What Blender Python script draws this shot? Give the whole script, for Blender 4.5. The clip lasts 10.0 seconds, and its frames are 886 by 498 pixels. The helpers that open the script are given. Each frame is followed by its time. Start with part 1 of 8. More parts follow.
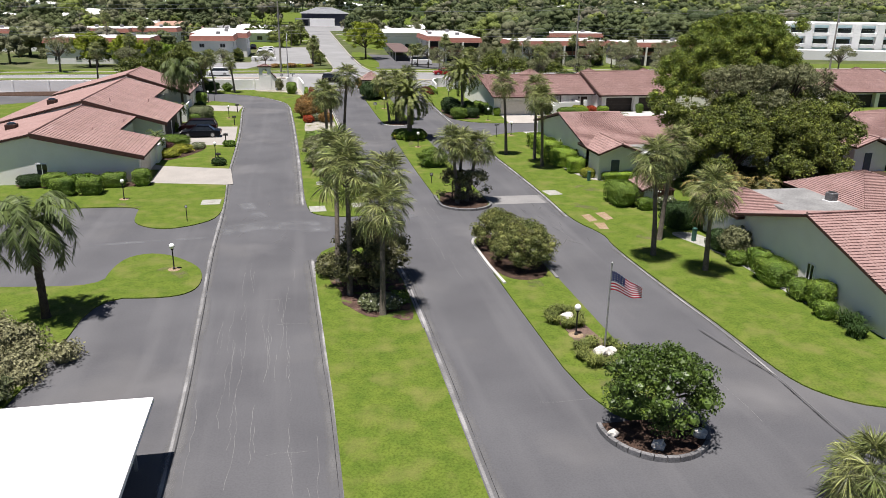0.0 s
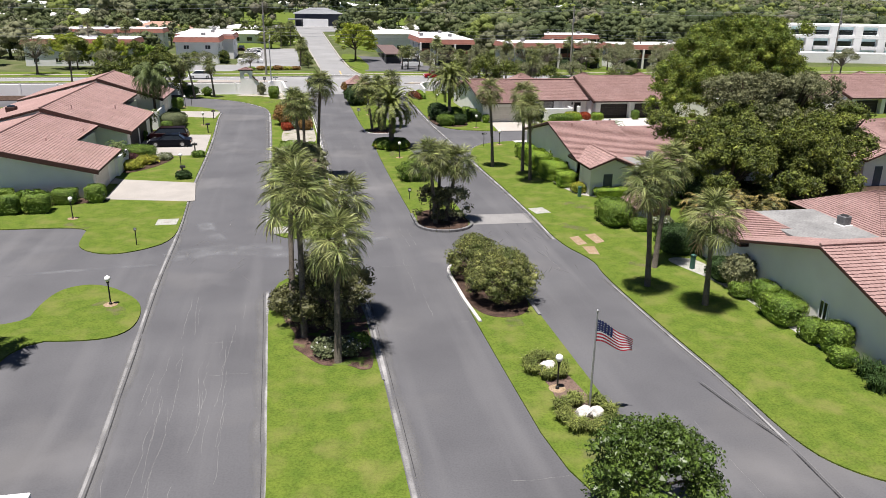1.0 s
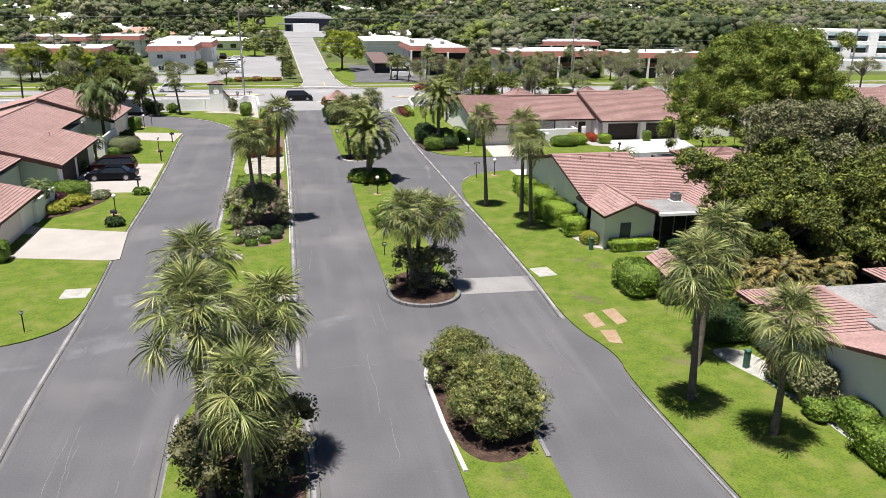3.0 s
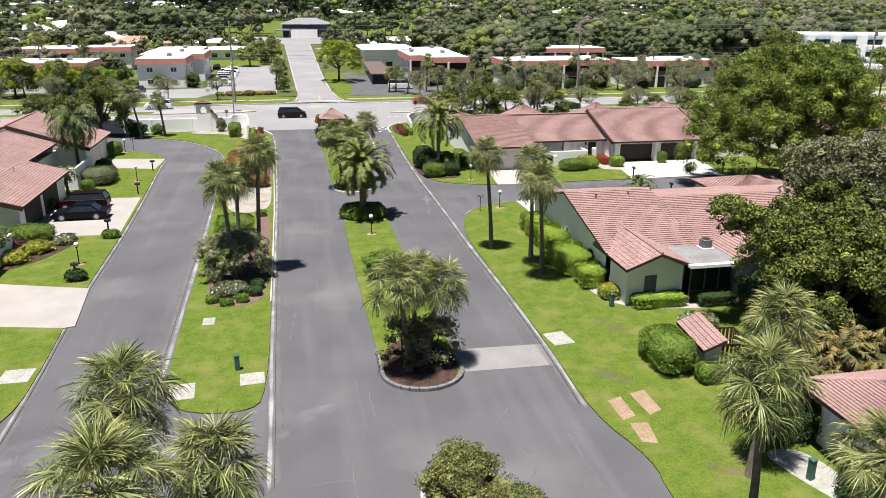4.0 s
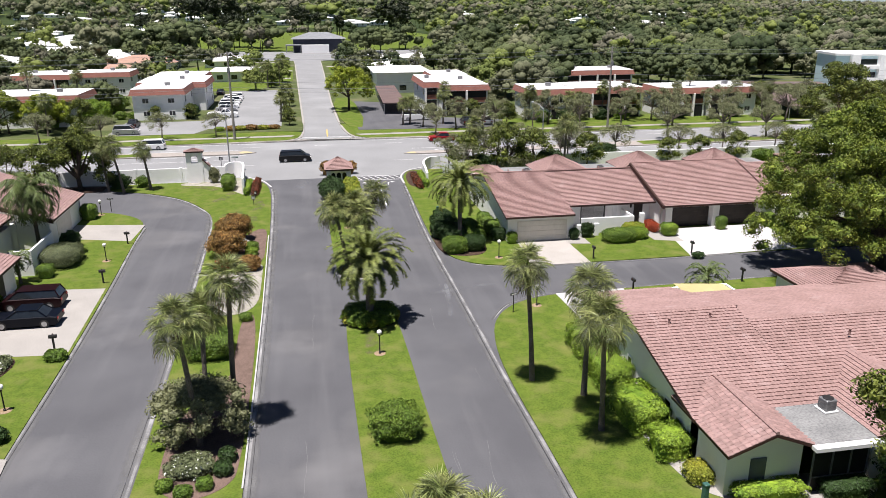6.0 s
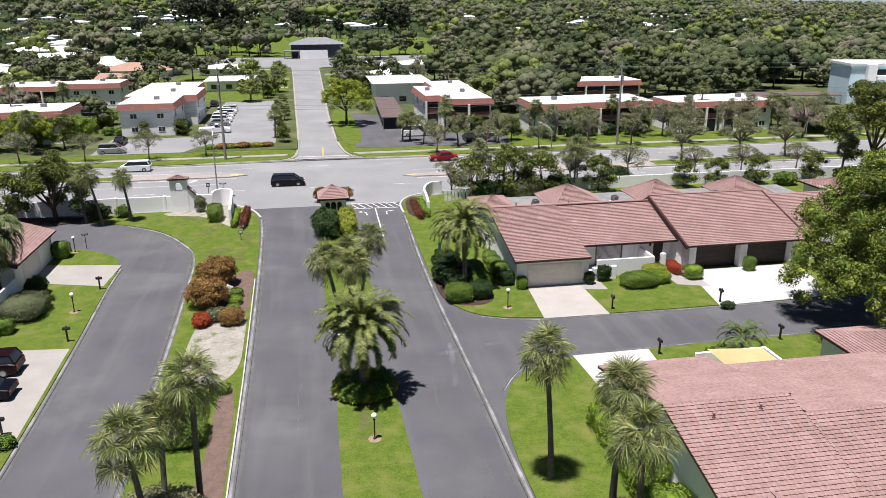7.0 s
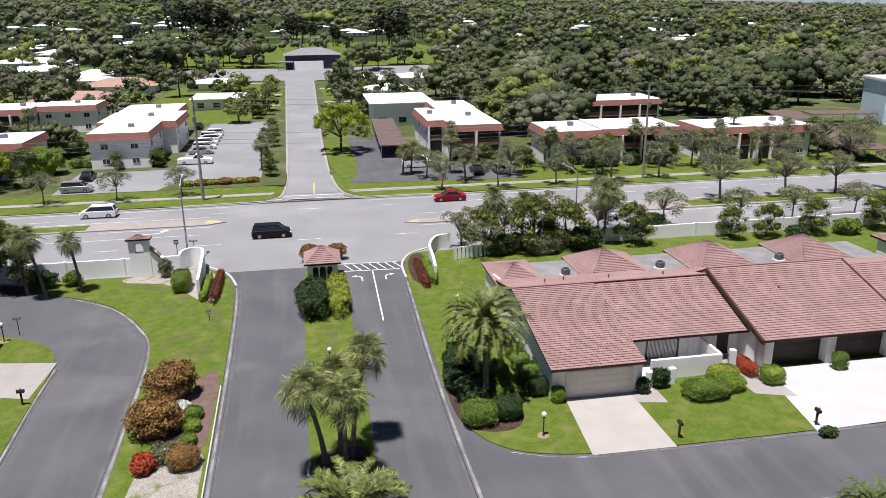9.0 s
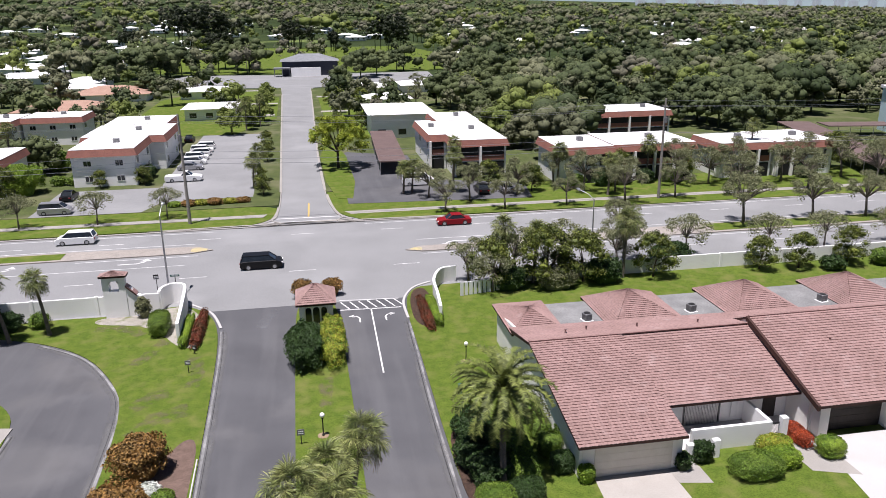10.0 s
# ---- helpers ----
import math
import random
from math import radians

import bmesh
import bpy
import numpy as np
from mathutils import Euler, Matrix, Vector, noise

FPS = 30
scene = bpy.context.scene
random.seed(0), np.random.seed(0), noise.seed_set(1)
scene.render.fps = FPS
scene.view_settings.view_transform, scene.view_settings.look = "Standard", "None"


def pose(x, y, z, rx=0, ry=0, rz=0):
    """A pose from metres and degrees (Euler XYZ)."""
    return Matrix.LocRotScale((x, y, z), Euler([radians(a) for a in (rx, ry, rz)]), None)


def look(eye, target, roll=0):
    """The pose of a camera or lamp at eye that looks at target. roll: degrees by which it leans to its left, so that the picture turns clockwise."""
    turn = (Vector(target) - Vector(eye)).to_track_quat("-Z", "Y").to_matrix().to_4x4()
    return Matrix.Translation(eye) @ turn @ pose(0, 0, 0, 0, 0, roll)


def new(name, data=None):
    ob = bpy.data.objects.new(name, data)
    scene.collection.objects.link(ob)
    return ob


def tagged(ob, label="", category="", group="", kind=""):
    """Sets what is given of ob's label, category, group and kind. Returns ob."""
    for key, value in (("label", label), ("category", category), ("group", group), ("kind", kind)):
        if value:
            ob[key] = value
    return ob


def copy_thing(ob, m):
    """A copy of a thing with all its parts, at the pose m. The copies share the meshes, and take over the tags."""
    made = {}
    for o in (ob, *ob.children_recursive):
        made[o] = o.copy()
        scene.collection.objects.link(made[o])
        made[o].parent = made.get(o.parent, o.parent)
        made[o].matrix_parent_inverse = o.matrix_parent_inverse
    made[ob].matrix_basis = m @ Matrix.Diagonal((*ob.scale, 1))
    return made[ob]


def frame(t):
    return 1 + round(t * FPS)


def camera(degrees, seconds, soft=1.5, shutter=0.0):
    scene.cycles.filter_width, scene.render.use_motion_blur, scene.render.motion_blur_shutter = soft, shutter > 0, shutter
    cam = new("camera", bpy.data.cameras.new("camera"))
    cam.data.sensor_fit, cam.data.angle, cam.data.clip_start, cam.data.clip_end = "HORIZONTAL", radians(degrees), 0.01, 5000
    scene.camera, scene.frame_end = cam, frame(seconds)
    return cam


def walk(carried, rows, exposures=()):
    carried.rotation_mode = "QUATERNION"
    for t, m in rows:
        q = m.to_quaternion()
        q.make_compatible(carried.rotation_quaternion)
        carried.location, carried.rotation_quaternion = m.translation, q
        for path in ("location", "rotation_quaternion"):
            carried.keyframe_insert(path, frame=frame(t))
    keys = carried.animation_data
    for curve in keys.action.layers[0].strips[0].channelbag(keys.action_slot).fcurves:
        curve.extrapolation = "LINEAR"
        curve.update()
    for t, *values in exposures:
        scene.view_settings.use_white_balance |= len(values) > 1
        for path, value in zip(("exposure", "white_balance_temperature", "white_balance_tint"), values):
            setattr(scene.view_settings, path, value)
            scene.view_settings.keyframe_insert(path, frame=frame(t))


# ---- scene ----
cam = camera(61.0, 10.0, soft=0.75)
PATH = [
    (0, (-7.052, 3.986, 17.294), (0.062, 41.185, 4.434), 0.8),
    (0.5, (-5.624, 6.543, 17.439), (1.549, 43.730, 4.599), 0.8),
    (1, (-4.369, 9.132, 17.455), (2.843, 46.310, 4.595), 0.9),
    (1.5, (-3.301, 11.930, 17.527), (3.974, 49.115, 4.727), 1.0),
    (2, (-2.463, 14.889, 17.683), (4.890, 52.057, 4.883), 1.1),
    (3.5, (-0.085, 25.370, 18.585), (7.218, 62.589, 5.865), 0.5),
    (4, (0.692, 29.053, 19.524), (7.916, 66.290, 6.824), 0.2),
    (4.5, (1.287, 32.704, 20.484), (8.492, 69.945, 7.844), 0.0),
    (5, (1.756, 36.363, 21.397), (8.263, 73.777, 8.817), -0.0),
    (5.5, (2.192, 40.171, 22.219), (8.683, 77.609, 9.719), -0.2),
    (7, (3.823, 51.568, 25.017), (10.298, 89.030, 12.577), -0.3),
    (7.5, (4.282, 55.550, 25.761), (10.762, 93.032, 13.361), -0.3),
    (8, (4.680, 59.504, 26.297), (11.199, 96.977, 13.937), -0.3),
    (8.5, (5.002, 63.519, 26.907), (11.565, 101.003, 14.587), -0.4),
    (9, (5.545, 67.692, 27.335), (12.068, 105.185, 15.035), -0.6),
    (9.5, (5.947, 71.688, 27.874), (12.494, 109.196, 15.574), -0.6),
    (10, (6.247, 75.689, 28.255), (12.862, 113.224, 16.095), -0.6),
]
walk(cam, [(t, look(eye, target, roll)) for t, eye, target, roll in PATH],
     exposures=[(0.0, 0.72, 6420, 13), (2.0, 0.98, 6440, 13), (3.5, 0.99, 6420, 13), (4.5, 0.95, 6420, 13), (5.5, 0.84, 6340, 14), (7.5, 0.66, 6220, 15), (10.0, 0.56, 6140, 18)])

# ---- world, sun ----
SUN = Vector((-0.165, -0.155, 1.0)).normalized()
world = bpy.data.worlds.new("sky")
scene.world = world
world.use_nodes = True
wn = world.node_tree
sky = wn.nodes.new("ShaderNodeTexSky")
sky.sky_type, sky.sun_disc = "NISHITA", False
sky.sun_elevation = math.asin(SUN.z)
sky.sun_rotation = math.atan2(SUN.x, SUN.y)
sky.air_density, sky.dust_density, sky.ozone_density = 0.45, 0.15, 1.0
wn.nodes["Background"].inputs[1].default_value = 0.05
wn.links.new(sky.outputs[0], wn.nodes["Background"].inputs[0])
lamp = bpy.data.lights.new("sun", "SUN")
lamp.energy, lamp.angle, lamp.color = 5.0, radians(0.55), (1.0, 0.955, 0.905)
sun = new("sun", lamp)
sun.matrix_world = look(SUN * 50, (0, 0, 0))


# ---- materials ----
def material(name, base, other=None, rough=0.8, scale=3.0, fine=40.0, amount=0.5, bump=0.0, bump_scale=60.0,
             metal=0.0, spots=None, island=0.0, translucent=0.0, spec=0.3, obj_random=0.0):
    """A two-scale procedural surface in real-world size."""
    m = bpy.data.materials.new(name)
    m.use_nodes = True
    nt = m.node_tree
    n, l = nt.nodes, nt.links
    p = n["Principled BSDF"]
    p.inputs["Roughness"].default_value = rough
    p.inputs["Metallic"].default_value = metal
    p.inputs["Specular IOR Level"].default_value = spec
    geo = n.new("ShaderNodeNewGeometry")
    other = other or tuple(v * 0.75 for v in base)

    def noise_at(s, detail=3.0):
        t = n.new("ShaderNodeTexNoise")
        t.inputs["Scale"].default_value, t.inputs["Detail"].default_value = s, detail
        l.new(geo.outputs["Position"], t.inputs["Vector"])
        return t.outputs["Fac"]

    def mix(fac, a, b):
        x = n.new("ShaderNodeMix")
        x.data_type = "RGBA"
        for sock, v in ((x.inputs[0], fac), (x.inputs[6], a), (x.inputs[7], b)):
            if hasattr(v, "node"):
                l.new(v, sock)
            else:
                sock.default_value = v if isinstance(v, float) else (*v, 1)
        return x.outputs[2]

    def ramp(fac, lo, hi):
        r = n.new("ShaderNodeMapRange")
        r.inputs[1].default_value, r.inputs[2].default_value = lo, hi
        l.new(fac, r.inputs[0])
        return r.outputs[0]

    col = mix(ramp(noise_at(scale), 0.32, 0.68), base, other)
    g = n.new("ShaderNodeMix")
    g.data_type, g.blend_type = "RGBA", "MULTIPLY"
    g.inputs[0].default_value = amount
    l.new(col, g.inputs[6])
    l.new(ramp(noise_at(fine, 2.0), 0.25, 0.6), g.inputs[7])
    col = g.outputs[2]
    if spots:
        s_col, s_scale, lo, hi = spots
        col = mix(ramp(noise_at(s_scale, 5.0), lo, hi), col, s_col)
    if island or obj_random:
        h = n.new("ShaderNodeHueSaturation")
        r = n.new("ShaderNodeMapRange")
        a = island or obj_random
        r.inputs[3].default_value, r.inputs[4].default_value = 1 - a, 1 + a
        src = geo.outputs["Random Per Island"] if island else n.new("ShaderNodeObjectInfo").outputs["Random"]
        l.new(src, r.inputs[0])
        l.new(r.outputs[0], h.inputs["Value"])
        l.new(col, h.inputs["Color"])
        col = h.outputs[0]
    l.new(col, p.inputs["Base Color"])
    if bump:
        b = n.new("ShaderNodeBump")
        b.inputs["Strength"].default_value, b.inputs["Distance"].default_value = bump, 0.03
        l.new(noise_at(bump_scale, 2.0), b.inputs["Height"])
        l.new(b.outputs[0], p.inputs["Normal"])
    if translucent:
        t = n.new("ShaderNodeBsdfTranslucent")
        l.new(col, t.inputs["Color"])
        ms = n.new("ShaderNodeMixShader")
        ms.inputs[0].default_value = translucent
        l.new(p.outputs[0], ms.inputs[1])
        l.new(t.outputs[0], ms.inputs[2])
        l.new(ms.outputs[0], n["Material Output"].inputs["Surface"])
    return m


M = {}
M["asphalt"] = material("asphalt", (0.102, 0.102, 0.107), (0.079, 0.079, 0.084), 0.9, 0.18, 12.0, 0.17, 0.15, 120, spots=((0.129, 0.125, 0.123), 0.1, 0.55, 0.8))


def streak(m, base_scale, stretch, colour, lo, hi):
    """Lays long pale wear marks over a road surface, along the lanes."""
    nt = m.node_tree
    n, l = nt.nodes, nt.links
    p = n["Principled BSDF"]
    src = p.inputs["Base Color"].links[0].from_socket
    geo = n.new("ShaderNodeNewGeometry")
    mp = n.new("ShaderNodeMapping")
    mp.inputs["Scale"].default_value = stretch
    t = n.new("ShaderNodeTexNoise")
    t.inputs["Scale"].default_value, t.inputs["Detail"].default_value = base_scale, 4.0
    r = n.new("ShaderNodeMapRange")
    r.inputs[1].default_value, r.inputs[2].default_value = lo, hi
    x = n.new("ShaderNodeMix")
    x.data_type = "RGBA"
    x.inputs[7].default_value = (*colour, 1)
    l.new(geo.outputs["Position"], mp.inputs["Vector"])
    l.new(mp.outputs[0], t.inputs["Vector"])
    l.new(t.outputs["Fac"], r.inputs[0])
    l.new(r.outputs[0], x.inputs[0])
    l.new(src, x.inputs[6])
    l.new(x.outputs[2], p.inputs["Base Color"])


streak(M["asphalt"], 1.0, (0.55, 0.04, 1.0), (0.129, 0.128, 0.131), 0.5, 0.95)
streak(M["asphalt"], 1.0, (0.12, 0.1, 1.0), (0.156, 0.154, 0.156), 0.6, 0.85)
M["avenue"] = material("avenue_asphalt", (0.245, 0.246, 0.244), (0.214, 0.215, 0.213), 0.9, 0.15, 6.0, 0.2, 0.2, 80, spots=((0.28, 0.28, 0.277), 0.09, 0.52, 0.8))
M["concrete"] = material("concrete", (0.345, 0.323, 0.293), (0.297, 0.279, 0.253), 0.85, 0.5, 12, 0.25, 0.1)
M["white_concrete"] = material("pale_concrete", (0.485, 0.47, 0.455), (0.435, 0.42, 0.405), 0.85, 0.4, 12, 0.12)
M["cream_concrete"] = material("cream_concrete", (0.4, 0.37, 0.335), (0.35, 0.325, 0.29), 0.85, 0.5, 12, 0.18)
M["kerb"] = material("kerb_concrete", (0.218, 0.215, 0.215), (0.125, 0.123, 0.125), 0.85, 1.2, 14, 0.5)
M["pad"] = material("pad_concrete", (0.374, 0.367, 0.335), (0.281, 0.289, 0.242), 0.85, 1.6, 14, 0.4)
M["patch"] = material("road_patch", (0.234, 0.23, 0.222), (0.195, 0.191, 0.186), 0.9, 0.5, 14, 0.25)
M["line"] = material("white_line", (0.75, 0.74, 0.72), (0.5, 0.5, 0.49), 0.8, 2.0, 20, 0.4)
M["yellow_line"] = material("yellow_line", (0.6, 0.42, 0.12), (0.5, 0.36, 0.14), 0.8, 2.0, 20, 0.4)
M["grass"] = material("lawn_grass", (0.114, 0.156, 0.023), (0.08, 0.124, 0.017), 0.95, 1.3, 10.0, 0.4, 0.6, 24, spots=((0.168, 0.164, 0.052), 0.55, 0.49, 0.85), spec=0.1)
M["dull_grass"] = material("dull_grass", (0.0936, 0.113, 0.039), (0.0663, 0.0858, 0.0312), 0.95, 0.4, 8.0, 0.4, spots=((0.156, 0.148, 0.0858), 0.12, 0.5, 0.75), spec=0.1)
M["ground"] = material("rough_grass", (0.0468, 0.0663, 0.0218), (0.0273, 0.0429, 0.014), 0.95, 0.05, 0.8, 0.5, spots=((0.117, 0.148, 0.0468), 0.012, 0.56, 0.62), spec=0.1)
M["mulch"] = material("mulch", (0.101, 0.064, 0.0468), (0.0546, 0.0359, 0.0281), 0.95, 2.5, 18, 0.7, 0.9, 30, spec=0.1)
M["pinkmulch"] = material("pinkish_mulch", (0.156, 0.0975, 0.078), (0.0702, 0.0452, 0.0351), 0.95, 1.6, 14, 0.6, 0.8, 30, spots=((0.0936, 0.133, 0.0273), 1.2, 0.54, 0.62), spec=0.1)
M["pinkbed"] = material("pink_shell_bed", (0.187, 0.129, 0.105), (0.14, 0.0975, 0.078), 0.95, 1.5, 16, 0.5, 0.5, 30, spec=0.1)
M["sand"] = material("sandy_soil", (0.328, 0.25, 0.172), (0.281, 0.195, 0.117), 0.95, 1.8, 16, 0.5, 0.5, 30, spec=0.1)
M["shell"] = material("shell_soil", (0.37, 0.345, 0.3), (0.29, 0.27, 0.225), 0.95, 0.9, 9, 0.45, 0.5, 30, spots=((0.12, 0.14, 0.045), 1.1, 0.55, 0.72), spec=0.1)
M["tile"] = material("terracotta_tile", (0.322, 0.208, 0.189), (0.269, 0.171, 0.152), 0.8, 0.5, 5, 0.3, spots=((0.367, 0.268, 0.249), 0.9, 0.6, 0.85), island=0.04)
M["tile_piece"] = material("terracotta_tile_piece", (0.322, 0.208, 0.189), (0.269, 0.171, 0.152), 0.8, 0.5, 5, 0.3, spots=((0.367, 0.268, 0.249), 0.9, 0.6, 0.85), obj_random=0.12)
M["ridge"] = material("terracotta_ridge", (0.335, 0.218, 0.195), (0.289, 0.183, 0.164), 0.8, 0.8, 6, 0.3)
M["stucco"] = material("cream_stucco", (0.88, 0.86, 0.815), (0.83, 0.805, 0.755), 0.9, 0.6, 30, 0.1, 0.2, 120)
M["stucco_w"] = material("white_stucco", (0.88, 0.87, 0.855), (0.84, 0.83, 0.81), 0.9, 0.5, 30, 0.1, 0.2, 120)
M["fascia"] = material("dark_fascia", (0.07, 0.032, 0.024), (0.05, 0.025, 0.02), 0.7, 3, 20, 0.4)
M["garage"] = material("dark_garage_door", (0.045, 0.035, 0.03), (0.03, 0.025, 0.022), 0.6, 2, 20, 0.4)
M["garage_c"] = material("cream_garage_door", (0.76, 0.71, 0.63), (0.7, 0.65, 0.57), 0.7, 2, 20, 0.2)
# near-black: insect screen, and painted shade of arcade bays and arches
M["dark"] = material("dark_screen_and_shade", (0.015, 0.015, 0.016), None, 0.6, 3, 20, 0.3)
M["flat_roof"] = material("flat_roof_membrane", (0.265, 0.265, 0.257), (0.187, 0.187, 0.183), 0.85, 0.6, 8, 0.4)
M["white_roof"] = material("white_roof_membrane", (0.83, 0.82, 0.81), (0.74, 0.73, 0.72), 0.8, 0.15, 4, 0.12)
M["mansard"] = material("salmon_mansard", (0.281, 0.121, 0.0897), (0.234, 0.101, 0.078), 0.85, 0.7, 10, 0.35)
M["metal"] = material("galvanised_metal", (0.5, 0.5, 0.5), (0.4, 0.4, 0.41), 0.45, 4, 20, 0.2, metal=0.8)
M["white_paint"] = material("white_paint", (0.8, 0.8, 0.79), (0.74, 0.74, 0.73), 0.5, 3, 20, 0.1)
M["black_paint"] = material("black_paint", (0.018, 0.018, 0.018), (0.03, 0.028, 0.026), 0.5, 5, 20, 0.3)
M["globe"] = material("white_globe", (0.85, 0.84, 0.8), (0.8, 0.79, 0.75), 0.3, 5, 20, 0.05, spec=0.5)
M["grey_metal"] = material("grey_metal", (0.22, 0.22, 0.22), (0.16, 0.16, 0.165), 0.5, 4, 20, 0.3, metal=0.3)
M["green_paint"] = material("green_paint", (0.05, 0.13, 0.1), (0.04, 0.1, 0.08), 0.5, 4, 20, 0.3)
M["pole_wood"] = material("pole_concrete", (0.3, 0.28, 0.25), (0.24, 0.22, 0.19), 0.9, 1.0, 14, 0.4)
M["rock"] = material("white_rock", (0.7, 0.68, 0.63), (0.5, 0.48, 0.43), 0.9, 3.0, 14, 0.4, 0.6, 12)
M["bark"] = material("bark", (0.117, 0.0897, 0.0663), (0.078, 0.0608, 0.0468), 0.95, 4, 25, 0.6, 0.9, 20, spec=0.1)
M["palm_bark"] = material("palm_bark", (0.195, 0.168, 0.136), (0.133, 0.113, 0.0936), 0.95, 3, 22, 0.6, 0.9, 20, spec=0.1)
M["boots"] = material("palm_boots", (0.148, 0.101, 0.0585), (0.0936, 0.0624, 0.039), 0.95, 5, 22, 0.5, spec=0.1)


def leaf(name, a, b, isl=0.4, tr=0.07, rough=0.55):
    M[name] = material(name, a, b, rough, 1.1, 6.0, 0.35, island=isl, translucent=tr, spec=0.25)


leaf("sabal", (0.27, 0.285, 0.1), (0.105, 0.14, 0.04), 0.75, 0.1, 0.4)
leaf("sabal_dry", (0.234, 0.195, 0.0936), (0.172, 0.125, 0.0624), 0.3)
leaf("date", (0.185, 0.21, 0.052), (0.09, 0.115, 0.029), 0.55)
leaf("queen", (0.117, 0.152, 0.0468), (0.078, 0.109, 0.0328), 0.45)
leaf("areca", (0.2, 0.15, 0.045), (0.06, 0.075, 0.022), 0.75)
leaf("oak", (0.17, 0.195, 0.032), (0.048, 0.07, 0.014), 0.7, 0.05)
leaf("bright_oak", (0.2, 0.238, 0.03), (0.07, 0.115, 0.016), 0.6, 0.05)
leaf("olive", (0.2, 0.205, 0.1), (0.135, 0.145, 0.068), 0.3)
leaf("hedge", (0.16, 0.235, 0.03), (0.085, 0.15, 0.019), 0.5)
leaf("lime_hedge", (0.235, 0.33, 0.03), (0.115, 0.2, 0.018), 0.5)
leaf("dark_hedge", (0.039, 0.0741, 0.0172), (0.0273, 0.0546, 0.0133), 0.5)
leaf("bronze", (0.133, 0.136, 0.0507), (0.078, 0.078, 0.0328), 0.55)
leaf("glossy", (0.085, 0.13, 0.022), (0.045, 0.078, 0.015), 0.55, 0.1, 0.4)
leaf("thicket", (0.27, 0.26, 0.14), (0.17, 0.17, 0.085), 0.5)
leaf("yellow", (0.34, 0.33, 0.036), (0.17, 0.205, 0.024), 0.5)
leaf("red", (0.42, 0.075, 0.022), (0.26, 0.045, 0.018), 0.5)
leaf("croton", (0.2, 0.045, 0.022), (0.09, 0.05, 0.02), 0.7)
leaf("rust", (0.31, 0.17, 0.05), (0.17, 0.105, 0.03), 0.6)
leaf("purple", (0.0858, 0.0273, 0.0312), (0.0546, 0.0273, 0.0234), 0.5)
leaf("sage", (0.15, 0.17, 0.08), (0.1, 0.12, 0.055), 0.45)
leaf("white_flower", (0.75, 0.76, 0.72), (0.6, 0.64, 0.55), 0.2)
leaf("speckle", (0.2, 0.205, 0.06), (0.075, 0.1, 0.026), 0.75)
leaf("roadside", (0.235, 0.24, 0.125), (0.155, 0.17, 0.08), 0.35)
def far_leaf(name, a, b):
    M[name] = material(name, a, b, 0.7, 0.06, 1.6, 0.5, island=0.07, translucent=0.06, spec=0.15)


far_leaf("far_dark", (0.12, 0.142, 0.056), (0.062, 0.082, 0.036))
far_leaf("far_olive", (0.185, 0.19, 0.105), (0.11, 0.12, 0.066))
far_leaf("far_bright", (0.2, 0.235, 0.058), (0.125, 0.16, 0.04))
far_leaf("far_deep", (0.058, 0.078, 0.03), (0.034, 0.05, 0.02))
far_leaf("far_grey", (0.19, 0.18, 0.125), (0.12, 0.118, 0.078))
leaf("pine", (0.0351, 0.0452, 0.0203), (0.025, 0.0343, 0.0156), 0.5, 0.2)


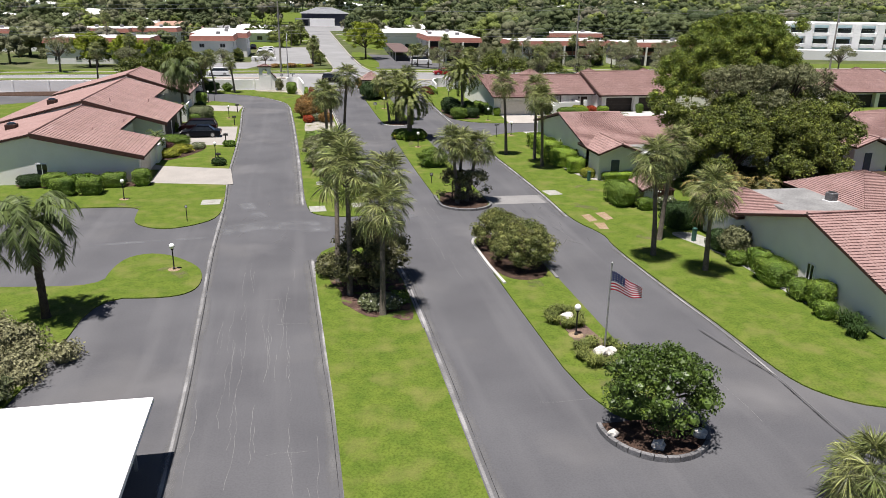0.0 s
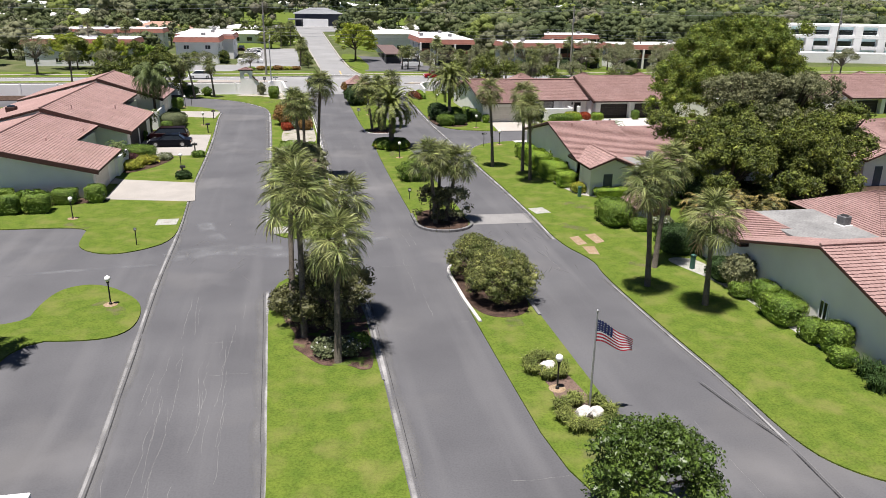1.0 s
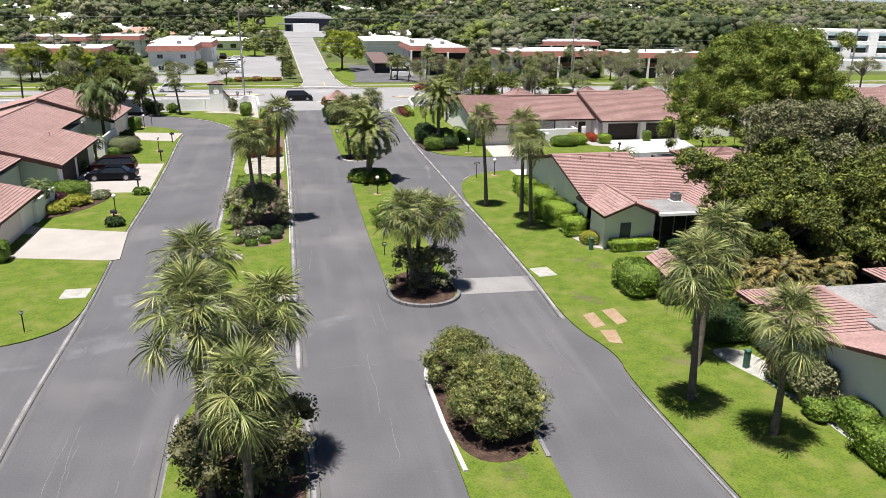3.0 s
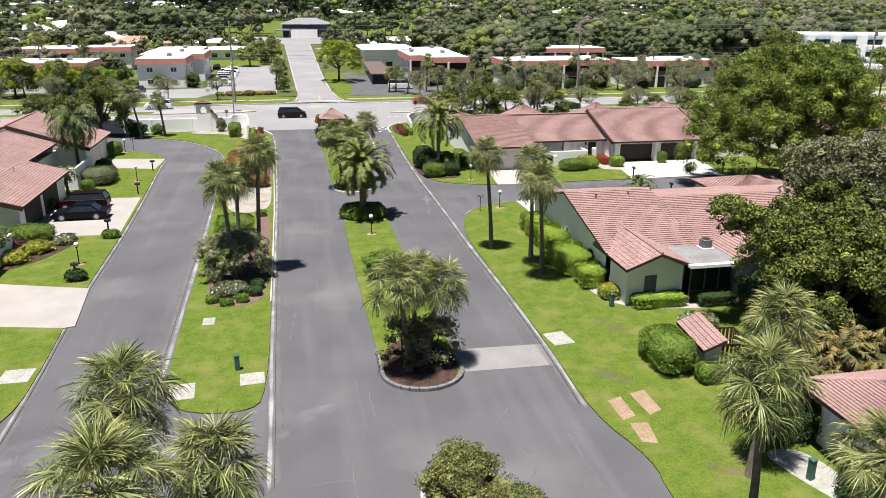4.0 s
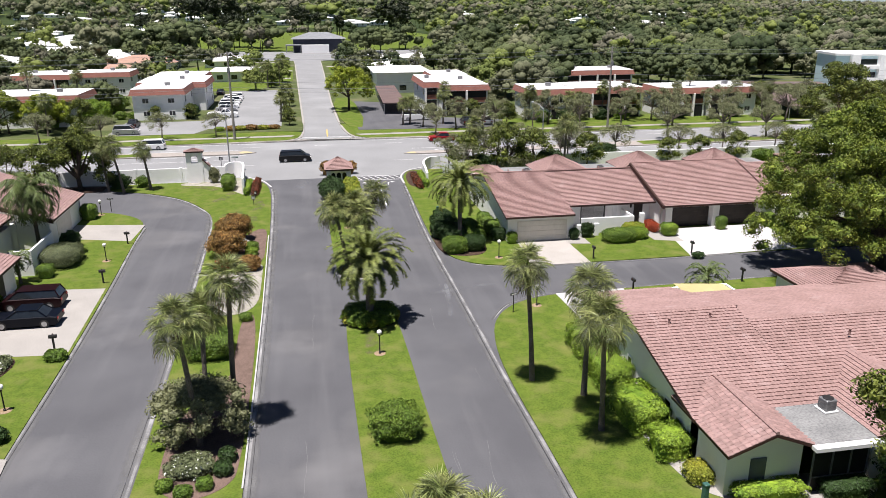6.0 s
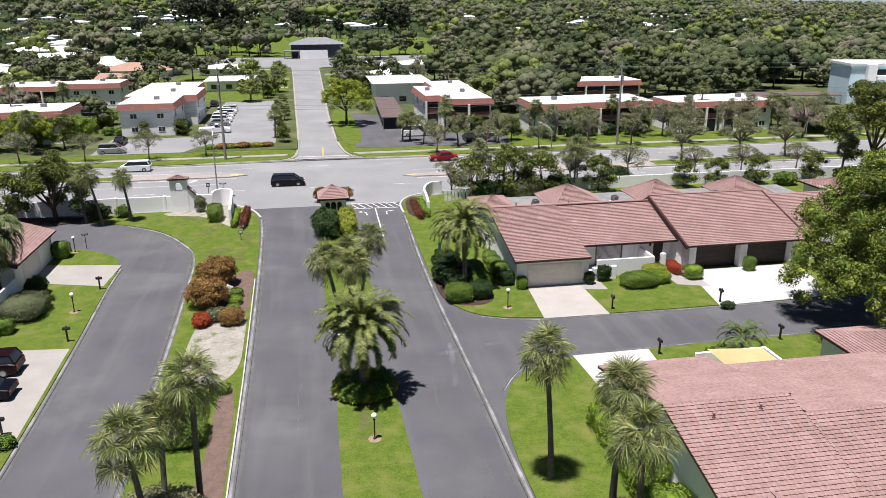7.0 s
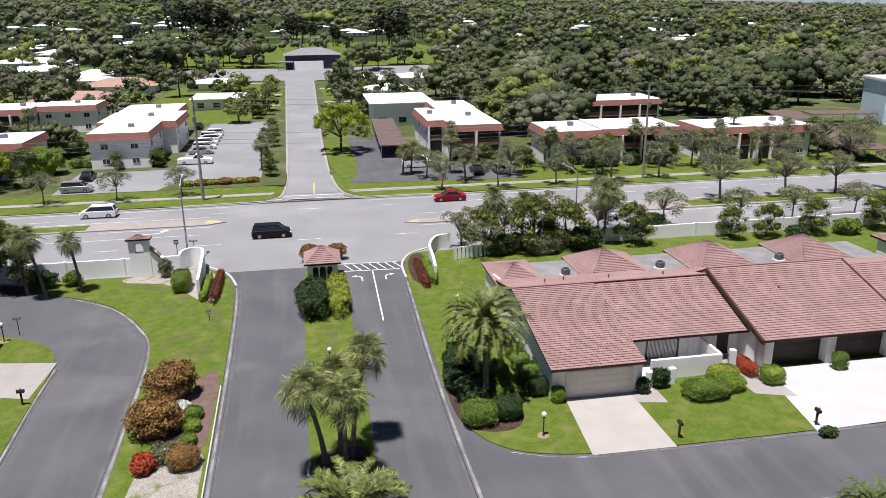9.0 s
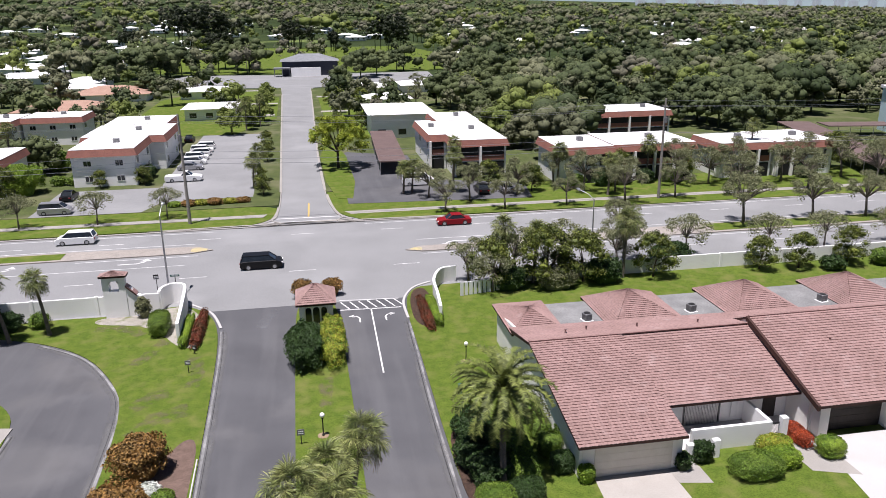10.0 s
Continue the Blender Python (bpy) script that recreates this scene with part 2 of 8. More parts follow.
# ---- mesh tools ----
class Mesh:
    """Gathers corners and faces of one part."""

    def __init__(self):
        self.v, self.f, self.mi = [], [], []

    def add(self, verts, faces, mi=0):
        n = len(self.v)
        self.v.extend(tuple(map(float, p)) for p in verts)
        self.f.extend(tuple(i + n for i in f) for f in faces)
        self.mi.extend([mi] * len(faces))
        return self

    def box(self, x0, x1, y0, y1, z0, z1, mi=0, turn=None):
        p = [(x, y, z) for x in (x0, x1) for y in (y0, y1) for z in (z0, z1)]
        if turn:
            p = [turn @ Vector(q) for q in p]
        return self.add(p, [(0, 1, 3, 2), (4, 6, 7, 5), (0, 4, 5, 1), (2, 3, 7, 6), (0, 2, 6, 4), (1, 5, 7, 3)], mi)

    def soft_box(self, x0, x1, y0, y1, z0, z1, r=0.02, mi=0):
        """A box with chamfered upright and top edges."""
        ring = lambda a, z: [(x0 + a + r, y0 + a, z), (x1 - a - r, y0 + a, z), (x1 - a, y0 + a + r, z), (x1 - a, y1 - a - r, z),
                             (x1 - a - r, y1 - a, z), (x0 + a + r, y1 - a, z), (x0 + a, y1 - a - r, z), (x0 + a, y0 + a + r, z)]
        v = ring(0, z0) + ring(0, z1 - r) + ring(r, z1)
        f = [tuple(range(7, -1, -1)), tuple(range(16, 24))]
        for k in (0, 8):
            f += [(k + i, k + (i + 1) % 8, k + 8 + (i + 1) % 8, k + 8 + i) for i in range(8)]
        return self.add(v, f, mi)

    def tube(self, path, radii, n=8, mi=0, cap=True):
        path = [Vector(p) for p in path]
        if not hasattr(radii, "__len__"):
            radii = [radii] * len(path)
        v, f = [], []
        for i, p in enumerate(path):
            d = (path[min(i + 1, len(path) - 1)] - path[max(i - 1, 0)]).normalized()
            a = d.orthogonal().normalized() if abs(d.z) < 0.99 else Vector((1, 0, 0))
            a = (a - d * a.dot(d)).normalized()
            b = d.cross(a)
            v += [p + (a * math.cos(k * math.tau / n) + b * math.sin(k * math.tau / n)) * radii[i] for k in range(n)]
        for i in range(len(path) - 1):
            f += [(i * n + k, i * n + (k + 1) % n, (i + 1) * n + (k + 1) % n, (i + 1) * n + k) for k in range(n)]
        if cap:
            f += [tuple(range(n - 1, -1, -1)), tuple(range((len(path) - 1) * n, len(path) * n))]
        return self.add(v, f, mi)

    def lathe(self, profile, n=12, at=(0, 0, 0), mi=0):
        """Turns (radius, height) pairs round the upright axis."""
        v = [(at[0] + r * math.cos(k * math.tau / n), at[1] + r * math.sin(k * math.tau / n), at[2] + z) for r, z in profile for k in range(n)]
        f = [(i * n + k, i * n + (k + 1) % n, (i + 1) * n + (k + 1) % n, (i + 1) * n + k) for i in range(len(profile) - 1) for k in range(n)]
        f += [tuple(range(n - 1, -1, -1)), tuple(range((len(profile) - 1) * n, len(profile) * n))]
        return self.add(v, f, mi)

    def slab(self, pts, z0, z1, mi=0, lip=0.0):
        """An outline raised from z0 to z1, with an inset top edge."""
        n = len(pts)
        c = Vector((sum(p[0] for p in pts) / n, sum(p[1] for p in pts) / n))
        v = [(x, y, z0) for x, y in pts] + [(x, y, z1) for x, y in pts]
        f = [(i, (i + 1) % n, n + (i + 1) % n, n + i) for i in range(n)]
        area = sum(pts[i][0] * pts[(i + 1) % n][1] - pts[(i + 1) % n][0] * pts[i][1] for i in range(n))
        top = tuple(range(n, 2 * n))
        if area < 0:
            f, top = [q[::-1] for q in f], top[::-1]
        return self.add(v, f + [top], mi)

    def ribbon(self, path, width, z, mi=0):
        """A flat strip along a path; width may change along it."""
        w = width if hasattr(width, "__len__") else [width] * len(path)
        path = [Vector((p[0], p[1])) for p in path]
        v = []
        for i, p in enumerate(path):
            d = (path[min(i + 1, len(path) - 1)] - path[max(i - 1, 0)]).normalized()
            s = Vector((-d.y, d.x)) * w[i] / 2
            v += [(*(p + s), z), (*(p - s), z)]
        return self.add(v, [(2 * i, 2 * i + 1, 2 * i + 3, 2 * i + 2) for i in range(len(path) - 1)], mi)

    def cloud(self, verts, quads=4, mi=0):
        """Adds rows of loose four-cornered faces."""
        n = len(self.v)
        k = len(verts) // quads
        self.v.extend(map(tuple, np.asarray(verts, float).tolist()))
        self.f.extend(tuple(range(n + quads * i, n + quads * i + quads)) for i in range(k))
        self.mi.extend([mi] * k)
        return self

    def data(self, name, mats, smooth=False):
        me = bpy.data.meshes.new(name)
        me.from_pydata(self.v, [], self.f)
        for m in mats if isinstance(mats, (list, tuple)) else [mats]:
            me.materials.append(m)
        me.polygons.foreach_set("material_index", self.mi)
        if smooth:
            me.polygons.foreach_set("use_smooth", [True] * len(self.f))
        me.update()
        return me


def thing(name, at, label, category, group="", turn=0.0, kind=""):
    """The empty at a thing's base, which holds its parts."""
    ob = new(name)
    ob.empty_display_size = 0.2
    ob.matrix_basis = pose(*at, 0, 0, turn)
    return tagged(ob, label, category, group, kind)


def part(name, mesh, mats, parent, label="", smooth=False):
    ob = new(name, mesh.data(name, mats, smooth) if isinstance(mesh, Mesh) else mesh)
    ob.parent = parent
    return tagged(ob, label)


def solid(name, mesh, mats, label, category, group="", kind="", at=(0, 0, 0), smooth=False, turn=0.0):
    ob = new(name, mesh.data(name, mats, smooth) if isinstance(mesh, Mesh) else mesh)
    ob.matrix_basis = pose(*at, 0, 0, turn)
    return tagged(ob, label, category, group, kind)


def rounded(pts, times=2):
    """Cuts an outline's corners."""
    for _ in range(times):
        out = []
        for i, p in enumerate(pts):
            q = pts[(i + 1) % len(pts)]
            out += [(p[0] * 0.75 + q[0] * 0.25, p[1] * 0.75 + q[1] * 0.25), (p[0] * 0.25 + q[0] * 0.75, p[1] * 0.25 + q[1] * 0.75)]
        pts = out
    return pts


def curve(pts, n=6):
    """A smooth path through points."""
    P = [Vector(p) for p in pts]
    out = []
    for i in range(len(P) - 1):
        a, b, c, d = P[max(i - 1, 0)], P[i], P[i + 1], P[min(i + 2, len(P) - 1)]
        for k in range(n):
            t = k / n
            out.append(0.5 * ((2 * b) + (c - a) * t + (2 * a - 5 * b + 4 * c - d) * t * t + (3 * b - a - 3 * c + d) * t ** 3))
    return out + [P[-1]]


# ---- ground, roads, lawns ----
def terrain(x, y):
    """The land lies flat and rises very gently far off, more in the west."""
    return max(0.0, y - 700) * max(0.0, min(0.045, 0.027 - 0.031 * x / max(y, 1)))


m = Mesh()
gx, gy = [-3500 + 350 * i for i in range(21)], [-400, 700, 1000, 1400, 1900, 2500, 3200, 4000, 5000]
m.add([(x, y, terrain(x, y) - 0.06) for y in gy for x in gx], [(r * 21 + k, r * 21 + k + 1, r * 21 + k + 22, r * 21 + k + 21) for r in range(8) for k in range(20)])
solid("ground", m, M["ground"], "flat green ground reaching the horizon", "ground", kind="structure")
m = Mesh()
m.slab([(-62, -40), (130, -40), (130, 147.6), (-62, 147.6)], -0.05, 0.0)
solid("road", m, M["asphalt"], "weathered dark grey asphalt of the private roads", "road", kind="structure")
m = Mesh()
m.slab([(-420, 147.6), (420, 147.6), (420, 177.6), (13.5, 177.6), (9.2, 184), (8.3, 196), (7.7, 230), (7.8, 360), (9, 374), (26, 380), (46, 396), (62, 412), (64, 440), (24, 438), (-6, 438), (-46, 446), (-52, 430), (-42, 396), (-24, 380),
        (-3.4, 376), (-2.3, 350), (-0.1, 250), (1.1, 198), (1.0, 184), (-3.5, 177.6), (-420, 177.6)], -0.05, 0.004)
solid("avenue", m, M["avenue"], "pale grey asphalt avenue with a side street", "road", kind="structure")


def lawn(name, pts, label, mat="grass", z=0.07, times=2, category="lawn"):
    m = Mesh()
    m.slab(rounded(pts, times), -0.05, z)
    return solid(name, m, M[mat], label, category, kind="structure")


lawn("lawn_south_strip", [(-6.0, -30), (-1.0, -30), (-1.0, 34), (-1.0, 49), (-1.5, 53.5), (-3, 55.9), (-5, 55.9), (-6.7, 53.5), (-6.4, 42), (-6.1, 30)], "mown green strip between two asphalt lanes")
lawn("lawn_entry_strip", [(-1.6, 64.4), (-1.75, 80), (-2.0, 108), (-2.6, 134), (-3.2, 143), (-4.6, 147.2), (-7, 149.5), (-9, 149.5), (-9, 148), (-24, 148.3), (-24, 145),
                          (-18.8, 143), (-14, 139.4), (-10.7, 134.2), (-8.7, 129), (-8.1, 117), (-7.5, 96), (-7.2, 80), (-7.0, 66), (-6, 63.5), (-2.6, 62.9)],
     "green planted strip that widens towards the wall")
lawn("lawn_centre", [(5.1, 30), (8.8, 30), (8.75, 40), (8.75, 53), (8.2, 56), (7, 57), (5.5, 56.6), (4.85, 54.5), (4.9, 44)], "narrow green island between the lanes")
lawn("lawn_palms", [(4.5, 67), (4.5, 64.9), (5.5, 63.6), (7, 63.4), (8.4, 64.3), (8.9, 66), (8.5, 80), (8.4, 95), (8.1, 99), (6.4, 101), (4.6, 99), (4.3, 95), (4.3, 80)], "narrow green island with palms")
lawn("lawn_guard", [(4.1, 110), (4.6, 107), (6.3, 106), (8, 107), (8.4, 110), (8.2, 130), (8.0, 146.5), (7, 147.4), (4.5, 147.4), (3.8, 146), (3.9, 130)], "narrow green island in front of the guard house")
lawn("lawn_east", [(18, 29.2), (16.2, 30.6), (15.3, 32.6), (15.35, 38), (15.05, 44), (14.9, 53), (15.4, 55.5), (14.2, 59.6), (14.5, 66.9), (14.5, 76), (14.3, 86), (14.6, 91), (15.5, 95.2), (17.4, 98),
                   (20, 99.4), (23, 99.8), (38, 100.2), (129, 100.6), (129, 20), (40, 25), (24, 28)], "wide mown lawn beside the lane")
lawn("lawn_north_east", [(14.6, 146), (14.5, 134), (14.15, 116), (14.7, 111.6), (16.5, 108.6), (20, 107.3), (24, 107), (38.5, 106.9), (129, 107.3), (129, 150), (60, 151), (18.5, 150.5), (16, 150.2)],
     "lawn round the houses north of the side lane")
lawn("lawn_bulb", [(-13.6, 50.7), (-14.2, 53), (-16.8, 55.9), (-18.9, 55.6), (-19.6, 53.3), (-19.6, 50), (-25, 50.6), (-38, 52), (-60, 52), (-60, 20), (-21.5, 28), (-19.6, 40), (-19.4, 48), (-15.3, 47.4), (-13.8, 48.3)],
     "rounded green lawn beside a parking court")
lawn("lawn_west", [(-13.8, 64.2), (-15.8, 62.1), (-18, 61.5), (-20.2, 63.3), (-20.5, 66), (-20.6, 68.5), (-26.6, 68.7), (-61, 69.5), (-61, 135.5), (-26, 135), (-20.5, 133.6), (-17.3, 130.8), (-15.9, 127.6), (-15.8, 121),
                   (-15.15, 108), (-14.7, 95), (-14.5, 80), (-13.9, 70)], "front lawns of the western houses")
lawn("bed_wall", [(-24.5, 143.6), (-61, 142.5), (-61, 149), (-24.5, 148.6)], "dark mulched planting bed along the wall", "mulch", 0.08, 1, "bed")

# beds
for name, pts, mat, lab in (
    ("bed_palms", [(4.6, 66.5), (4.6, 65), (5.6, 63.7), (7, 63.5), (8.3, 64.4), (8.8, 66), (8.3, 69), (6.5, 70), (5, 69)], "mulch", "dark mulch bed at the island's end"),
    ("bed_tree", [(5.0, 47), (8.6, 47), (8.7, 53), (8.1, 55.8), (7, 56.9), (5.6, 56.4), (4.95, 54.4)], "mulch", "red-brown mulch bed under a clipped tree"),
    ("bed_rocks", [(6.2, 41.8), (7.6, 42.2), (7.9, 39.5), (8.2, 37), (7.9, 34.8), (6.6, 35), (6.4, 37), (6.7, 39)], "pinkbed", "pinkish shell bed with rocks"),
    ("bed_median", [(-4.2, 43.2), (-3.6, 42.6), (-2.6, 42.7), (-1.8, 41.8), (-1.15, 42.4), (-1.2, 50), (-1.7, 52.2), (-3.2, 52.6), (-4.6, 51.4), (-5.8, 50.6), (-5.7, 48.2), (-5.0, 46.6), (-5.3, 45), (-4.7, 44.2)], "pinkmulch", "mulch bed under palms"),
    ("bed_entry", [(-6.0, 77.6), (-4.4, 76.5), (-2.6, 77.3), (-1.9, 79), (-2.2, 100), (-3.5, 100), (-3.4, 90), (-3.8, 87), (-6.0, 85.2), (-6.2, 81)], "pinkbed", "pinkish mulch bed with shrubs and palms"),
    ("bed_shell", [(-6.6, 100), (-2.3, 100), (-2.4, 109), (-2.5, 112.4), (-5.6, 112.8), (-6.6, 110)], "shell", "bare pale shell soil with sparse weeds"),
    ("bed_rust", [(-6.4, 113), (-4.2, 112.2), (-2.5, 112), (-2.5, 118), (-2.6, 123.4), (-3.6, 123.8), (-4.6, 121.4), (-6.6, 120.6)], "pinkbed", "pinkish mulch bed under rust-brown shrubs"),
    ("bed_date_palm", [(4.4, 99), (4.3, 95.6), (8.4, 95.6), (8.2, 99), (6.4, 101)], "mulch", "mulch bed round a date palm"),
    ("bed_guard", [(4.3, 110.5), (4.8, 107.2), (6.3, 106.2), (7.8, 107.2), (8.2, 111)], "mulch", "mulch bed at the island's end"),
    ("bed_corner", [(14.3, 113), (15.2, 110.9), (18.3, 110.6), (19.3, 113.5), (18.4, 118), (16.8, 121.4), (14.6, 121.6), (14.3, 118)], "mulch", "dark planting bed along the lane"),
    ("bed_trees", [(29.5, 70.5), (28.8, 66), (27.0, 60), (28, 57.6), (50, 57), (54, 70), (52, 84), (33, 73), (30, 71.6)], "mulch", "dark leaf litter under dense trees"),
    ("bed_house_east", [(20.0, 91), (21.6, 91.5), (22, 74.5), (25.6, 73.5), (30, 73), (29, 70.6), (21, 71.6), (19.9, 76), (20, 84)], "concrete", "pale gravel border along the house"),
    ("walk_south_house", [(20.4, 55.0), (21.4, 55.3), (22.6, 54.6), (23.0, 51), (23.3, 45), (23.3, 38.6), (22.0, 39.4), (22.0, 45), (21.8, 50.4), (20.7, 53.4)], "pad", "pale gravel border with hedges"),
    ("bed_west_house", [(-33, 76.2), (-21.2, 75.2), (-20.9, 77.4), (-33, 78.2)], "mulch", "mulch bed under clipped hedges"),
    ("bed_west_front", [(-22.4, 86), (-19.5, 88.5), (-17.8, 93), (-18.2, 95.4), (-22.6, 95.8)], "mulch", "planting bed beside a driveway"),
    ("bed_wall_corner", [(-14.8, 147.9), (-15.2, 146.2), (-11, 145.3), (-8.6, 143.5), (-6.3, 139.2), (-4.4, 139.0), (-4.5, 144.6), (-6.6, 149.3), (-9, 149.2), (-9, 147.9)], "shell", "sandy bed at the entrance wall"),
    ("bed_sign_east", [(15.1, 146), (15, 140), (17.2, 139.2), (17.6, 149.8), (16, 149.8)], "mulch", "mulch bed at the entrance sign"),
):
    lawn(name, pts, lab, mat, 0.085, 3, "bed")

# driveways, paths and pads
def flat(name, pts, mat, label, z=0.078, category="driveway", kind="structure", times=0):
    m = Mesh()
    m.slab(rounded(pts, times) if times else pts, -0.04, z)
    return solid(name, m, M[mat], label, category, kind=kind)


flat("driveway_1", [(-21.3, 76.8), (-14.2, 75.2), (-13.6, 75.4), (-14.3, 82), (-21.3, 84.2)], "concrete", "cream concrete driveway")
flat("driveway_2", [(-23, 95.6), (-14.9, 94.9), (-15.4, 107.9), (-23, 108.6)], "concrete", "cream concrete driveway with two parked cars")
flat("driveway_3", [(-24, 124.0), (-16.2, 121.6), (-15.9, 127.6), (-24, 129)], "concrete", "cream concrete driveway")
flat("driveway_4", [(21.9, 106.9), (27.6, 106.8), (27.5, 115), (22.6, 115)], "cream_concrete", "cream concrete driveway in front of a garage")
flat("driveway_5", [(37.6, 106.8), (49, 107.2), (50.6, 115.6), (39, 115.6)], "white_concrete", "wide bright concrete driveway before two garages")
flat("driveway_6", [(22.2, 93), (27.2, 93), (27.9, 99.9), (21.9, 99.8)], "white_concrete", "short bright concrete driveway")
flat("path_1", [(27.5, 112.6), (29.6, 112.2), (29.6, 114), (28.6, 117), (27.5, 117)], "concrete", "pale concrete garden path slab", 0.084, category="path")
flat("path_2", [(36.4, 112.2), (39.2, 111.2), (39.1, 115.8), (37.6, 118.8), (36.2, 118.8)], "concrete", "pale concrete garden path slab", 0.084, category="path")
flat("path_3", [(-26, 85.5), (-22.6, 85.2), (-21, 84), (-21, 82.5), (-26, 83)], "concrete", "pale concrete garden path slab", 0.084, category="path")


def pad(at, w, d, turn=0.0, label="worn square concrete utility pad in the lawn"):
    t = thing("utility_pad", (*at, 0.05), label, "utility pad", "utility pads", turn)
    part("slab", Mesh().soft_box(-w / 2, w / 2, -d / 2, d / 2, 0, 0.05, 0.02), M["pad"], t)
    part("cover", Mesh().lathe([(0.3, 0.05), (0.3, 0.062), (0.27, 0.066)], 16), M["concrete"], t, "round stained cover")
    return t


for a, w, d, tr in (((-14.95, 69.0), 1.6, 1.6, 0), ((-5.5, 74.6), 0.75, 1.1, 0), ((-6.0, 65.6), 1.35, 1.7, 4), ((-2.45, 66.4), 1.3, 1.3, 4), ((15.4, 68.2), 1.35, 1.7, 8), ((-3.9, 57.0), 0.6, 3.2, 0)):
    pad(a, w, d, tr)
m = Mesh()
m.slab([(8.9, 68.0), (14.3, 67.8), (14.3, 65.1), (9.0, 65.2)], -0.02, 0.006)
solid("road_patch", m, M["patch"], "pale resurfaced band across the lane", "road patch", kind="structure")
for pts in ([(15.4, 60.7), (16.2, 61), (16.2, 59.1), (15.4, 58.8)], [(16.8, 61.2), (17.7, 61.4), (17.7, 59.4), (16.9, 59)], [(15.6, 58.5), (16.5, 58.4), (16.2, 56.6), (15.5, 56.9)]):
    m = Mesh()
    m.slab(pts, 0.0, 0.076)
    solid("bare_patch", m, M["sand"], "bare orange sandy patch in the lawn", "bare soil", "bare patches", kind="structure")


# ---- roofs and walls ----
def slope(m, el, er, rr, rl, course=0.28, tile=0.27, lift=0.055, segs=2):
    """One roof slope laid with overlapping courses of barrel tiles: eave left and right, ridge right and left."""
    el, er, rr, rl = map(Vector, (el, er, rr, rl))
    n = max(2, round(max((rl - el).length, (rr - er).length) / course))
    k = max(2, round(max((er - el).length, (rr - rl).length) / tile)) * segs
    up = (er - el).cross(rl - el)
    if up.length < 1e-6:
        up = (er - el).cross(rr - el)
    up.normalize()
    if up.z < 0:
        up = -up
    us = np.linspace(0, 1, k + 1)
    wave = np.array([0.0, 0.75, 1.0] * (k // 3 + 1))[: k + 1] if segs == 3 else np.array([0.0, 1.0] * (k // 2 + 1))[: k + 1]
    EL, ER, RR, RL, UP = (np.array(q) for q in (el, er, rr, rl, up))
    for i in range(n):
        rows = []
        for v, h in ((i / n, lift - 0.05), (i / n, lift), ((i + 1) / n, 0.006)):
            a, b = EL + (RL - EL) * v, ER + (RR - ER) * v
            rows.append(a + (b - a) * us[:, None] + UP * (h + 0.03 * wave[:, None] * (0.9 if h > 0 else 0.2)))
        base = len(m.v)
        m.v.extend(map(tuple, np.concatenate(rows).tolist()))
        w = k + 1
        fs = [(base + r * w + j, base + r * w + j + 1, base + (r + 1) * w + j + 1, base + (r + 1) * w + j) for r in (0, 1) for j in range(k)]
        m.f.extend(fs)
        m.mi.extend([0] * len(fs))
    return m


def soffit(m, pts, thick=0.16):
    """The boarding under a slope: a thin prism under its corners."""
    n = len(pts)
    v = [Vector(p) for p in pts] + [Vector(p) - Vector((0, 0, thick)) for p in pts]
    m.add(v, [tuple(range(n)), tuple(range(2 * n - 1, n - 1, -1))] + [(i, (i + 1) % n, n + (i + 1) % n, n + i) for i in range(n)])


def roof(parent, slopes, label="faded pink terracotta barrel tiles", course=0.28, tile=0.27, segs=2, name="roof"):
    m, b = Mesh(), Mesh()
    for q in slopes:
        slope(m, *q, course=course, tile=tile, segs=segs)
        pts = [q[0], q[1], q[2]] + ([q[3]] if (Vector(q[2]) - Vector(q[3])).length > 0.01 else [])
        soffit(b, pts)
    r = part(name, b, M["fascia"], parent, "dark brown timber fascia and soffit under tiles")
    tagged(part("roof_tiles", m, M["tile"], r, label), kind="stuff")
    return r


TILE = []


def tiled_roof(parent, slopes, course=0.32, tile=0.3):
    """A small roof whose barrel tiles lie one by one."""
    if not TILE:
        m = Mesh()
        arc = [(math.cos(math.pi * k / 5) * 0.15, math.sin(math.pi * k / 5) * 0.05) for k in range(6)]
        m.add([(x, -0.02, z + 0.045) for x, z in arc] + [(x * 0.92, 0.36, z + 0.008) for x, z in arc] + [(x, -0.02, 0.0) for x, z in arc],
              [(k, k + 6, k + 7, k + 1) for k in range(5)] + [(k, k + 1, k + 13, k + 12) for k in range(5)])
        TILE.append(m.data("tile", M["tile_piece"]))
    b = Mesh()
    for q in slopes:
        soffit(b, q)
    r = part("roof", b, M["fascia"], parent, "dark brown timber fascia and soffit under tiles")
    for q in slopes:
        el, er, rr, rl = map(Vector, q)
        ax, ay = (er - el).normalized(), (rl - el).normalized()
        az = ax.cross(ay)
        n, k = round((rl - el).length / course), round((er - el).length / tile)
        for i in range(n):
            for j in range(k):
                p = el + (er - el) * ((j + 0.5) / k) + (rl - el) * (i / n)
                t = new("tile", TILE[0])
                t.parent = r
                t.matrix_basis = Matrix.Translation(p) @ Matrix((ax, ay, az)).transposed().to_4x4()
    return r


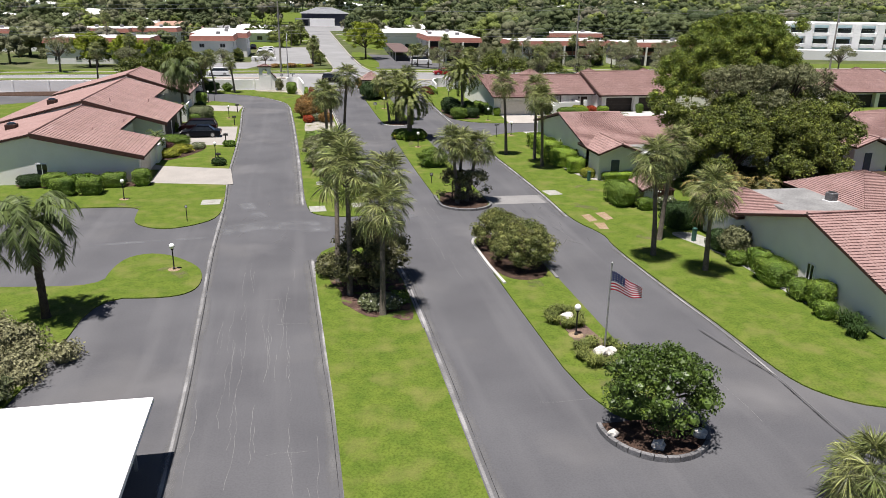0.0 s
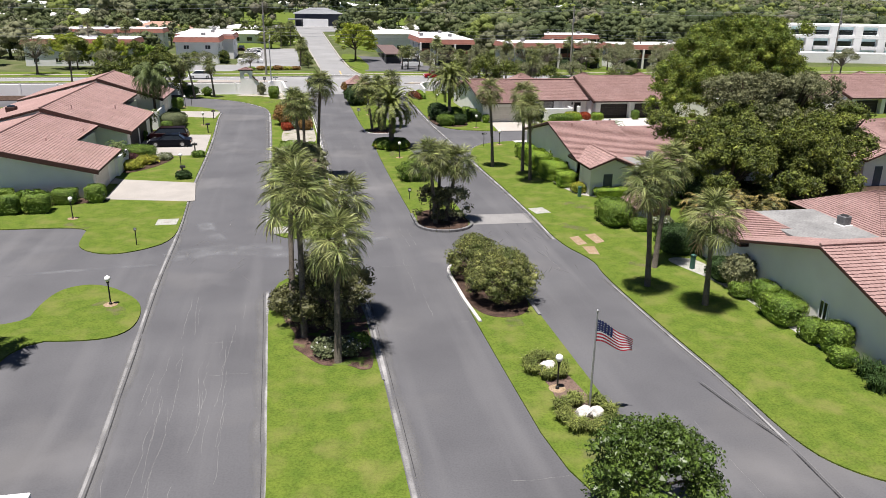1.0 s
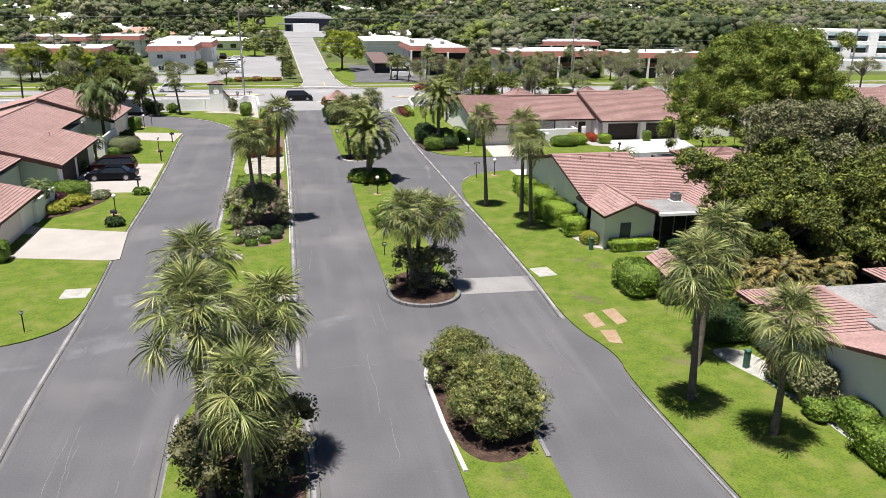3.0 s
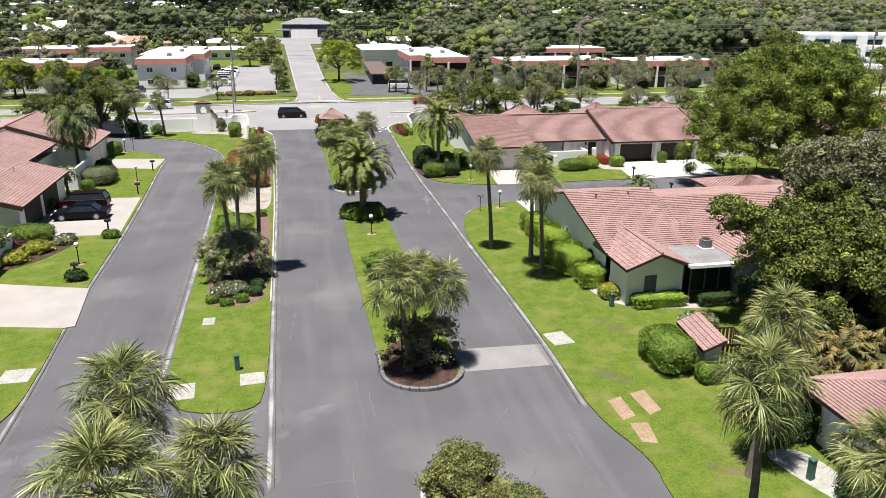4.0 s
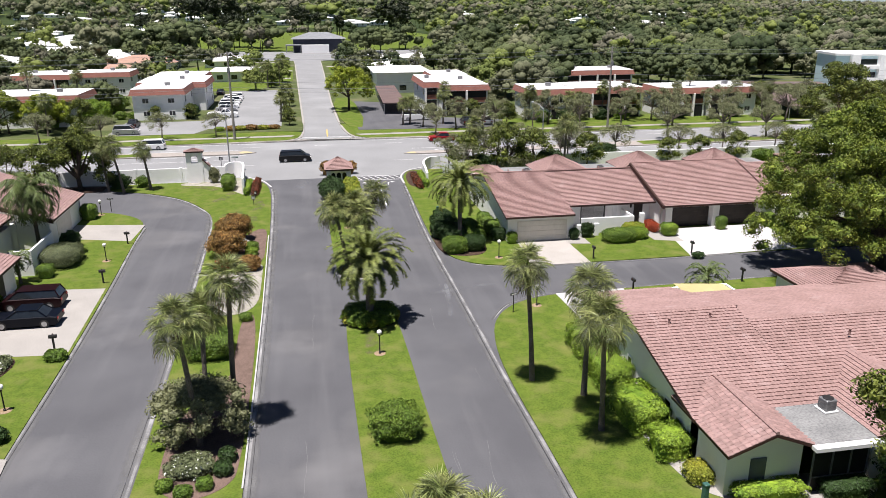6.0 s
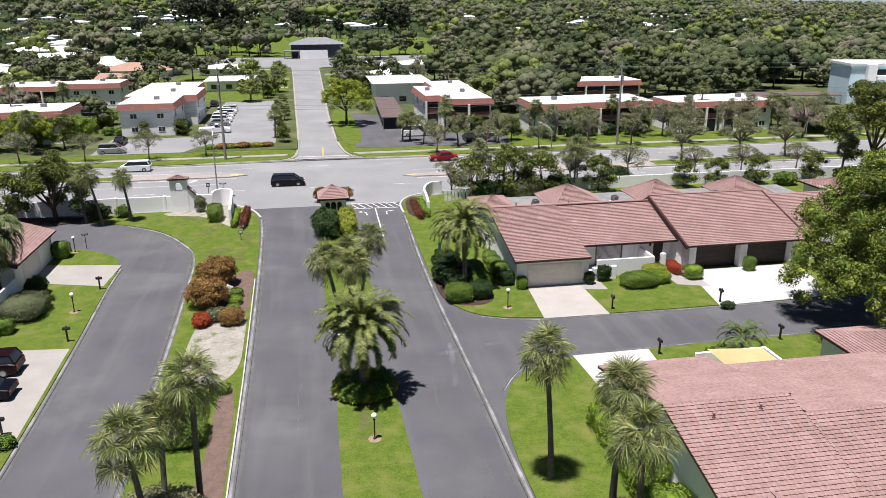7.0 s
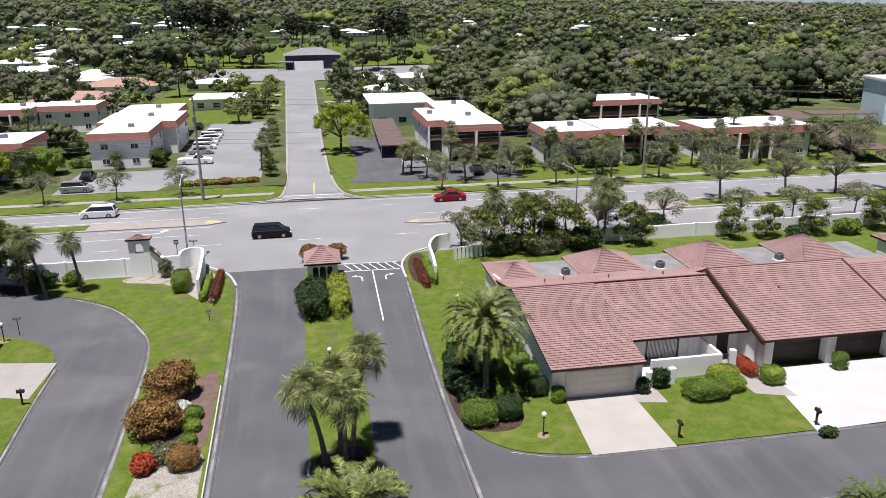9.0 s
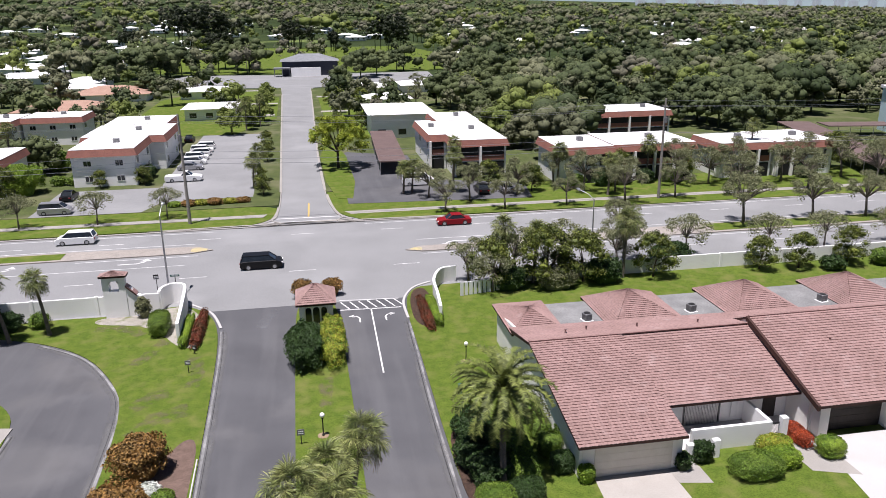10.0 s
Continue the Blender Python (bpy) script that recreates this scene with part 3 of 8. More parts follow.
def ridge_cap(parent, a, b, r=0.1, n=None):
    """Overlapping half-round ridge tiles along a line."""
    a, b = Vector(a), Vector(b)
    m = Mesh()
    n = n or max(1, round((b - a).length / 0.45))
    for i in range(n):
        p, q = a.lerp(b, i / n), a.lerp(b, (i + 1.12) / n)
        m.tube([p, q], [r, r * 0.88], 6)
    return tagged(part("ridge_tiles", m, M["ridge"], parent), kind="stuff")


def wall_box(name, parent, x0, x1, y0, y1, z1, mat="stucco", z0=0.0, label=""):
    return part(name, Mesh().soft_box(x0, x1, y0, y1, z0, z1, 0.02), M[mat], parent, label)


def gable_wall(parent, axis, at, a0, a1, zs, peak, thick=0.2, mat="stucco"):
    """A wall whose top follows a gable: axis 'x' means the wall stands across x=at and runs along y."""
    pts = [(a0, 0), (a1, 0), (a1, zs[1]), (peak[0], peak[1]), (a0, zs[0])]
    m = Mesh()
    v = []
    for d in (0, thick):
        v += [(at + d, a, z) if axis == "x" else (a, at + d, z) for a, z in pts]
    f = [(0, 1, 2, 3, 4), (9, 8, 7, 6, 5)] + [(i, (i + 1) % 5, 5 + (i + 1) % 5, 5 + i) for i in range(5)]
    return part("wall", m.add(v, f), M[mat], parent)


def panel_door(parent, x0, x1, y, z0, z1, mat, rows=4, face=-1, axis="y", name="garage_door"):
    """A sectional door in a wall that faces -y or +x."""
    m = Mesh()
    h = (z1 - z0) / rows
    for i in range(rows):
        a, b = z0 + i * h + 0.005, z0 + (i + 1) * h - 0.005
        if axis == "y":
            m.soft_box(x0, x1, y - 0.05, y + 0.06, a, b, 0.01)
        else:
            m.soft_box(y - 0.06, y + 0.05, x0, x1, a, b, 0.01)
    return part(name, m, M[mat], parent)


def glazed(parent, x0, x1, y, z0, z1, axis="y", face=-1, bars=1, frame_mat="white_paint", name="window"):
    """A framed window on a wall: axis is the wall's normal."""
    o = 0.03 * face
    w = 0.06
    d0, d1 = sorted((y, y + 2 * o))
    place = (lambda a, d, c: (a, d, c)) if axis == "y" else (lambda a, d, c: (d, a, c))
    ring = [(x0, z0), (x1, z0), (x1, z1), (x0, z1), (x0 + w, z0 + w), (x1 - w, z0 + w), (x1 - w, z1 - w), (x0 + w, z1 - w)]
    m = Mesh().add([place(a, d, c) for d in (d0, d1) for a, c in ring],
                   [(i, (i + 1) % 4, 4 + (i + 1) % 4, 4 + i) for i in range(4)] + [(12 + i, 12 + (i + 1) % 4, 8 + (i + 1) % 4, 8 + i) for i in range(4)]
                   + [(i, 8 + i, 8 + (i + 1) % 4, (i + 1) % 4) for i in range(4)] + [(4 + i, 4 + (i + 1) % 4, 12 + (i + 1) % 4, 12 + i) for i in range(4)])
    fr = part(name, m, M[frame_mat], parent)

    def put(nm, mat, a0, a1, e0, e1, c0, c1, label=""):
        e0, e1 = min(e0, e1), max(e0, e1)
        part(nm, Mesh().box(a0, a1, e0, e1, c0, c1) if axis == "y" else Mesh().box(e0, e1, a0, a1, c0, c1), mat, fr, label)
    for i in range(bars):
        x = x0 + (x1 - x0 - w) * (i + 1) / (bars + 1)
        put("mullion", M[frame_mat], x, x + w, y, y + 2 * o, z0 + w, z1 - w)
    put("pane", M["glass"], x0 + 0.02, x1 - 0.02, y, y + o, z0 + 0.02, z1 - 0.02, "dark reflecting glass")
    return fr


M["slate_door"] = material("slate_blue_door", (0.1, 0.11, 0.14), (0.08, 0.09, 0.115), 0.6, 2, 20, 0.2)
M["glass"] = material("dark_glass", (0.02, 0.025, 0.03), (0.015, 0.018, 0.02), 0.06, 3, 20, 0.2, spec=0.6)


def ac_unit(at, turn=0.0):
    t = thing("air_conditioner", at, "grey rooftop air conditioner with a round fan grille", "air conditioner", "rooftop air conditioners", turn)
    part("curb", Mesh().soft_box(-0.42, 0.42, -0.42, 0.42, 0.0, 0.06, 0.01), M["white_paint"], t)
    b = Mesh()
    b.soft_box(-0.32, 0.32, -0.32, 0.32, 0.06, 0.66, 0.04)
    for k in range(9):
        for s in (-0.325, 0.325):
            b.box(-0.28 + k * 0.065, -0.265 + k * 0.065, s - 0.01, s + 0.01, 0.12, 0.6)
            b.box(s - 0.01, s + 0.01, -0.28 + k * 0.065, -0.265 + k * 0.065, 0.12, 0.6)
    part("casing", b, M["grey_metal"], t)
    part("fan_grille", Mesh().lathe([(0.28, 0.66), (0.28, 0.69), (0.23, 0.7), (0.1, 0.71)], 14), M["black_paint"], t)
    return t


def hip(parent, x0, x1, y0, y1, z0, apex, course=0.28, tile=0.27, segs=2):
    """A pyramid of tiles over a pavilion; apex may be a point or a short ridge along y."""
    a = Vector(apex)
    c = [Vector((x0, y0, z0)), Vector((x1, y0, z0)), Vector((x1, y1, z0)), Vector((x0, y1, z0))]
    r = roof(parent, [(c[i], c[(i + 1) % 4], a, a) for i in range(4)], course=course, tile=tile, segs=segs)
    return r


# house row north of the side lane
def house_north():
    h = thing("house", (0, 0, 0), "cream stucco row house with pink terracotta tile roofs and garages", "house", "row houses")
    RY, RZ, BZ = 124.2, 4.85, 3.0
    # unit one: garage wing and entrance wing
    wall_box("wall", h, 21.7, 28.4, 114.2, 124, 2.78)
    wall_box("wall", h, 28.4, 39.0, 118.8, 124, 2.8, "stucco_w")
    gable_wall(h, "x", 21.5, 114.2, 135.2, (2.75, 2.9), (124.2, 4.6))
    roof(h, [((21.1, 113.3, 2.86), (28.25, 113.3, 2.86), (28.25, RY, RZ + 0.1), (21.1, RY, RZ + 0.1))])
    roof(h, [((28.3, 117.3, 2.66), (39.0, 117.3, 2.66), (39.0, RY, RZ), (26.2, RY, RZ))])
    panel_door(h, 22.5, 27.7, 114.2, 0.05, 2.2, "garage_c")
    # shallow north slope behind the ridge, then flat roofs with tiled pavilions
    roof(h, [((60.9, 128.4, 3.75), (21.1, 129.6, 3.75), (21.1, RY, RZ + 0.06), (60.9, RY, RZ + 0.06))])
    roof(h, [((21.1, 129.2, 3.7), (21.1, 124.3, RZ), (22.2, 124.6, RZ), (22.2, 129.2, 3.7))], name="rake")
    wall_box("wall", h, 21.9, 60.6, 124, 135.2, 2.95)
    part("flat_roof", Mesh().soft_box(21.6, 60.9, 127.8, 135.5, 2.96, 3.12, 0.03), M["flat_roof"], h, "grey membrane flat roof with stains")
    for x0, x1, y0, y1, az, ax in ((21.3, 25.8, 129.6, 136.2, 4.2, 23.6), (29.6, 36.4, 128.6, 136.4, 5.15, 32.4), (40.5, 47.2, 128.6, 136.4, 5.2, 43.3), (51.2, 57.8, 128.6, 136.4, 5.2, 53.5)):
        hip(h, x0, x1, y0, y1, 3.16, (ax, 132.6, az))
    ridge_cap(h, (21.1, RY, RZ + 0.2), (38.6, RY, RZ + 0.16))
    # entrance court of unit one
    wall_box("court_wall", h, 29.8, 35.6, 115.6, 115.85, 1.7, "stucco_w", label="white rendered courtyard wall")
    wall_box("court_wall", h, 35.4, 35.65, 115.85, 118.8, 1.7, "stucco_w")
    wall_box("wall", h, 28.4, 28.6, 115.6, 118.8, 2.7, "stucco_w")
    glazed(h, 30.8, 33.6, 118.8, 0.1, 2.3, bars=1, frame_mat="grey_metal")
    panel_door(h, 36.9, 37.9, 118.8, 0.05, 2.1, "garage", 1, name="front_door")
    wall_box("gate_post", h, 36.2, 36.65, 115.4, 115.85, 2.0, "stucco_w")
    gate = Mesh()
    for k in range(9):
        gate.tube([(35.7 + k * 0.06, 115.7, 0.15), (35.7 + k * 0.06, 115.7, 1.6)], 0.012, 5)
    gate.box(35.68, 36.2, 115.68, 115.72, 1.5, 1.54)
    part("gate", gate, M["black_paint"], h, "black iron garden gate")
    # unit two, a step higher, with two dark garage doors
    wall_box("wall", h, 38.95, 61, 116.4, 124, 2.75)
    Z2 = RZ + 0.55
    roof(h, [((38.7, 115.2, 2.68), (51.6, 115.2, 2.68), (51.6, RY + 0.2, Z2), (38.7, RY + 0.2, Z2))])
    roof(h, [((51.6, 117.4, 2.68), (61.3, 117.4, 2.68), (61.3, RY, RZ + 0.2), (51.6, RY, RZ + 0.2))])
    roof(h, [((51.6, 126.6, 4.3), (38.7, 126.6, 4.3), (38.7, RY + 0.2, Z2), (51.6, RY + 0.2, Z2))])
    for x in (38.75, 51.45):
        m = Mesh()
        m.add([(x + d, y, z) for d in (0, 0.15) for y, z in ((116.4, 0), (126.4, 0), (126.4, 4.2), (RY + 0.2, Z2 - 0.16), (116.4, 2.85))],
              [(0, 1, 2, 3, 4), (9, 8, 7, 6, 5), (3, 4, 9, 8), (0, 4, 9, 5), (2, 3, 8, 7)])
        part("step_wall", m, M["stucco"], h)
    for x in (38.5, 51.55):
        m = Mesh()
        m.add([(x + d, y, z) for d in (0.0, 0.2) for y, z in ((115.15, 2.4), (RY + 0.2, Z2 - 0.32), (RY + 0.2, Z2 + 0.08), (115.15, 2.78))], [(0, 1, 2, 3), (7, 6, 5, 4)] + [(i, 4 + i, 4 + (i + 1) % 4, (i + 1) % 4) for i in range(4)])
        part("rake_board", m, M["fascia"], h, "dark brown timber board along the roof's rake")
    for k in range(22):
        part("blind_slat", Mesh().box(30.9 + k * 0.115, 30.98 + k * 0.115, 118.7, 118.735, 0.15, 2.25), M["metal"], h, "grey vertical blind slat")
    for x, y in ((29.3, 118.76), (36.5, 118.76)):
        part("wall_lantern", Mesh().lathe([(0.03, 1.75), (0.1, 1.8), (0.12, 2.05), (0.04, 2.15)], 8, (x, y - 0.08, 0)), M["black_paint"], h, "black wall lantern")
    part("window_box", Mesh().box(34.4, 34.9, 118.7, 118.74, 0.4, 2.2), M["white_paint"], h, "white shuttered door leaf")
    part("gate_pillar", Mesh().soft_box(29.0, 29.5, 114.5, 114.9, 0, 1.35, 0.04), M["stucco_w"], h, "low white rendered gate pillar")
    part("gate_pillar", Mesh().soft_box(30.9, 31.4, 114.7, 115.1, 0, 1.35, 0.04), M["stucco_w"], h)
    part("patio", Mesh().box(28.7, 38.9, 115.9, 118.8, 0.0, 0.1), M["white_concrete"], h, "pale concrete patio floor")
    ridge_cap(h, (38.7, RY + 0.2, Z2 + 0.08), (51.6, RY + 0.2, Z2 + 0.08))
    for x0, x1 in ((39.9, 44.4), (45.4, 49.9)):
        panel_door(h, x0, x1, 116.35, 0.05, 2.15, "garage", 4)
    for x in (39.1, 44.5, 50.0):
        wall_box("pillar", h, x, x + 0.75, 115.6, 116.6, 2.5)
    return h


def roof_vents(parent_at):
    for p in parent_at:
        t = thing("roof_vent", p, "small terracotta-coloured roof vent pipe", "roof vent", "roof vents")
        part("pipe", Mesh().lathe([(0.07, -0.1), (0.07, 0.25), (0.1, 0.27), (0.1, 0.32), (0.02, 0.36)], 8), M["ridge"], t)


north = house_north()
copy_thing(north, Matrix.Translation((43.5, 0.6, 0)))
for p in ((28.3, 131.3, 3.12), (37.8, 131.4, 3.12), (50.3, 131.3, 3.12)):
    ac_unit(p, 12)
roof_vents([(24.6, 126.2, 4.55), (30.5, 126.4, 4.5), (43.5, 121.2, 4.4), (35.4, 126, 4.55), (26.5, 126.8, 4.4)])


def house_east(pieces=True):
    h = thing("house", (0, 0, 0), "cream stucco house with tiled gable roof and a screened porch", "house", "row houses")
    RY, RZ = 83.9, 5.0
    gable_wall(h, "x", 21.5, 75.2, 92.4, (2.75, 2.75), (RY, 4.75))
    wall_box("wall", h, 21.7, 28.4, 76.0, 92.2, 2.75)
    wall_box("wall", h, 28.4, 46, 76.0, 90.9, 2.7)
    roof(h, [((21.0, 74.9, 2.86), (28.2, 74.9, 2.86), (28.2, RY, RZ), (21.0, RY, RZ))])
    roof(h, [((28.2, 74.9, 2.86), (46.4, 74.9, 2.86), (46.4, RY - 1.5, RZ - 0.357), (28.2, RY - 1.5, RZ - 0.357))])
    roof(h, [((28.4, 92.8, 2.8), (21.0, 92.8, 2.8), (21.0, RY, RZ), (28.4, RY, RZ))])
    roof(h, [((46.4, 91.4, 2.8), (28.4, 91.4, 2.8), (28.4, RY - 1.5, RZ - 0.357), (46.4, RY - 1.5, RZ - 0.357))])
    hip(h, 38.4, 47.0, 89.4, 95.6, 2.6, (42.7, 92.5, 3.5))
    wall_box("wall", h, 38.8, 46.6, 91.0, 95.2, 2.5, "stucco_w")
    # low wing beyond the porch
    roof(h, [((29.0, 79.4, 2.9), (29.0, 71.8, 2.9), (32.7, 71.8, 3.9), (32.7, 79.4, 3.9))])
    roof(h, [((36.4, 71.8, 2.9), (36.4, 79.4, 2.9), (32.7, 79.4, 3.9), (32.7, 71.8, 3.9))])
    gable_wall(h, "y", 72.4, 29.4, 36.0, (2.75, 2.75), (32.7, 3.65))
    wall_box("wall", h, 29.4, 36.0, 72.6, 76.0, 2.75)
    ridge_cap(h, (21.0, RY, RZ), (28.3, RY, RZ), 0.08)
    ridge_cap(h, (28.3, RY - 1.5, RZ - 0.357), (46.3, RY - 1.5, RZ - 0.357), 0.08)
    # low gabled wing towards the south
    gable_wall(h, "y", 72.4, 21.5, 25.5, (2.6, 2.6), (23.5, 3.45))
    wall_box("wall", h, 21.5, 25.5, 72.6, 76, 2.6)
    (tiled_roof if pieces else roof)(h, [((21.1, 77.6, 2.78), (21.1, 71.7, 2.78), (23.5, 71.7, 3.72), (23.5, 77.6, 3.72)), ((25.9, 71.7, 2.78), (25.9, 77.6, 2.78), (23.5, 77.6, 3.72), (23.5, 71.7, 3.72))])
    ridge_cap(h, (23.5, 71.7, 3.8), (23.5, 77.6, 3.8))
    panel_door(h, 22.75, 23.6, 72.4, 0.08, 2.05, "slate_door", 1, name="side_door")
    # screened porch with a flat roof
    part("porch_roof", Mesh().soft_box(25.5, 28.95, 71.7, 76.0, 2.8, 2.98, 0.03), M["flat_roof"], h, "stained grey flat porch roof")
    part("porch_edge", Mesh().box(25.4, 29.0, 71.3, 71.7, 2.74, 2.94), M["white_paint"], h, "white metal gutter")
    m = Mesh()
    m.box(25.75, 28.8, 71.95, 71.98, 0.1, 2.75)
    m.box(28.77, 28.8, 71.98, 76, 0.1, 2.75)
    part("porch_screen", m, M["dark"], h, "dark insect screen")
    m = Mesh()
    for x in (25.75, 26.8, 27.8, 28.75):
        m.box(x, x + 0.06, 71.88, 71.95, 0, 2.8)
    m.box(25.75, 28.8, 71.88, 71.94, 0.9, 0.95)
    part("porch_frame", m, M["grey_metal"], h)
    glazed(h, 78.2, 79.0, 21.5, 0.7, 2.0, "x", -1, 0)
    glazed(h, 83.5, 84.2, 21.5, 0.8, 2.1, "x", -1, 0)
    panel_door(h, 22.4, 27.0, 92.45, 0.05, 2.2, "garage_c")
    # courtyard to the north with a shade sail
    wall_box("court_wall", h, 29.4, 34.8, 95.6, 95.8, 1.6, "stucco_w")
    wall_box("court_wall", h, 34.6, 34.8, 92.2, 95.6, 1.6, "stucco_w")
    return h


east = house_east()
neighbour = house_east(False)
neighbour.matrix_basis = Matrix.Translation((28.2, 0, 0))
ac_unit((28.15, 74.5, 3.0), 5)
m = Mesh()
g = [[(29.8 + u * 4.2, 92.0 + v * 3.0, 2.2 - 0.5 * math.sin(u * math.pi) * math.sin(v * math.pi) * 0.6 - 0.3 * u) for u in np.linspace(0, 1, 9)] for v in np.linspace(0, 1, 7)]
m.add([p for r in g for p in r] + [(p[0], p[1], p[2] - 0.015) for r in g for p in r], [(r * 9 + c, r * 9 + c + 1, r * 9 + c + 10, r * 9 + c + 9) for r in range(6) for c in range(8)])
sail = solid("shade_sail", m, material("sail_cloth", (0.62, 0.52, 0.26), (0.56, 0.47, 0.23), 0.8, 1, 20, 0.1, translucent=0.3), "pale yellow shade sail over a courtyard", "shade sail")
roof_vents([(23.2, 82.6, 4.75), (26.0, 82.9, 4.8), (33.4, 80, 4.4)])


def house_south():
    h = thing("house", (0, 0, 0), "cream stucco house with terracotta tile roofs and a flat roof part", "house", "row houses")
    # gabled wing whose gable end looks over the lane
    PY, PZ = 42.7, 5.0
    gable_wall(h, "x", 23.2, 35.6, 50.2, (2.7, 2.75), (PY, PZ - 0.22))
    wall_box("wall", h, 23.4, 44, 35.8, 50.0, 2.7)
    roof(h, [((22.6, 35.2, 2.72), (46, 35.2, 2.72), (46, PY, PZ), (22.6, PY, PZ))])
    roof(h, [((46, 46.4, 3.95), (26.4, 46.4, 3.95), (26.4, PY, PZ), (46, PY, PZ))])
    roof(h, [((26.4, 50.6, 2.85), (22.6, 50.6, 2.85), (22.6, PY, PZ), (26.4, PY, PZ))])
    ridge_cap(h, (22.6, PY, PZ + 0.1), (46, PY, PZ + 0.1))
    part("flat_roof", Mesh().soft_box(26.3, 44.2, 46.0, 55.6, 2.95, 3.15, 0.03), M["flat_roof"], h, "grey membrane flat roof")
    wall_box("wall", h, 23.4, 44, 50, 55.4, 2.6)
    hip(h, 22.6, 28.0, 49.8, 56.6, 2.75, (25.5, 54.0, 3.75))
    hip(h, 31.6, 41.0, 48.5, 58, 3.0, (35.2, 53.6, 4.9))
    glazed(h, 41.9, 42.6, 23.2, 0.9, 2.0, "x", -1, 1)
    return h


house_south()
ac_unit((31.2, 51.6, 3.15), 10)


def house_west():
    h = thing("house", (0, 0, 0), "cream stucco row house with stepped terracotta tile roofs", "house", "row houses")
    EX, RX = -21.6, -31.2
    units = ((77.2, 95.4, 4.8, 2.5, EX), (95.4, 119.6, 5.35, 2.7, EX - 0.7), (120.4, 131.6, 5.75, 2.95, EX - 1.2))
    wall_box("wall", h, -41, -26.0, 86.4, 95.4, 2.9)
    for k, (y0, y1, rz, ez, ex) in enumerate(units):
        wall_box("wall", h, -41, ex - 0.6, y0 + 0.5, (86.4, 109.4, y1 - 0.2)[k], ez - 0.1)
        gable_wall(h, "y", y0 + 0.4, -41, ex - 0.6, (ez - 0.1, ez - 0.1), (RX, rz - 0.25), 0.25)
        gable_wall(h, "y", y1 - 0.4, -41, ex - 0.6 if k == 2 else -26.4, (ez - 0.1, ez - 0.1 if k == 2 else 3.6), (RX, rz - 0.25), 0.25)
        cut, cx = ((86.8, -25.6), (109.8, -26.0), (131.6, 0))[k]
        cz = ez + (rz - ez) * (ex - cx) / (ex - RX)
        roof(h, [((ex, y0, ez), (ex, cut, ez), (RX, cut, rz), (RX, y0, rz))])
        if cut < y1:
            roof(h, [((cx, cut, cz), (cx, y1, cz), (RX, y1, rz), (RX, cut, rz))])
        roof(h, [((-41.6, y1, ez), (-41.6, y0, ez), (RX, y0, rz), (RX, y1, rz))])
        ridge_cap(h, (RX, y0, rz + 0.09), (RX, y1, rz + 0.09))
        m = Mesh()
        m.add([(x, y0 - 0.12 + d, z) for d in (0.0, 0.14) for x, z in ((ex, ez - 0.3), (ex, ez + 0.1), (RX, rz + 0.1), (RX, rz - 0.36))], [(0, 1, 2, 3), (7, 6, 5, 4)] + [(i, 4 + i, 4 + (i + 1) % 4, (i + 1) % 4) for i in range(4)])
        part("rake_board", m, M["fascia"], h, "dark brown timber board along the roof's rake")
    wall_box("wall", h, -41, -26.4, 109.2, 120.6, 2.9)
    # garage bays and courts on the lane side
    panel_door(h, 97.4, 101.8, -22.92, 0.05, 2.15, "garage", 4, axis="x")
    panel_door(h, 102.6, 107.0, -22.92, 0.05, 2.15, "garage", 4, axis="x")
    panel_door(h, 78.4, 83.0, -22.22, 0.05, 2.15, "garage_c", 4, axis="x")
    panel_door(h, 123, 127.6, -23.42, 0.05, 2.2, "garage_c", 4, axis="x")
    wall_box("court_wall", h, -24.4, -21.9, 85.8, 86.05, 1.8, "stucco_w")
    wall_box("court_wall", h, -22.1, -21.9, 86.05, 91, 1.8, "stucco_w")
    wall_box("court_wall", h, -24.2, -22.4, 112.4, 112.65, 2.4, "stucco_w")
    wall_box("court_wall", h, -22.6, -22.4, 112.65, 118.5, 2.4, "stucco_w")
    glazed(h, -31.2, -30.2, 77.6, 0.9, 2.0, "y", -1, 1)
    return h


house_west()
for p in ((-35.6, 86, 4.1), (-36.5, 103, 4.3)):
    t = thing("skylight", p, "small square roof skylight box", "skylight", "skylights")
    part("curb", Mesh().soft_box(-0.5, 0.5, -0.5, 0.5, -0.4, 0.25, 0.03), M["fascia"], t)
    part("dome", Mesh().lathe([(0.45, 0.25), (0.4, 0.36), (0.2, 0.42)], 10), M["glass"], t)
roof_vents([(-27.5, 84, 3.95), (-26, 91, 3.6), (-29, 99, 4.9), (-25.8, 105, 3.95), (-28.4, 124, 4.6)])


# carport by the parking court
def carport():
    t = thing("carport", (-16.9, 19.0, 0), "carport with a flat white metal roof on posts", "carport")
    part("roof", Mesh().soft_box(-9, 3.9, -10, 11.6, 2.55, 2.75, 0.02), M["white_roof"], t, "bright white flat roof")
    for x in (-8, -2.5, 3.1):
        for y in (-9, -2.4, 4.3, 11.0):
            part("post", Mesh().soft_box(x - 0.06, x + 0.06, y - 0.06, y + 0.06, 0, 2.56, 0.01), M["metal"], t)
    return t


carport()


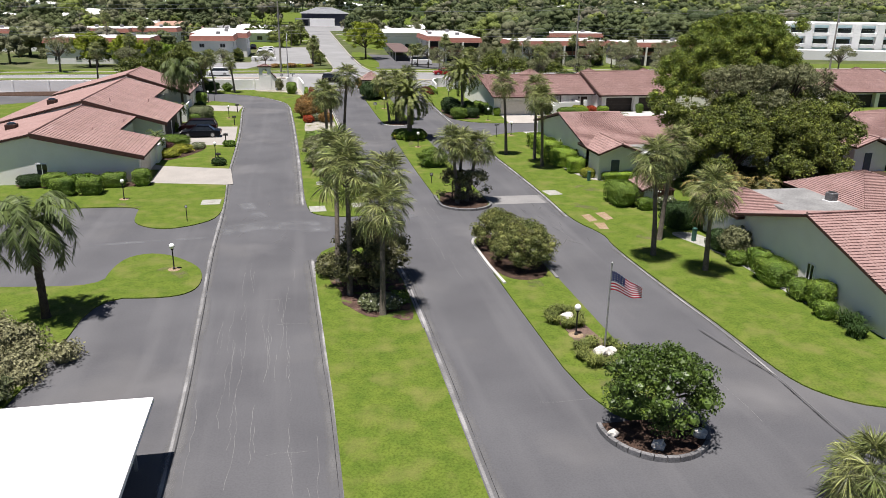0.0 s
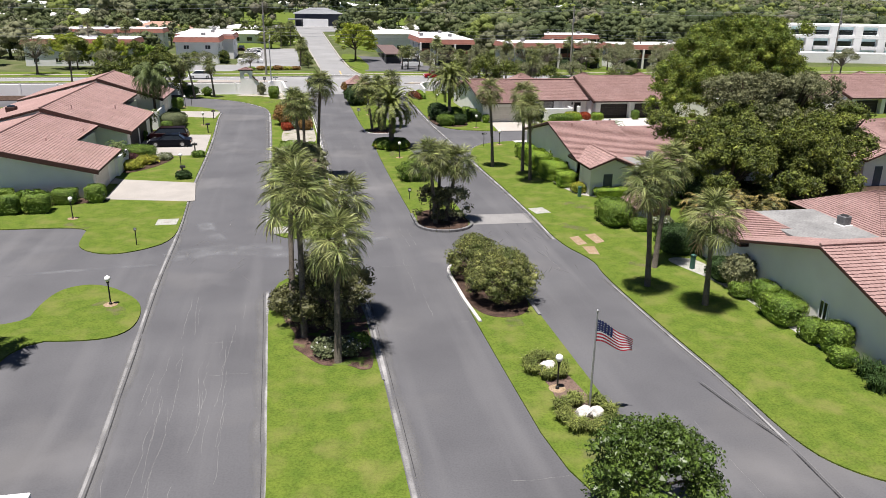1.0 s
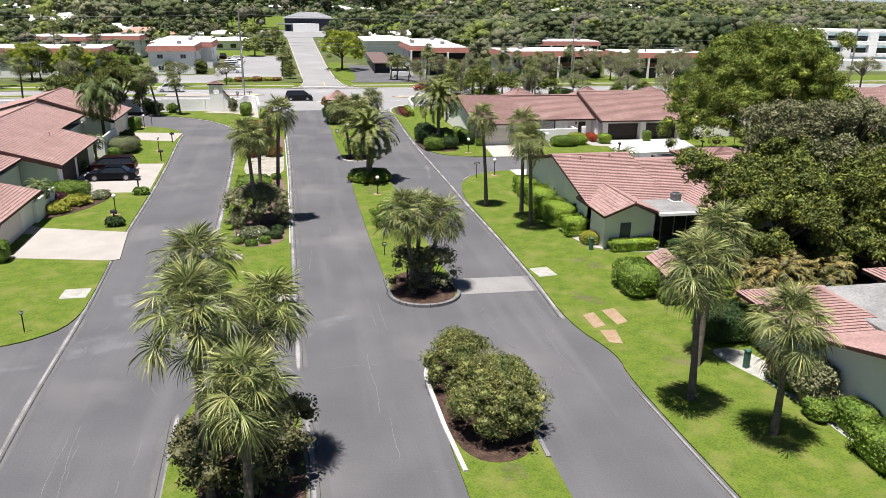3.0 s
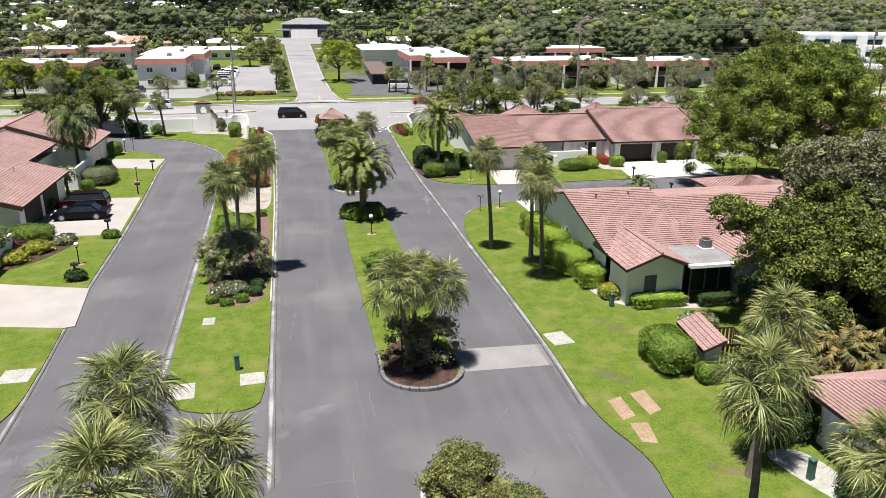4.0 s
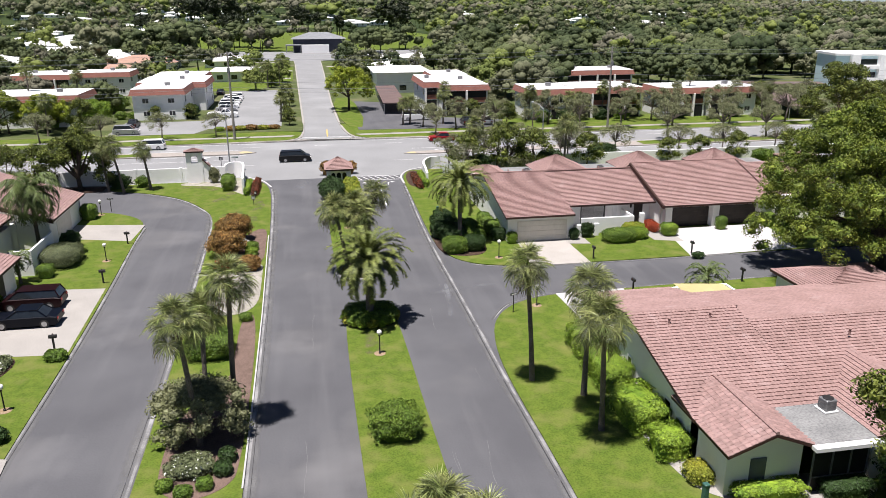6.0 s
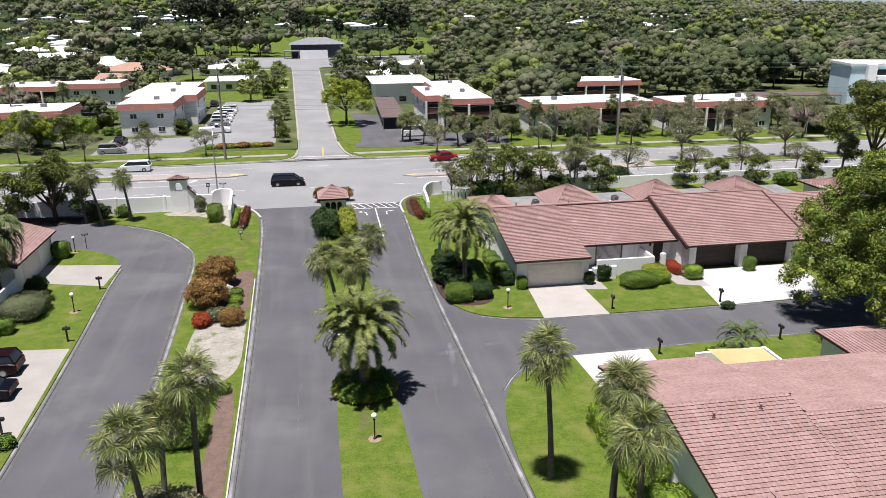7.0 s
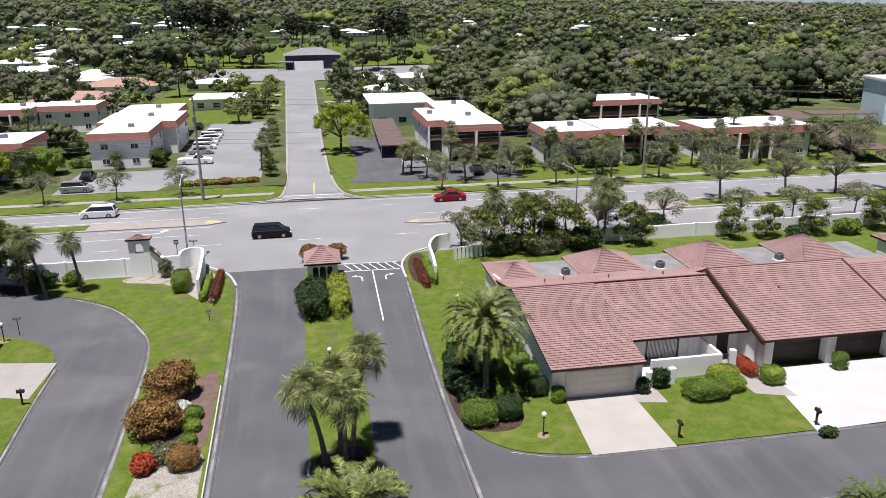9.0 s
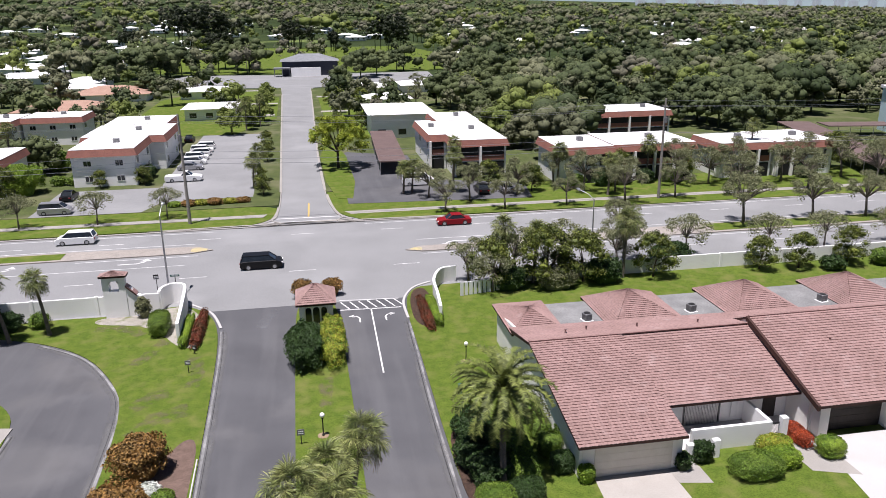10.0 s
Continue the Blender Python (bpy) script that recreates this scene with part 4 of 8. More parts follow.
# shed roof beside the east house
t = thing("trash_shed", (22.1, 64.0, 0.05), "low shed with a tiled mono-pitch roof and slatted dark enclosure", "shed", turn=-6)
part("wall", Mesh().soft_box(-0.2, 0.62, -1.4, 1.5, 0, 1.5, 0.02), M["stucco"], t)
rr = roof(t, [((-0.55, 1.95, 1.55), (-0.55, -1.9, 1.55), (0.72, -1.9, 2.15), (0.72, 1.95, 2.15))])
for x, y, dx, dy in [(0.7 + k * 0.24, 1.6, 0.13, 0.04) for k in range(9)] + [(0.7 + k * 0.24, -0.5, 0.13, 0.04) for k in range(9)] + [(2.75, -0.5 + k * 0.24, 0.04, 0.13) for k in range(9)]:
    part("slat", Mesh().box(x, x + dx, y, y + dy, 0, 1.25), M["fascia"], t, "dark timber slat")
for x0, x1, y0, y1 in ((0.7, 2.8, 1.64, 1.7), (0.7, 2.8, -0.56, -0.5), (2.79, 2.85, -0.5, 1.7)):
    part("rail", Mesh().box(x0, x1, y0, y1, 1.16, 1.26), M["fascia"], t)
b = thing("pool_pump", (23.6, 64.6, 0.05), "white and grey pipework and pump inside a slatted enclosure", "pump")
part("body", Mesh().soft_box(-0.35, 0.35, -0.25, 0.25, 0, 0.7, 0.08), M["grey_metal"], b)
part("pipe", Mesh().tube([(-0.5, 0.5, 0.2), (-0.3, 0.5, 0.75), (0.6, -0.3, 0.8)], [0.08, 0.08, 0.08], 8), M["white_paint"], b, "white plastic pipe")


# ---- plants ----
RNG = np.random.default_rng(7)


def unit(a):
    return a / np.maximum(np.linalg.norm(a, axis=1, keepdims=True), 1e-6)


def leaf_quads(c, nrm, size, aspect=0.55, spread=0.7, rng=RNG):
    """Four corners of a kite-shaped leaf or leaf spray at each place, facing roughly along nrm."""
    n = len(c)
    d = unit(nrm + rng.normal(0, spread, (n, 3)))
    a = unit(np.cross(d, rng.normal(0, 1, (n, 3))))
    b = np.cross(d, a)
    s = size * rng.uniform(0.65, 1.3, (n, 1))
    fold = d * s * 0.18
    v = np.stack([c - a * s, c + b * s * aspect + fold, c + a * s, c - b * s * aspect + fold], 1)
    return v.reshape(-1, 3)


def blob(m, at, radii, seed, rough=0.18, mi=0, sub=2):
    """An uneven rounded core under the leaves."""
    bm = bmesh.new()
    bmesh.ops.create_icosphere(bm, subdivisions=sub, radius=1.0)
    v = []
    for p in bm.verts:
        k = 1 + rough * noise.noise(p.co * 2.1 + Vector((seed * 3.7, seed, 0)))
        v.append((at[0] + p.co.x * radii[0] * k, at[1] + p.co.y * radii[1] * k, at[2] + p.co.z * radii[2] * k))
    m.add(v, [tuple(q.index for q in f.verts) for f in bm.faces], mi)
    bm.free()


def crown(clumps, leaves, size, rng, mi=0, core=0.58, m=None, flat=0.8):
    """Leaf clumps, each (x, y, z, radius), with sprays of leaves over uneven cores."""
    m = m or Mesh()
    for i, (x, y, z, r) in enumerate(clumps):
        blob(m, (x, y, z), (r * core, r * core, r * core * flat), i + rng.integers(50), 0.35, mi, 1)
        n = int(leaves * r * r)
        d = unit(rng.normal(0, 1, (n, 3)) + (0, 0, 0.35))
        rad = r * rng.uniform(0.72, 1.08, (n, 1))
        c = np.array((x, y, z)) + d * rad * (1, 1, flat)
        m.cloud(leaf_quads(c, d + (0, 0, 0.25), size, spread=1.3, rng=rng), 4, mi)
    return m


def clumps_dome(rng, rx, ry, h0, h1, n, r0, r1):
    """Clump places over an uneven dome between two heights."""
    out = []
    for i in range(n):
        a, u = rng.uniform(0, math.tau), rng.uniform(0, 1) ** 0.75
        up = math.sqrt(max(0, 1 - u * u)) * rng.uniform(0.75, 1.05)
        low = rng.uniform(0.0, 1.0) < 0.3
        z = h0 + (h1 - h0) * (0.35 + 0.6 * up if not low else rng.uniform(0.08, 0.4))
        s = rng.uniform(0.85, 1.08) if not low else rng.uniform(0.75, 1.0)
        k = u if not low else rng.uniform(0.75, 1.0)
        out.append((rx * k * s * math.cos(a), ry * k * s * math.sin(a), z, rng.uniform(r0, r1)))
    return out


def clumps_lobes(rng, rx, ry, h0, h1, n, r0, r1, extra=()):
    """Clump places gathered on rounded boughs, with deep gaps between the boughs."""
    out, centres = [], []
    boughs = max(7, n // 11)
    for i in range(boughs):
        u = math.sqrt((i + 0.5) / boughs)
        a = i * 2.39996 + rng.normal(0, 0.25)
        R = 0.24 * min(rx, ry) * rng.uniform(0.7, 1.3)
        up = math.sqrt(max(0.0, 1 - u * u))
        z = h0 + (h1 - h0) * (0.16 + 0.68 * up) + rng.normal(0, 0.1) * (h1 - h0)
        z = max(h0 + R * 0.6, min(z, h1 - R * 0.8))
        centres.append(((rx - R) * u * math.cos(a), (ry - R) * u * math.sin(a), z, R))
    for cx, cy, z, R in centres + list(extra):
        for d in unit(rng.normal(0, 1, (11, 3)) + (0, 0, 0.5)):
            r = rng.uniform(r0, r1) * 0.58
            out.append((cx + d[0] * R, cy + d[1] * R, z + d[2] * R * 0.75, r))
    return out


def limbs(m, rng, h, targets, r):
    """A tapered trunk that divides into limbs reaching for some clumps."""
    lean = rng.normal(0, 0.05, 2)
    fork = Vector((lean[0] * h, lean[1] * h, h))
    m.tube([(0, 0, -0.05), (lean[0] * h * 0.3, lean[1] * h * 0.3, h * 0.45), fork], [r * 1.35, r, r * 0.85], 9)
    for x, y, z, q in targets:
        e = Vector((x, y, z))
        mid = fork.lerp(e, 0.5) + Vector((0, 0, 0.1 * h))
        m.tube([fork - Vector((0, 0, 0.1)), mid, e], [r * 0.6, r * 0.38, r * 0.12], 6, cap=False)


def tree(at, rx, ry, h0, h1, label, mat, n=40, r=(0.8, 1.4), leaves=60, size=0.2, trunk=0.2, seed=1, limb=6, core=0.52, extra=(), name="tree", group="", bark="bark"):
    rng = np.random.default_rng(seed)
    t = thing(name, at, label, "tree", group)
    cl = clumps_lobes(rng, rx, ry, h0, h1, n, *r, extra) if rx > 2.9 else clumps_dome(rng, rx, ry, h0, h1, n, *r)
    tm = Mesh()
    limbs(tm, rng, h0 + (h1 - h0) * 0.18, [cl[i] for i in rng.choice(len(cl), min(limb, len(cl)), replace=False)], trunk)
    part("trunk", tm, M[bark], t, smooth=True)
    part("crown", crown(cl, leaves, size, rng, core=core), M[mat], t)
    return t


def fan_leaf(rng, m, base, d, length, fan, mi, droop=0.35):
    """A palm fan: a stalk and a folded disc of long narrow blades that hang at the tips."""
    d = d.normalized()
    side = d.cross(Vector((0, 0, 1)))
    side = side.normalized() if side.length > 0.05 else Vector((1, 0, 0))
    hub = base + d * length + Vector((0, 0, -droop * length * 0.3))
    bend = 0.45 + 1.1 * droop + rng.uniform(-0.15, 0.25)
    d = d * math.cos(bend) - side.cross(d) * math.sin(bend)
    up = side.cross(d)
    w = side * 0.02
    k = 42
    twist = rng.uniform(-0.35, 0.35)
    v, f = [base - w, base + w, hub], [(0, 1, 2)]
    for i in range(k):
        a = (i / (k - 1) - 0.5) * 5.0 + rng.normal(0, 0.06)
        q = (d * math.cos(a) + side * math.sin(a) * math.cos(twist) + up * (math.sin(a) * math.sin(twist) - 0.12 * (1 - math.cos(a)))).normalized()
        s = q.cross(up).normalized() * fan * 0.0165
        r = fan * (0.8 + 0.2 * math.cos(a * 0.6)) * rng.uniform(0.8, 1.12)
        lift = up * (0.09 * fan * rng.uniform(-0.4, 1.8))
        p1 = hub + q * r * 0.42 + lift
        p2 = hub + q * r * 0.74 + lift * 1.2 - Vector((0, 0, 1)) * droop * r * 0.2
        tip = hub + q * r * 0.98 + lift - Vector((0, 0, 1)) * droop * r * rng.uniform(0.45, 0.95)
        s = s + up * s.length * rng.normal(0, 0.7)
        n = len(v)
        v += [hub, p1 - s, p1 + s, p2 - s * 0.75, p2 + s * 0.75, tip]
        f += [(n, n + 1, n + 2), (n + 1, n + 3, n + 4, n + 2), (n + 3, n + 5, n + 4)]
    m.add(v, f, mi)


def sabal_meshes(seed, radius=1.6, leaves=40):
    rng = np.random.default_rng(seed)
    m = Mesh()
    for i in range(leaves):
        u = (i + 0.5) / leaves
        el = math.radians(84 - 122 * u ** 0.95 + rng.normal(0, 9))
        az = i * 2.39996 + rng.normal(0, 0.22)
        d = Vector((math.cos(az) * math.cos(el), math.sin(az) * math.cos(el), math.sin(el)))
        fan_leaf(rng, m, Vector((0, 0, 0.05 - 0.35 * u)), d, radius * rng.uniform(0.42, 0.66), radius * rng.uniform(0.4, 0.52), 1 if u > 0.93 and rng.uniform() < 0.6 else 0, 0.1 + 0.34 * u)
    m.v = [(x, y, z * 0.9 if z > 0 else z) for x, y, z in m.v]
    c = m.data("crown", [M["sabal"], M["sabal_dry"]])
    b = Mesh()
    for i in range(26):
        az, z = i * 2.39996, -0.95 + i * 0.034
        d = Vector((math.cos(az), math.sin(az), 0.9)).normalized()
        p = Vector((math.cos(az) * 0.13, math.sin(az) * 0.13, z))
        b.tube([p, p + d * 0.25], [0.05, 0.03], 4)
    return c, b.data("boots", M["boots"])


SABAL = [sabal_meshes(s, r, n) for s, r, n in ((1, 1.7, 50), (2, 1.78, 54), (3, 1.64, 48))]


def sabal(base, top, kind=0, label="", scale=1.0, trunk=0.15, group="cabbage palms"):
    """A cabbage palm from its foot to the heart of its crown, which may lean."""
    t = thing("cabbage_palm", (*base, 0.05), label or "slender cabbage palm with a round crown of fan leaves", "palm tree", group)
    d = Vector((top[0] - base[0], top[1] - base[1], top[2]))
    tm = Mesh()
    path = [Vector((0, 0, 0)), Vector((d.x * 0.25, d.y * 0.25, d.z * 0.35)), Vector((d.x * 0.62, d.y * 0.62, d.z * 0.7)), d - Vector((0, 0, 0.3))]
    tm.tube([Vector((0, 0, -0.05))] + path, [trunk * 1.5, trunk * 1.35, trunk, trunk * 0.92, trunk], 10)
    part("trunk", tm, M["palm_bark"], t, smooth=True)
    c, b = SABAL[kind % 3]
    scale *= 1.12
    for nm, me in (("crown", c), ("boot_sheath", b)):
        ob = new(nm, me)
        ob.parent = t
        ob.matrix_basis = Matrix.Translation(d) @ pose(0, 0, 0, 0, 0, (base[0] * 77 + base[1] * 31) % 360) @ Matrix.Diagonal((scale, scale, scale, 1))
    return t


def feather(m, base, az, el, length, rng, arch=1.0, leaflets=22, blade=0.42, mi=0, hang=0.15):
    """A feather leaf: an arching rib with leaflets on both sides."""
    pts, p, e = [], Vector(base), el
    for i in range(9):
        pts.append(p.copy())
        p = p + Vector((math.cos(az) * math.cos(e), math.sin(az) * math.cos(e), math.sin(e))) * length / 8
        e -= arch * (0.12 + 0.05 * i)
    m.tube(pts, [0.03 - 0.003 * i for i in range(9)], 4, mi, cap=False)
    v = []
    for k in range(leaflets):
        u = 0.8 + 7.1 * (k + 0.5) / leaflets
        i = min(int(u), 7)
        q = pts[i].lerp(pts[i + 1], u - i)
        d = (pts[i + 1] - pts[i]).normalized()
        side = d.cross(Vector((0, 0, 1))).normalized()
        up = side.cross(d)
        ln = blade * math.sin(math.pi * min(1, 0.2 + 0.8 * (1 - k / leaflets))) ** 0.5 * rng.uniform(0.85, 1.1)
        for s in (-1, 1):
            e2 = (side * s + d * rng.uniform(0.35, 0.85) + up * rng.uniform(0.0, 0.5)).normalized()
            tip = q + e2 * ln * rng.uniform(0.7, 1.1) - Vector((0, 0, hang * ln * rng.uniform(0.5, 1.5)))
            w = d * (0.045 if leaflets < 45 else 0.036)
            v += [q - w, q + w, q.lerp(tip, 0.6) + w * 0.9, tip]
    m.cloud(np.array([tuple(x) for x in v]), 4, mi)


def feather_palm(at, height, leaves, length, blade, mat, label, seed, name, trunk=0.22, arch=1.0, low=-40, hang=0.15, leaflets=22, stem_mat="palm_bark", group="", lean=(0, 0)):
    rng = np.random.default_rng(seed)
    t = thing(name, at, label, "palm tree", group)
    tm = Mesh()
    tm.tube([(0, 0, -0.05), (0, 0, 0.3), (lean[0] * 0.4, lean[1] * 0.4, height * 0.5), (lean[0], lean[1], height)], [trunk * 1.5, trunk * 1.15, trunk, trunk * 1.05], 10)
    for i in range(int(height * 9)):
        a, z = i * 2.39996, 0.3 + i / 9
        if z < height:
            k = z / height
            p = Vector((lean[0] * k + math.cos(a) * trunk * 0.95, lean[1] * k + math.sin(a) * trunk * 0.95, z))
            tm.tube([p, p + Vector((math.cos(a) * 0.06, math.sin(a) * 0.06, 0.1))], [0.06, 0.025], 4)
    part("trunk", tm, M[stem_mat], t)
    m = Mesh()
    for i in range(leaves):
        u = (i + 0.5) / leaves
        el = math.radians(80 - (80 - low) * u + rng.normal(0, 5))
        feather(m, (lean[0], lean[1], height - 0.1), i * 2.39996 + rng.normal(0, 0.1), el, length * rng.uniform(0.88, 1.08), rng, arch, leaflets, blade, 0, hang)
    part("crown", m, M[mat], t)
    return t


def bush(at, rx, ry, h, mat, label, name="shrub", size=0.1, dens=150, seed=1, square=1.0, mats=None, group="", turn=0.0, rough=0.15, open_=0.0):
    """A shrub or clipped hedge: leaves over an uneven core; square near 0 makes it boxy."""
    rng = np.random.default_rng(seed)
    m = Mesh()
    area = 2 * math.pi * rx * ry + 4 * (rx + ry) * h * 0.8
    n = int(area * dens)
    d = unit(rng.normal(0, 1, (n, 3)))
    d[:, 2] = np.where(d[:, 2] < -0.35, -d[:, 2], d[:, 2])
    e = np.sign(d) * np.abs(d) ** square
    e /= np.maximum(np.abs(e).max(1, keepdims=True) ** (1 - square), 1e-3) if square < 1 else 1
    k = np.array([1 + rough * noise.noise(Vector(q) * 2.4 + Vector((seed * 1.7, 0, 0))) for q in d.tolist()])[:, None] * rng.uniform(0.93 - open_, 1.05 + open_ * 0.5, (n, 1))
    c = e * k * (rx, ry, h * 0.52) + (0, 0, h * 0.5)
    c[:, 2] = np.maximum(c[:, 2], 0.05)
    nrm = d / np.array((rx, ry, h))
    q = leaf_quads(c, unit(nrm) + (0, 0, 0.3), size, spread=0.36 if square < 0.78 else 0.75, rng=rng)
    two = mats and len(mats) > 1
    if two:
        pick = np.repeat(rng.uniform(0, 1, n) < mats[1][1], 4)
        m.cloud(q[~pick], 4, 0)
        m.cloud(q[pick], 4, 1)
    else:
        m.cloud(q, 4, 0)
    bm = bmesh.new()
    bmesh.ops.create_icosphere(bm, subdivisions=3, radius=1.0)
    v = []
    for p in bm.verts:
        w = np.array(p.co)
        g2 = np.sign(w) * np.abs(w) ** square
        if square < 1:
            g2 = g2 / max(np.abs(g2).max() ** (1 - square), 1e-3)
        kk = (0.87 - open_) * (1 + rough * noise.noise(p.co * 2.4 + Vector((seed * 1.7, 0, 0))))
        v.append((g2[0] * rx * kk, g2[1] * ry * kk, 0.0 if p.co.z < -0.55 else max(0.0, h * 0.5 + g2[2] * h * 0.5 * kk)))
    m.add(v, [tuple(a.index for a in f.verts) for f in bm.faces], 0)
    bm.free()
    return solid(name, m, [M[mat]] + ([M[mats[1][0]]] if two else []), label, "hedge" if "hedge" in name else "shrub", group, at=at, turn=turn)


def tuft(at, r, h, mat, label, seed=1, blades=160, name="grass_clump", group="", flowers=None):
    """A clump of arching strap leaves."""
    rng = np.random.default_rng(seed)
    m = Mesh()
    for i in range(blades):
        a, o = rng.uniform(0, math.tau), r * 0.55 * math.sqrt(rng.uniform())
        b = rng.uniform(0, math.tau)
        p = Vector((math.cos(b) * o, math.sin(b) * o, 0))
        out = Vector((math.cos(a), math.sin(a), 0))
        ln = h * rng.uniform(0.7, 1.2)
        s = Vector((-math.sin(a), math.cos(a), 0)) * 0.02
        p1, p2 = p + out * ln * 0.25 + Vector((0, 0, ln * 0.75)), p + out * ln * 0.75 + Vector((0, 0, ln * 0.75))
        m.add([p - s, p + s, p1 + s, p1 - s, p2], [(0, 1, 2, 3), (3, 2, 4)])
    return solid(name, m, M[mat], label, "plant", group, at=at)


# cabbage palms: foot, heart of crown, crown kind, size
for k, (b, tp, s) in enumerate((
    ((16.9, 50.4), (15.8, 49.4, 7.2), 1.08), ((19.0, 47.0), (18.4, 46.4, 5.7), 1.05), ((18.9, 53.6), (19.4, 53.8, 7.2), 1.0),
    ((-5.2, 48.6), (-5.0, 50.8, 8.0), 1.06), ((-4.6, 46.2), (-4.6, 46.2, 7.8), 1.14), ((-3.0, 48.6), (-2.2, 48.1, 7.0), 1.02), ((-3.0, 43.0), (-2.9, 43.4, 6.3), 1.02),
    ((-4.3, 81.6), (-4.7, 80.9, 7.7), 0.92), ((-4.0, 82.9), (-3.9, 84.0, 7.0), 0.9), ((-2.7, 84.7), (-2.2, 83.2, 9.1), 0.92),
    ((6.0, 65.8), (5.3, 65.3, 5.5), 0.98), ((6.9, 66.4), (7.9, 66.2, 4.9), 0.98), ((6.3, 66.8), (6.7, 67.5, 5.1), 0.9),
    ((5.2, 109.2), (4.2, 108.0, 6.0), 0.95), ((6.4, 108.6), (6.4, 107.6, 5.5), 1.0), ((6.8, 109.6), (8.0, 111.4, 6.4), 0.95), ((6.2, 109.6), (6.0, 109.6, 5.9), 0.9),
    ((15.7, 85.6), (15.0, 85.2, 8.0), 0.95), ((18.3, 83.2), (17.3, 80.6, 8.2), 0.95), ((17.9, 79.2), (17.1, 78.0, 7.3), 0.95),
    ((-21.5, 143.6), (-22.4, 143.2, 6.2), 1.0), ((-18.4, 144.6), (-18.9, 144.5, 5.4), 0.8), ((-23.6, 144.8), (-24.2, 145, 5.6), 0.9),
)):
    sabal(b, tp, k, scale=s)
sabal((12.2, 23.3), (12.1, 23.4, 1.6), 1, "young cabbage palm beside the road", 0.95)

# date palms and other feather palms
feather_palm((6.25, 96.9, 0.08), 5.0, 92, 3.6, 0.42, "date", "stout date palm with a dense crown of arching feather leaves", 5, "date_palm", 0.28, 0.82, -18, 0.12, 60)
feather_palm((16.5, 113.6, 0.08), 5.9, 80, 3.7, 0.44, "date", "tall date palm with a wide crown", 6, "date_palm", 0.2, 0.82, -18, 0.12, 56, lean=(0.4, 2.2))
feather_palm((-23.6, 118.0, 0.08), 6.4, 46, 3.6, 0.75, "queen", "queen palm with long drooping feather leaves", 7, "queen_palm", 0.17, 1.1, -30, 0.8, 44, "bark")
feather_palm((-21.4, 45.5, 0.08), 5.6, 30, 3.2, 0.7, "queen", "queen palm with drooping feather leaves", 8, "queen_palm", 0.2, 1.1, -30, 0.85, 44, "bark")
feather_palm((34.0, 97.4, 0.08), 1.6, 26, 2.2, 0.45, "queen", "small feather palm beside a courtyard wall", 9, "small_palm", 0.15, 1.0, 0, 0.3, 20)
feather_palm((-23.0, 110.6, 0.08), 2.2, 24, 1.6, 0.35, "queen", "small feather palm beside a roof edge", 10, "small_palm", 0.12, 1.1, -10, 0.3, 18)
feather_palm((-22.6, 89.0, 0.08), 2.2, 24, 1.5, 0.35, "queen", "small feather palm beside a roof edge", 11, "small_palm", 0.12, 1.1, -10, 0.3, 18)
for k, (x, y, z) in enumerate(((25.4, 58.6, 1.4), (26.4, 60.0, 1.9), (27.8, 58.4, 1.5), (28.4, 60.6, 2.2), (30.2, 59.2, 2.0), (26.6, 62, 1.9), (29.6, 62.6, 2.2), (31.6, 60.6, 2.0), (27.2, 59.2, 2.4), (29.4, 58.2, 1.6))):
    feather_palm((x, y, 0.05), z, 18, 2.0, 0.4, "areca", "clump of yellowish areca palm stems", 20 + k, "areca_palm", 0.08, 1.0, 22, 0.5, 22, group="areca palms")

# trees
tree((51.6, 99.6, 0.0), 11.2, 10.2, 1.0, 15.0, "huge spreading tree with dense dark and sunlit yellow-green foliage", "bright_oak", 720, (1.15, 1.75), 330, 0.1, 0.6, 3, 12,
     extra=((-9.2, -1.5, 5.2, 1.7), (-8.0, -5.0, 4.8, 1.7), (-9.0, 3.4, 5.2, 1.7), (-5.2, -8.0, 4.4, 2.0), (-0.5, -9.2, 3.8, 2.1), (4.5, -8.2, 3.8, 2.1)))
tree((35.2, 70.4, 0.05), 5.2, 4.6, 4.2, 11.4, "greyish open-crowned tree with bare twigs", "olive", 190, (0.8, 1.25), 300, 0.1, 0.3, 8, 44, 0.4)
tree((41.0, 72.0, 0.05), 5.2, 4.6, 4.0, 10.8, "greyish open-crowned tree with bare twigs", "olive", 180, (0.8, 1.25), 300, 0.1, 0.3, 9, 40, 0.4)
tree((33.0, 67.4, 0.05), 6.0, 5.2, 2.6, 8.8, "broad dense dark green tree beside the porch", "oak", 260, (0.8, 1.3), 330, 0.1, 0.35, 4, 9, extra=((-7.3, 0.8, 7.4, 0.9), (-6.2, 0.4, 6.6, 1.1), (-5.2, 0.9, 6.2, 1.2), (-4.6, -0.6, 5.2, 1.1)))
tree((30.4, 63.8, 0.05), 4.2, 3.8, 1.6, 7.1, "leaning dense dark green tree over the lawn's end", "oak", 150, (0.75, 1.2), 330, 0.1, 0.25, 40, 8)
tree((37.2, 63.6, 0.05), 4.4, 4.0, 1.0, 7.6, "dense dark green tree among others", "oak", 140, (0.75, 1.2), 320, 0.1, 0.25, 47, 8)
tree((39.0, 67.0, 0.05), 5.0, 5.0, 1.0, 8.4, "broad dense dark green tree", "oak", 190, (0.85, 1.35), 310, 0.1, 0.4, 5, 9)
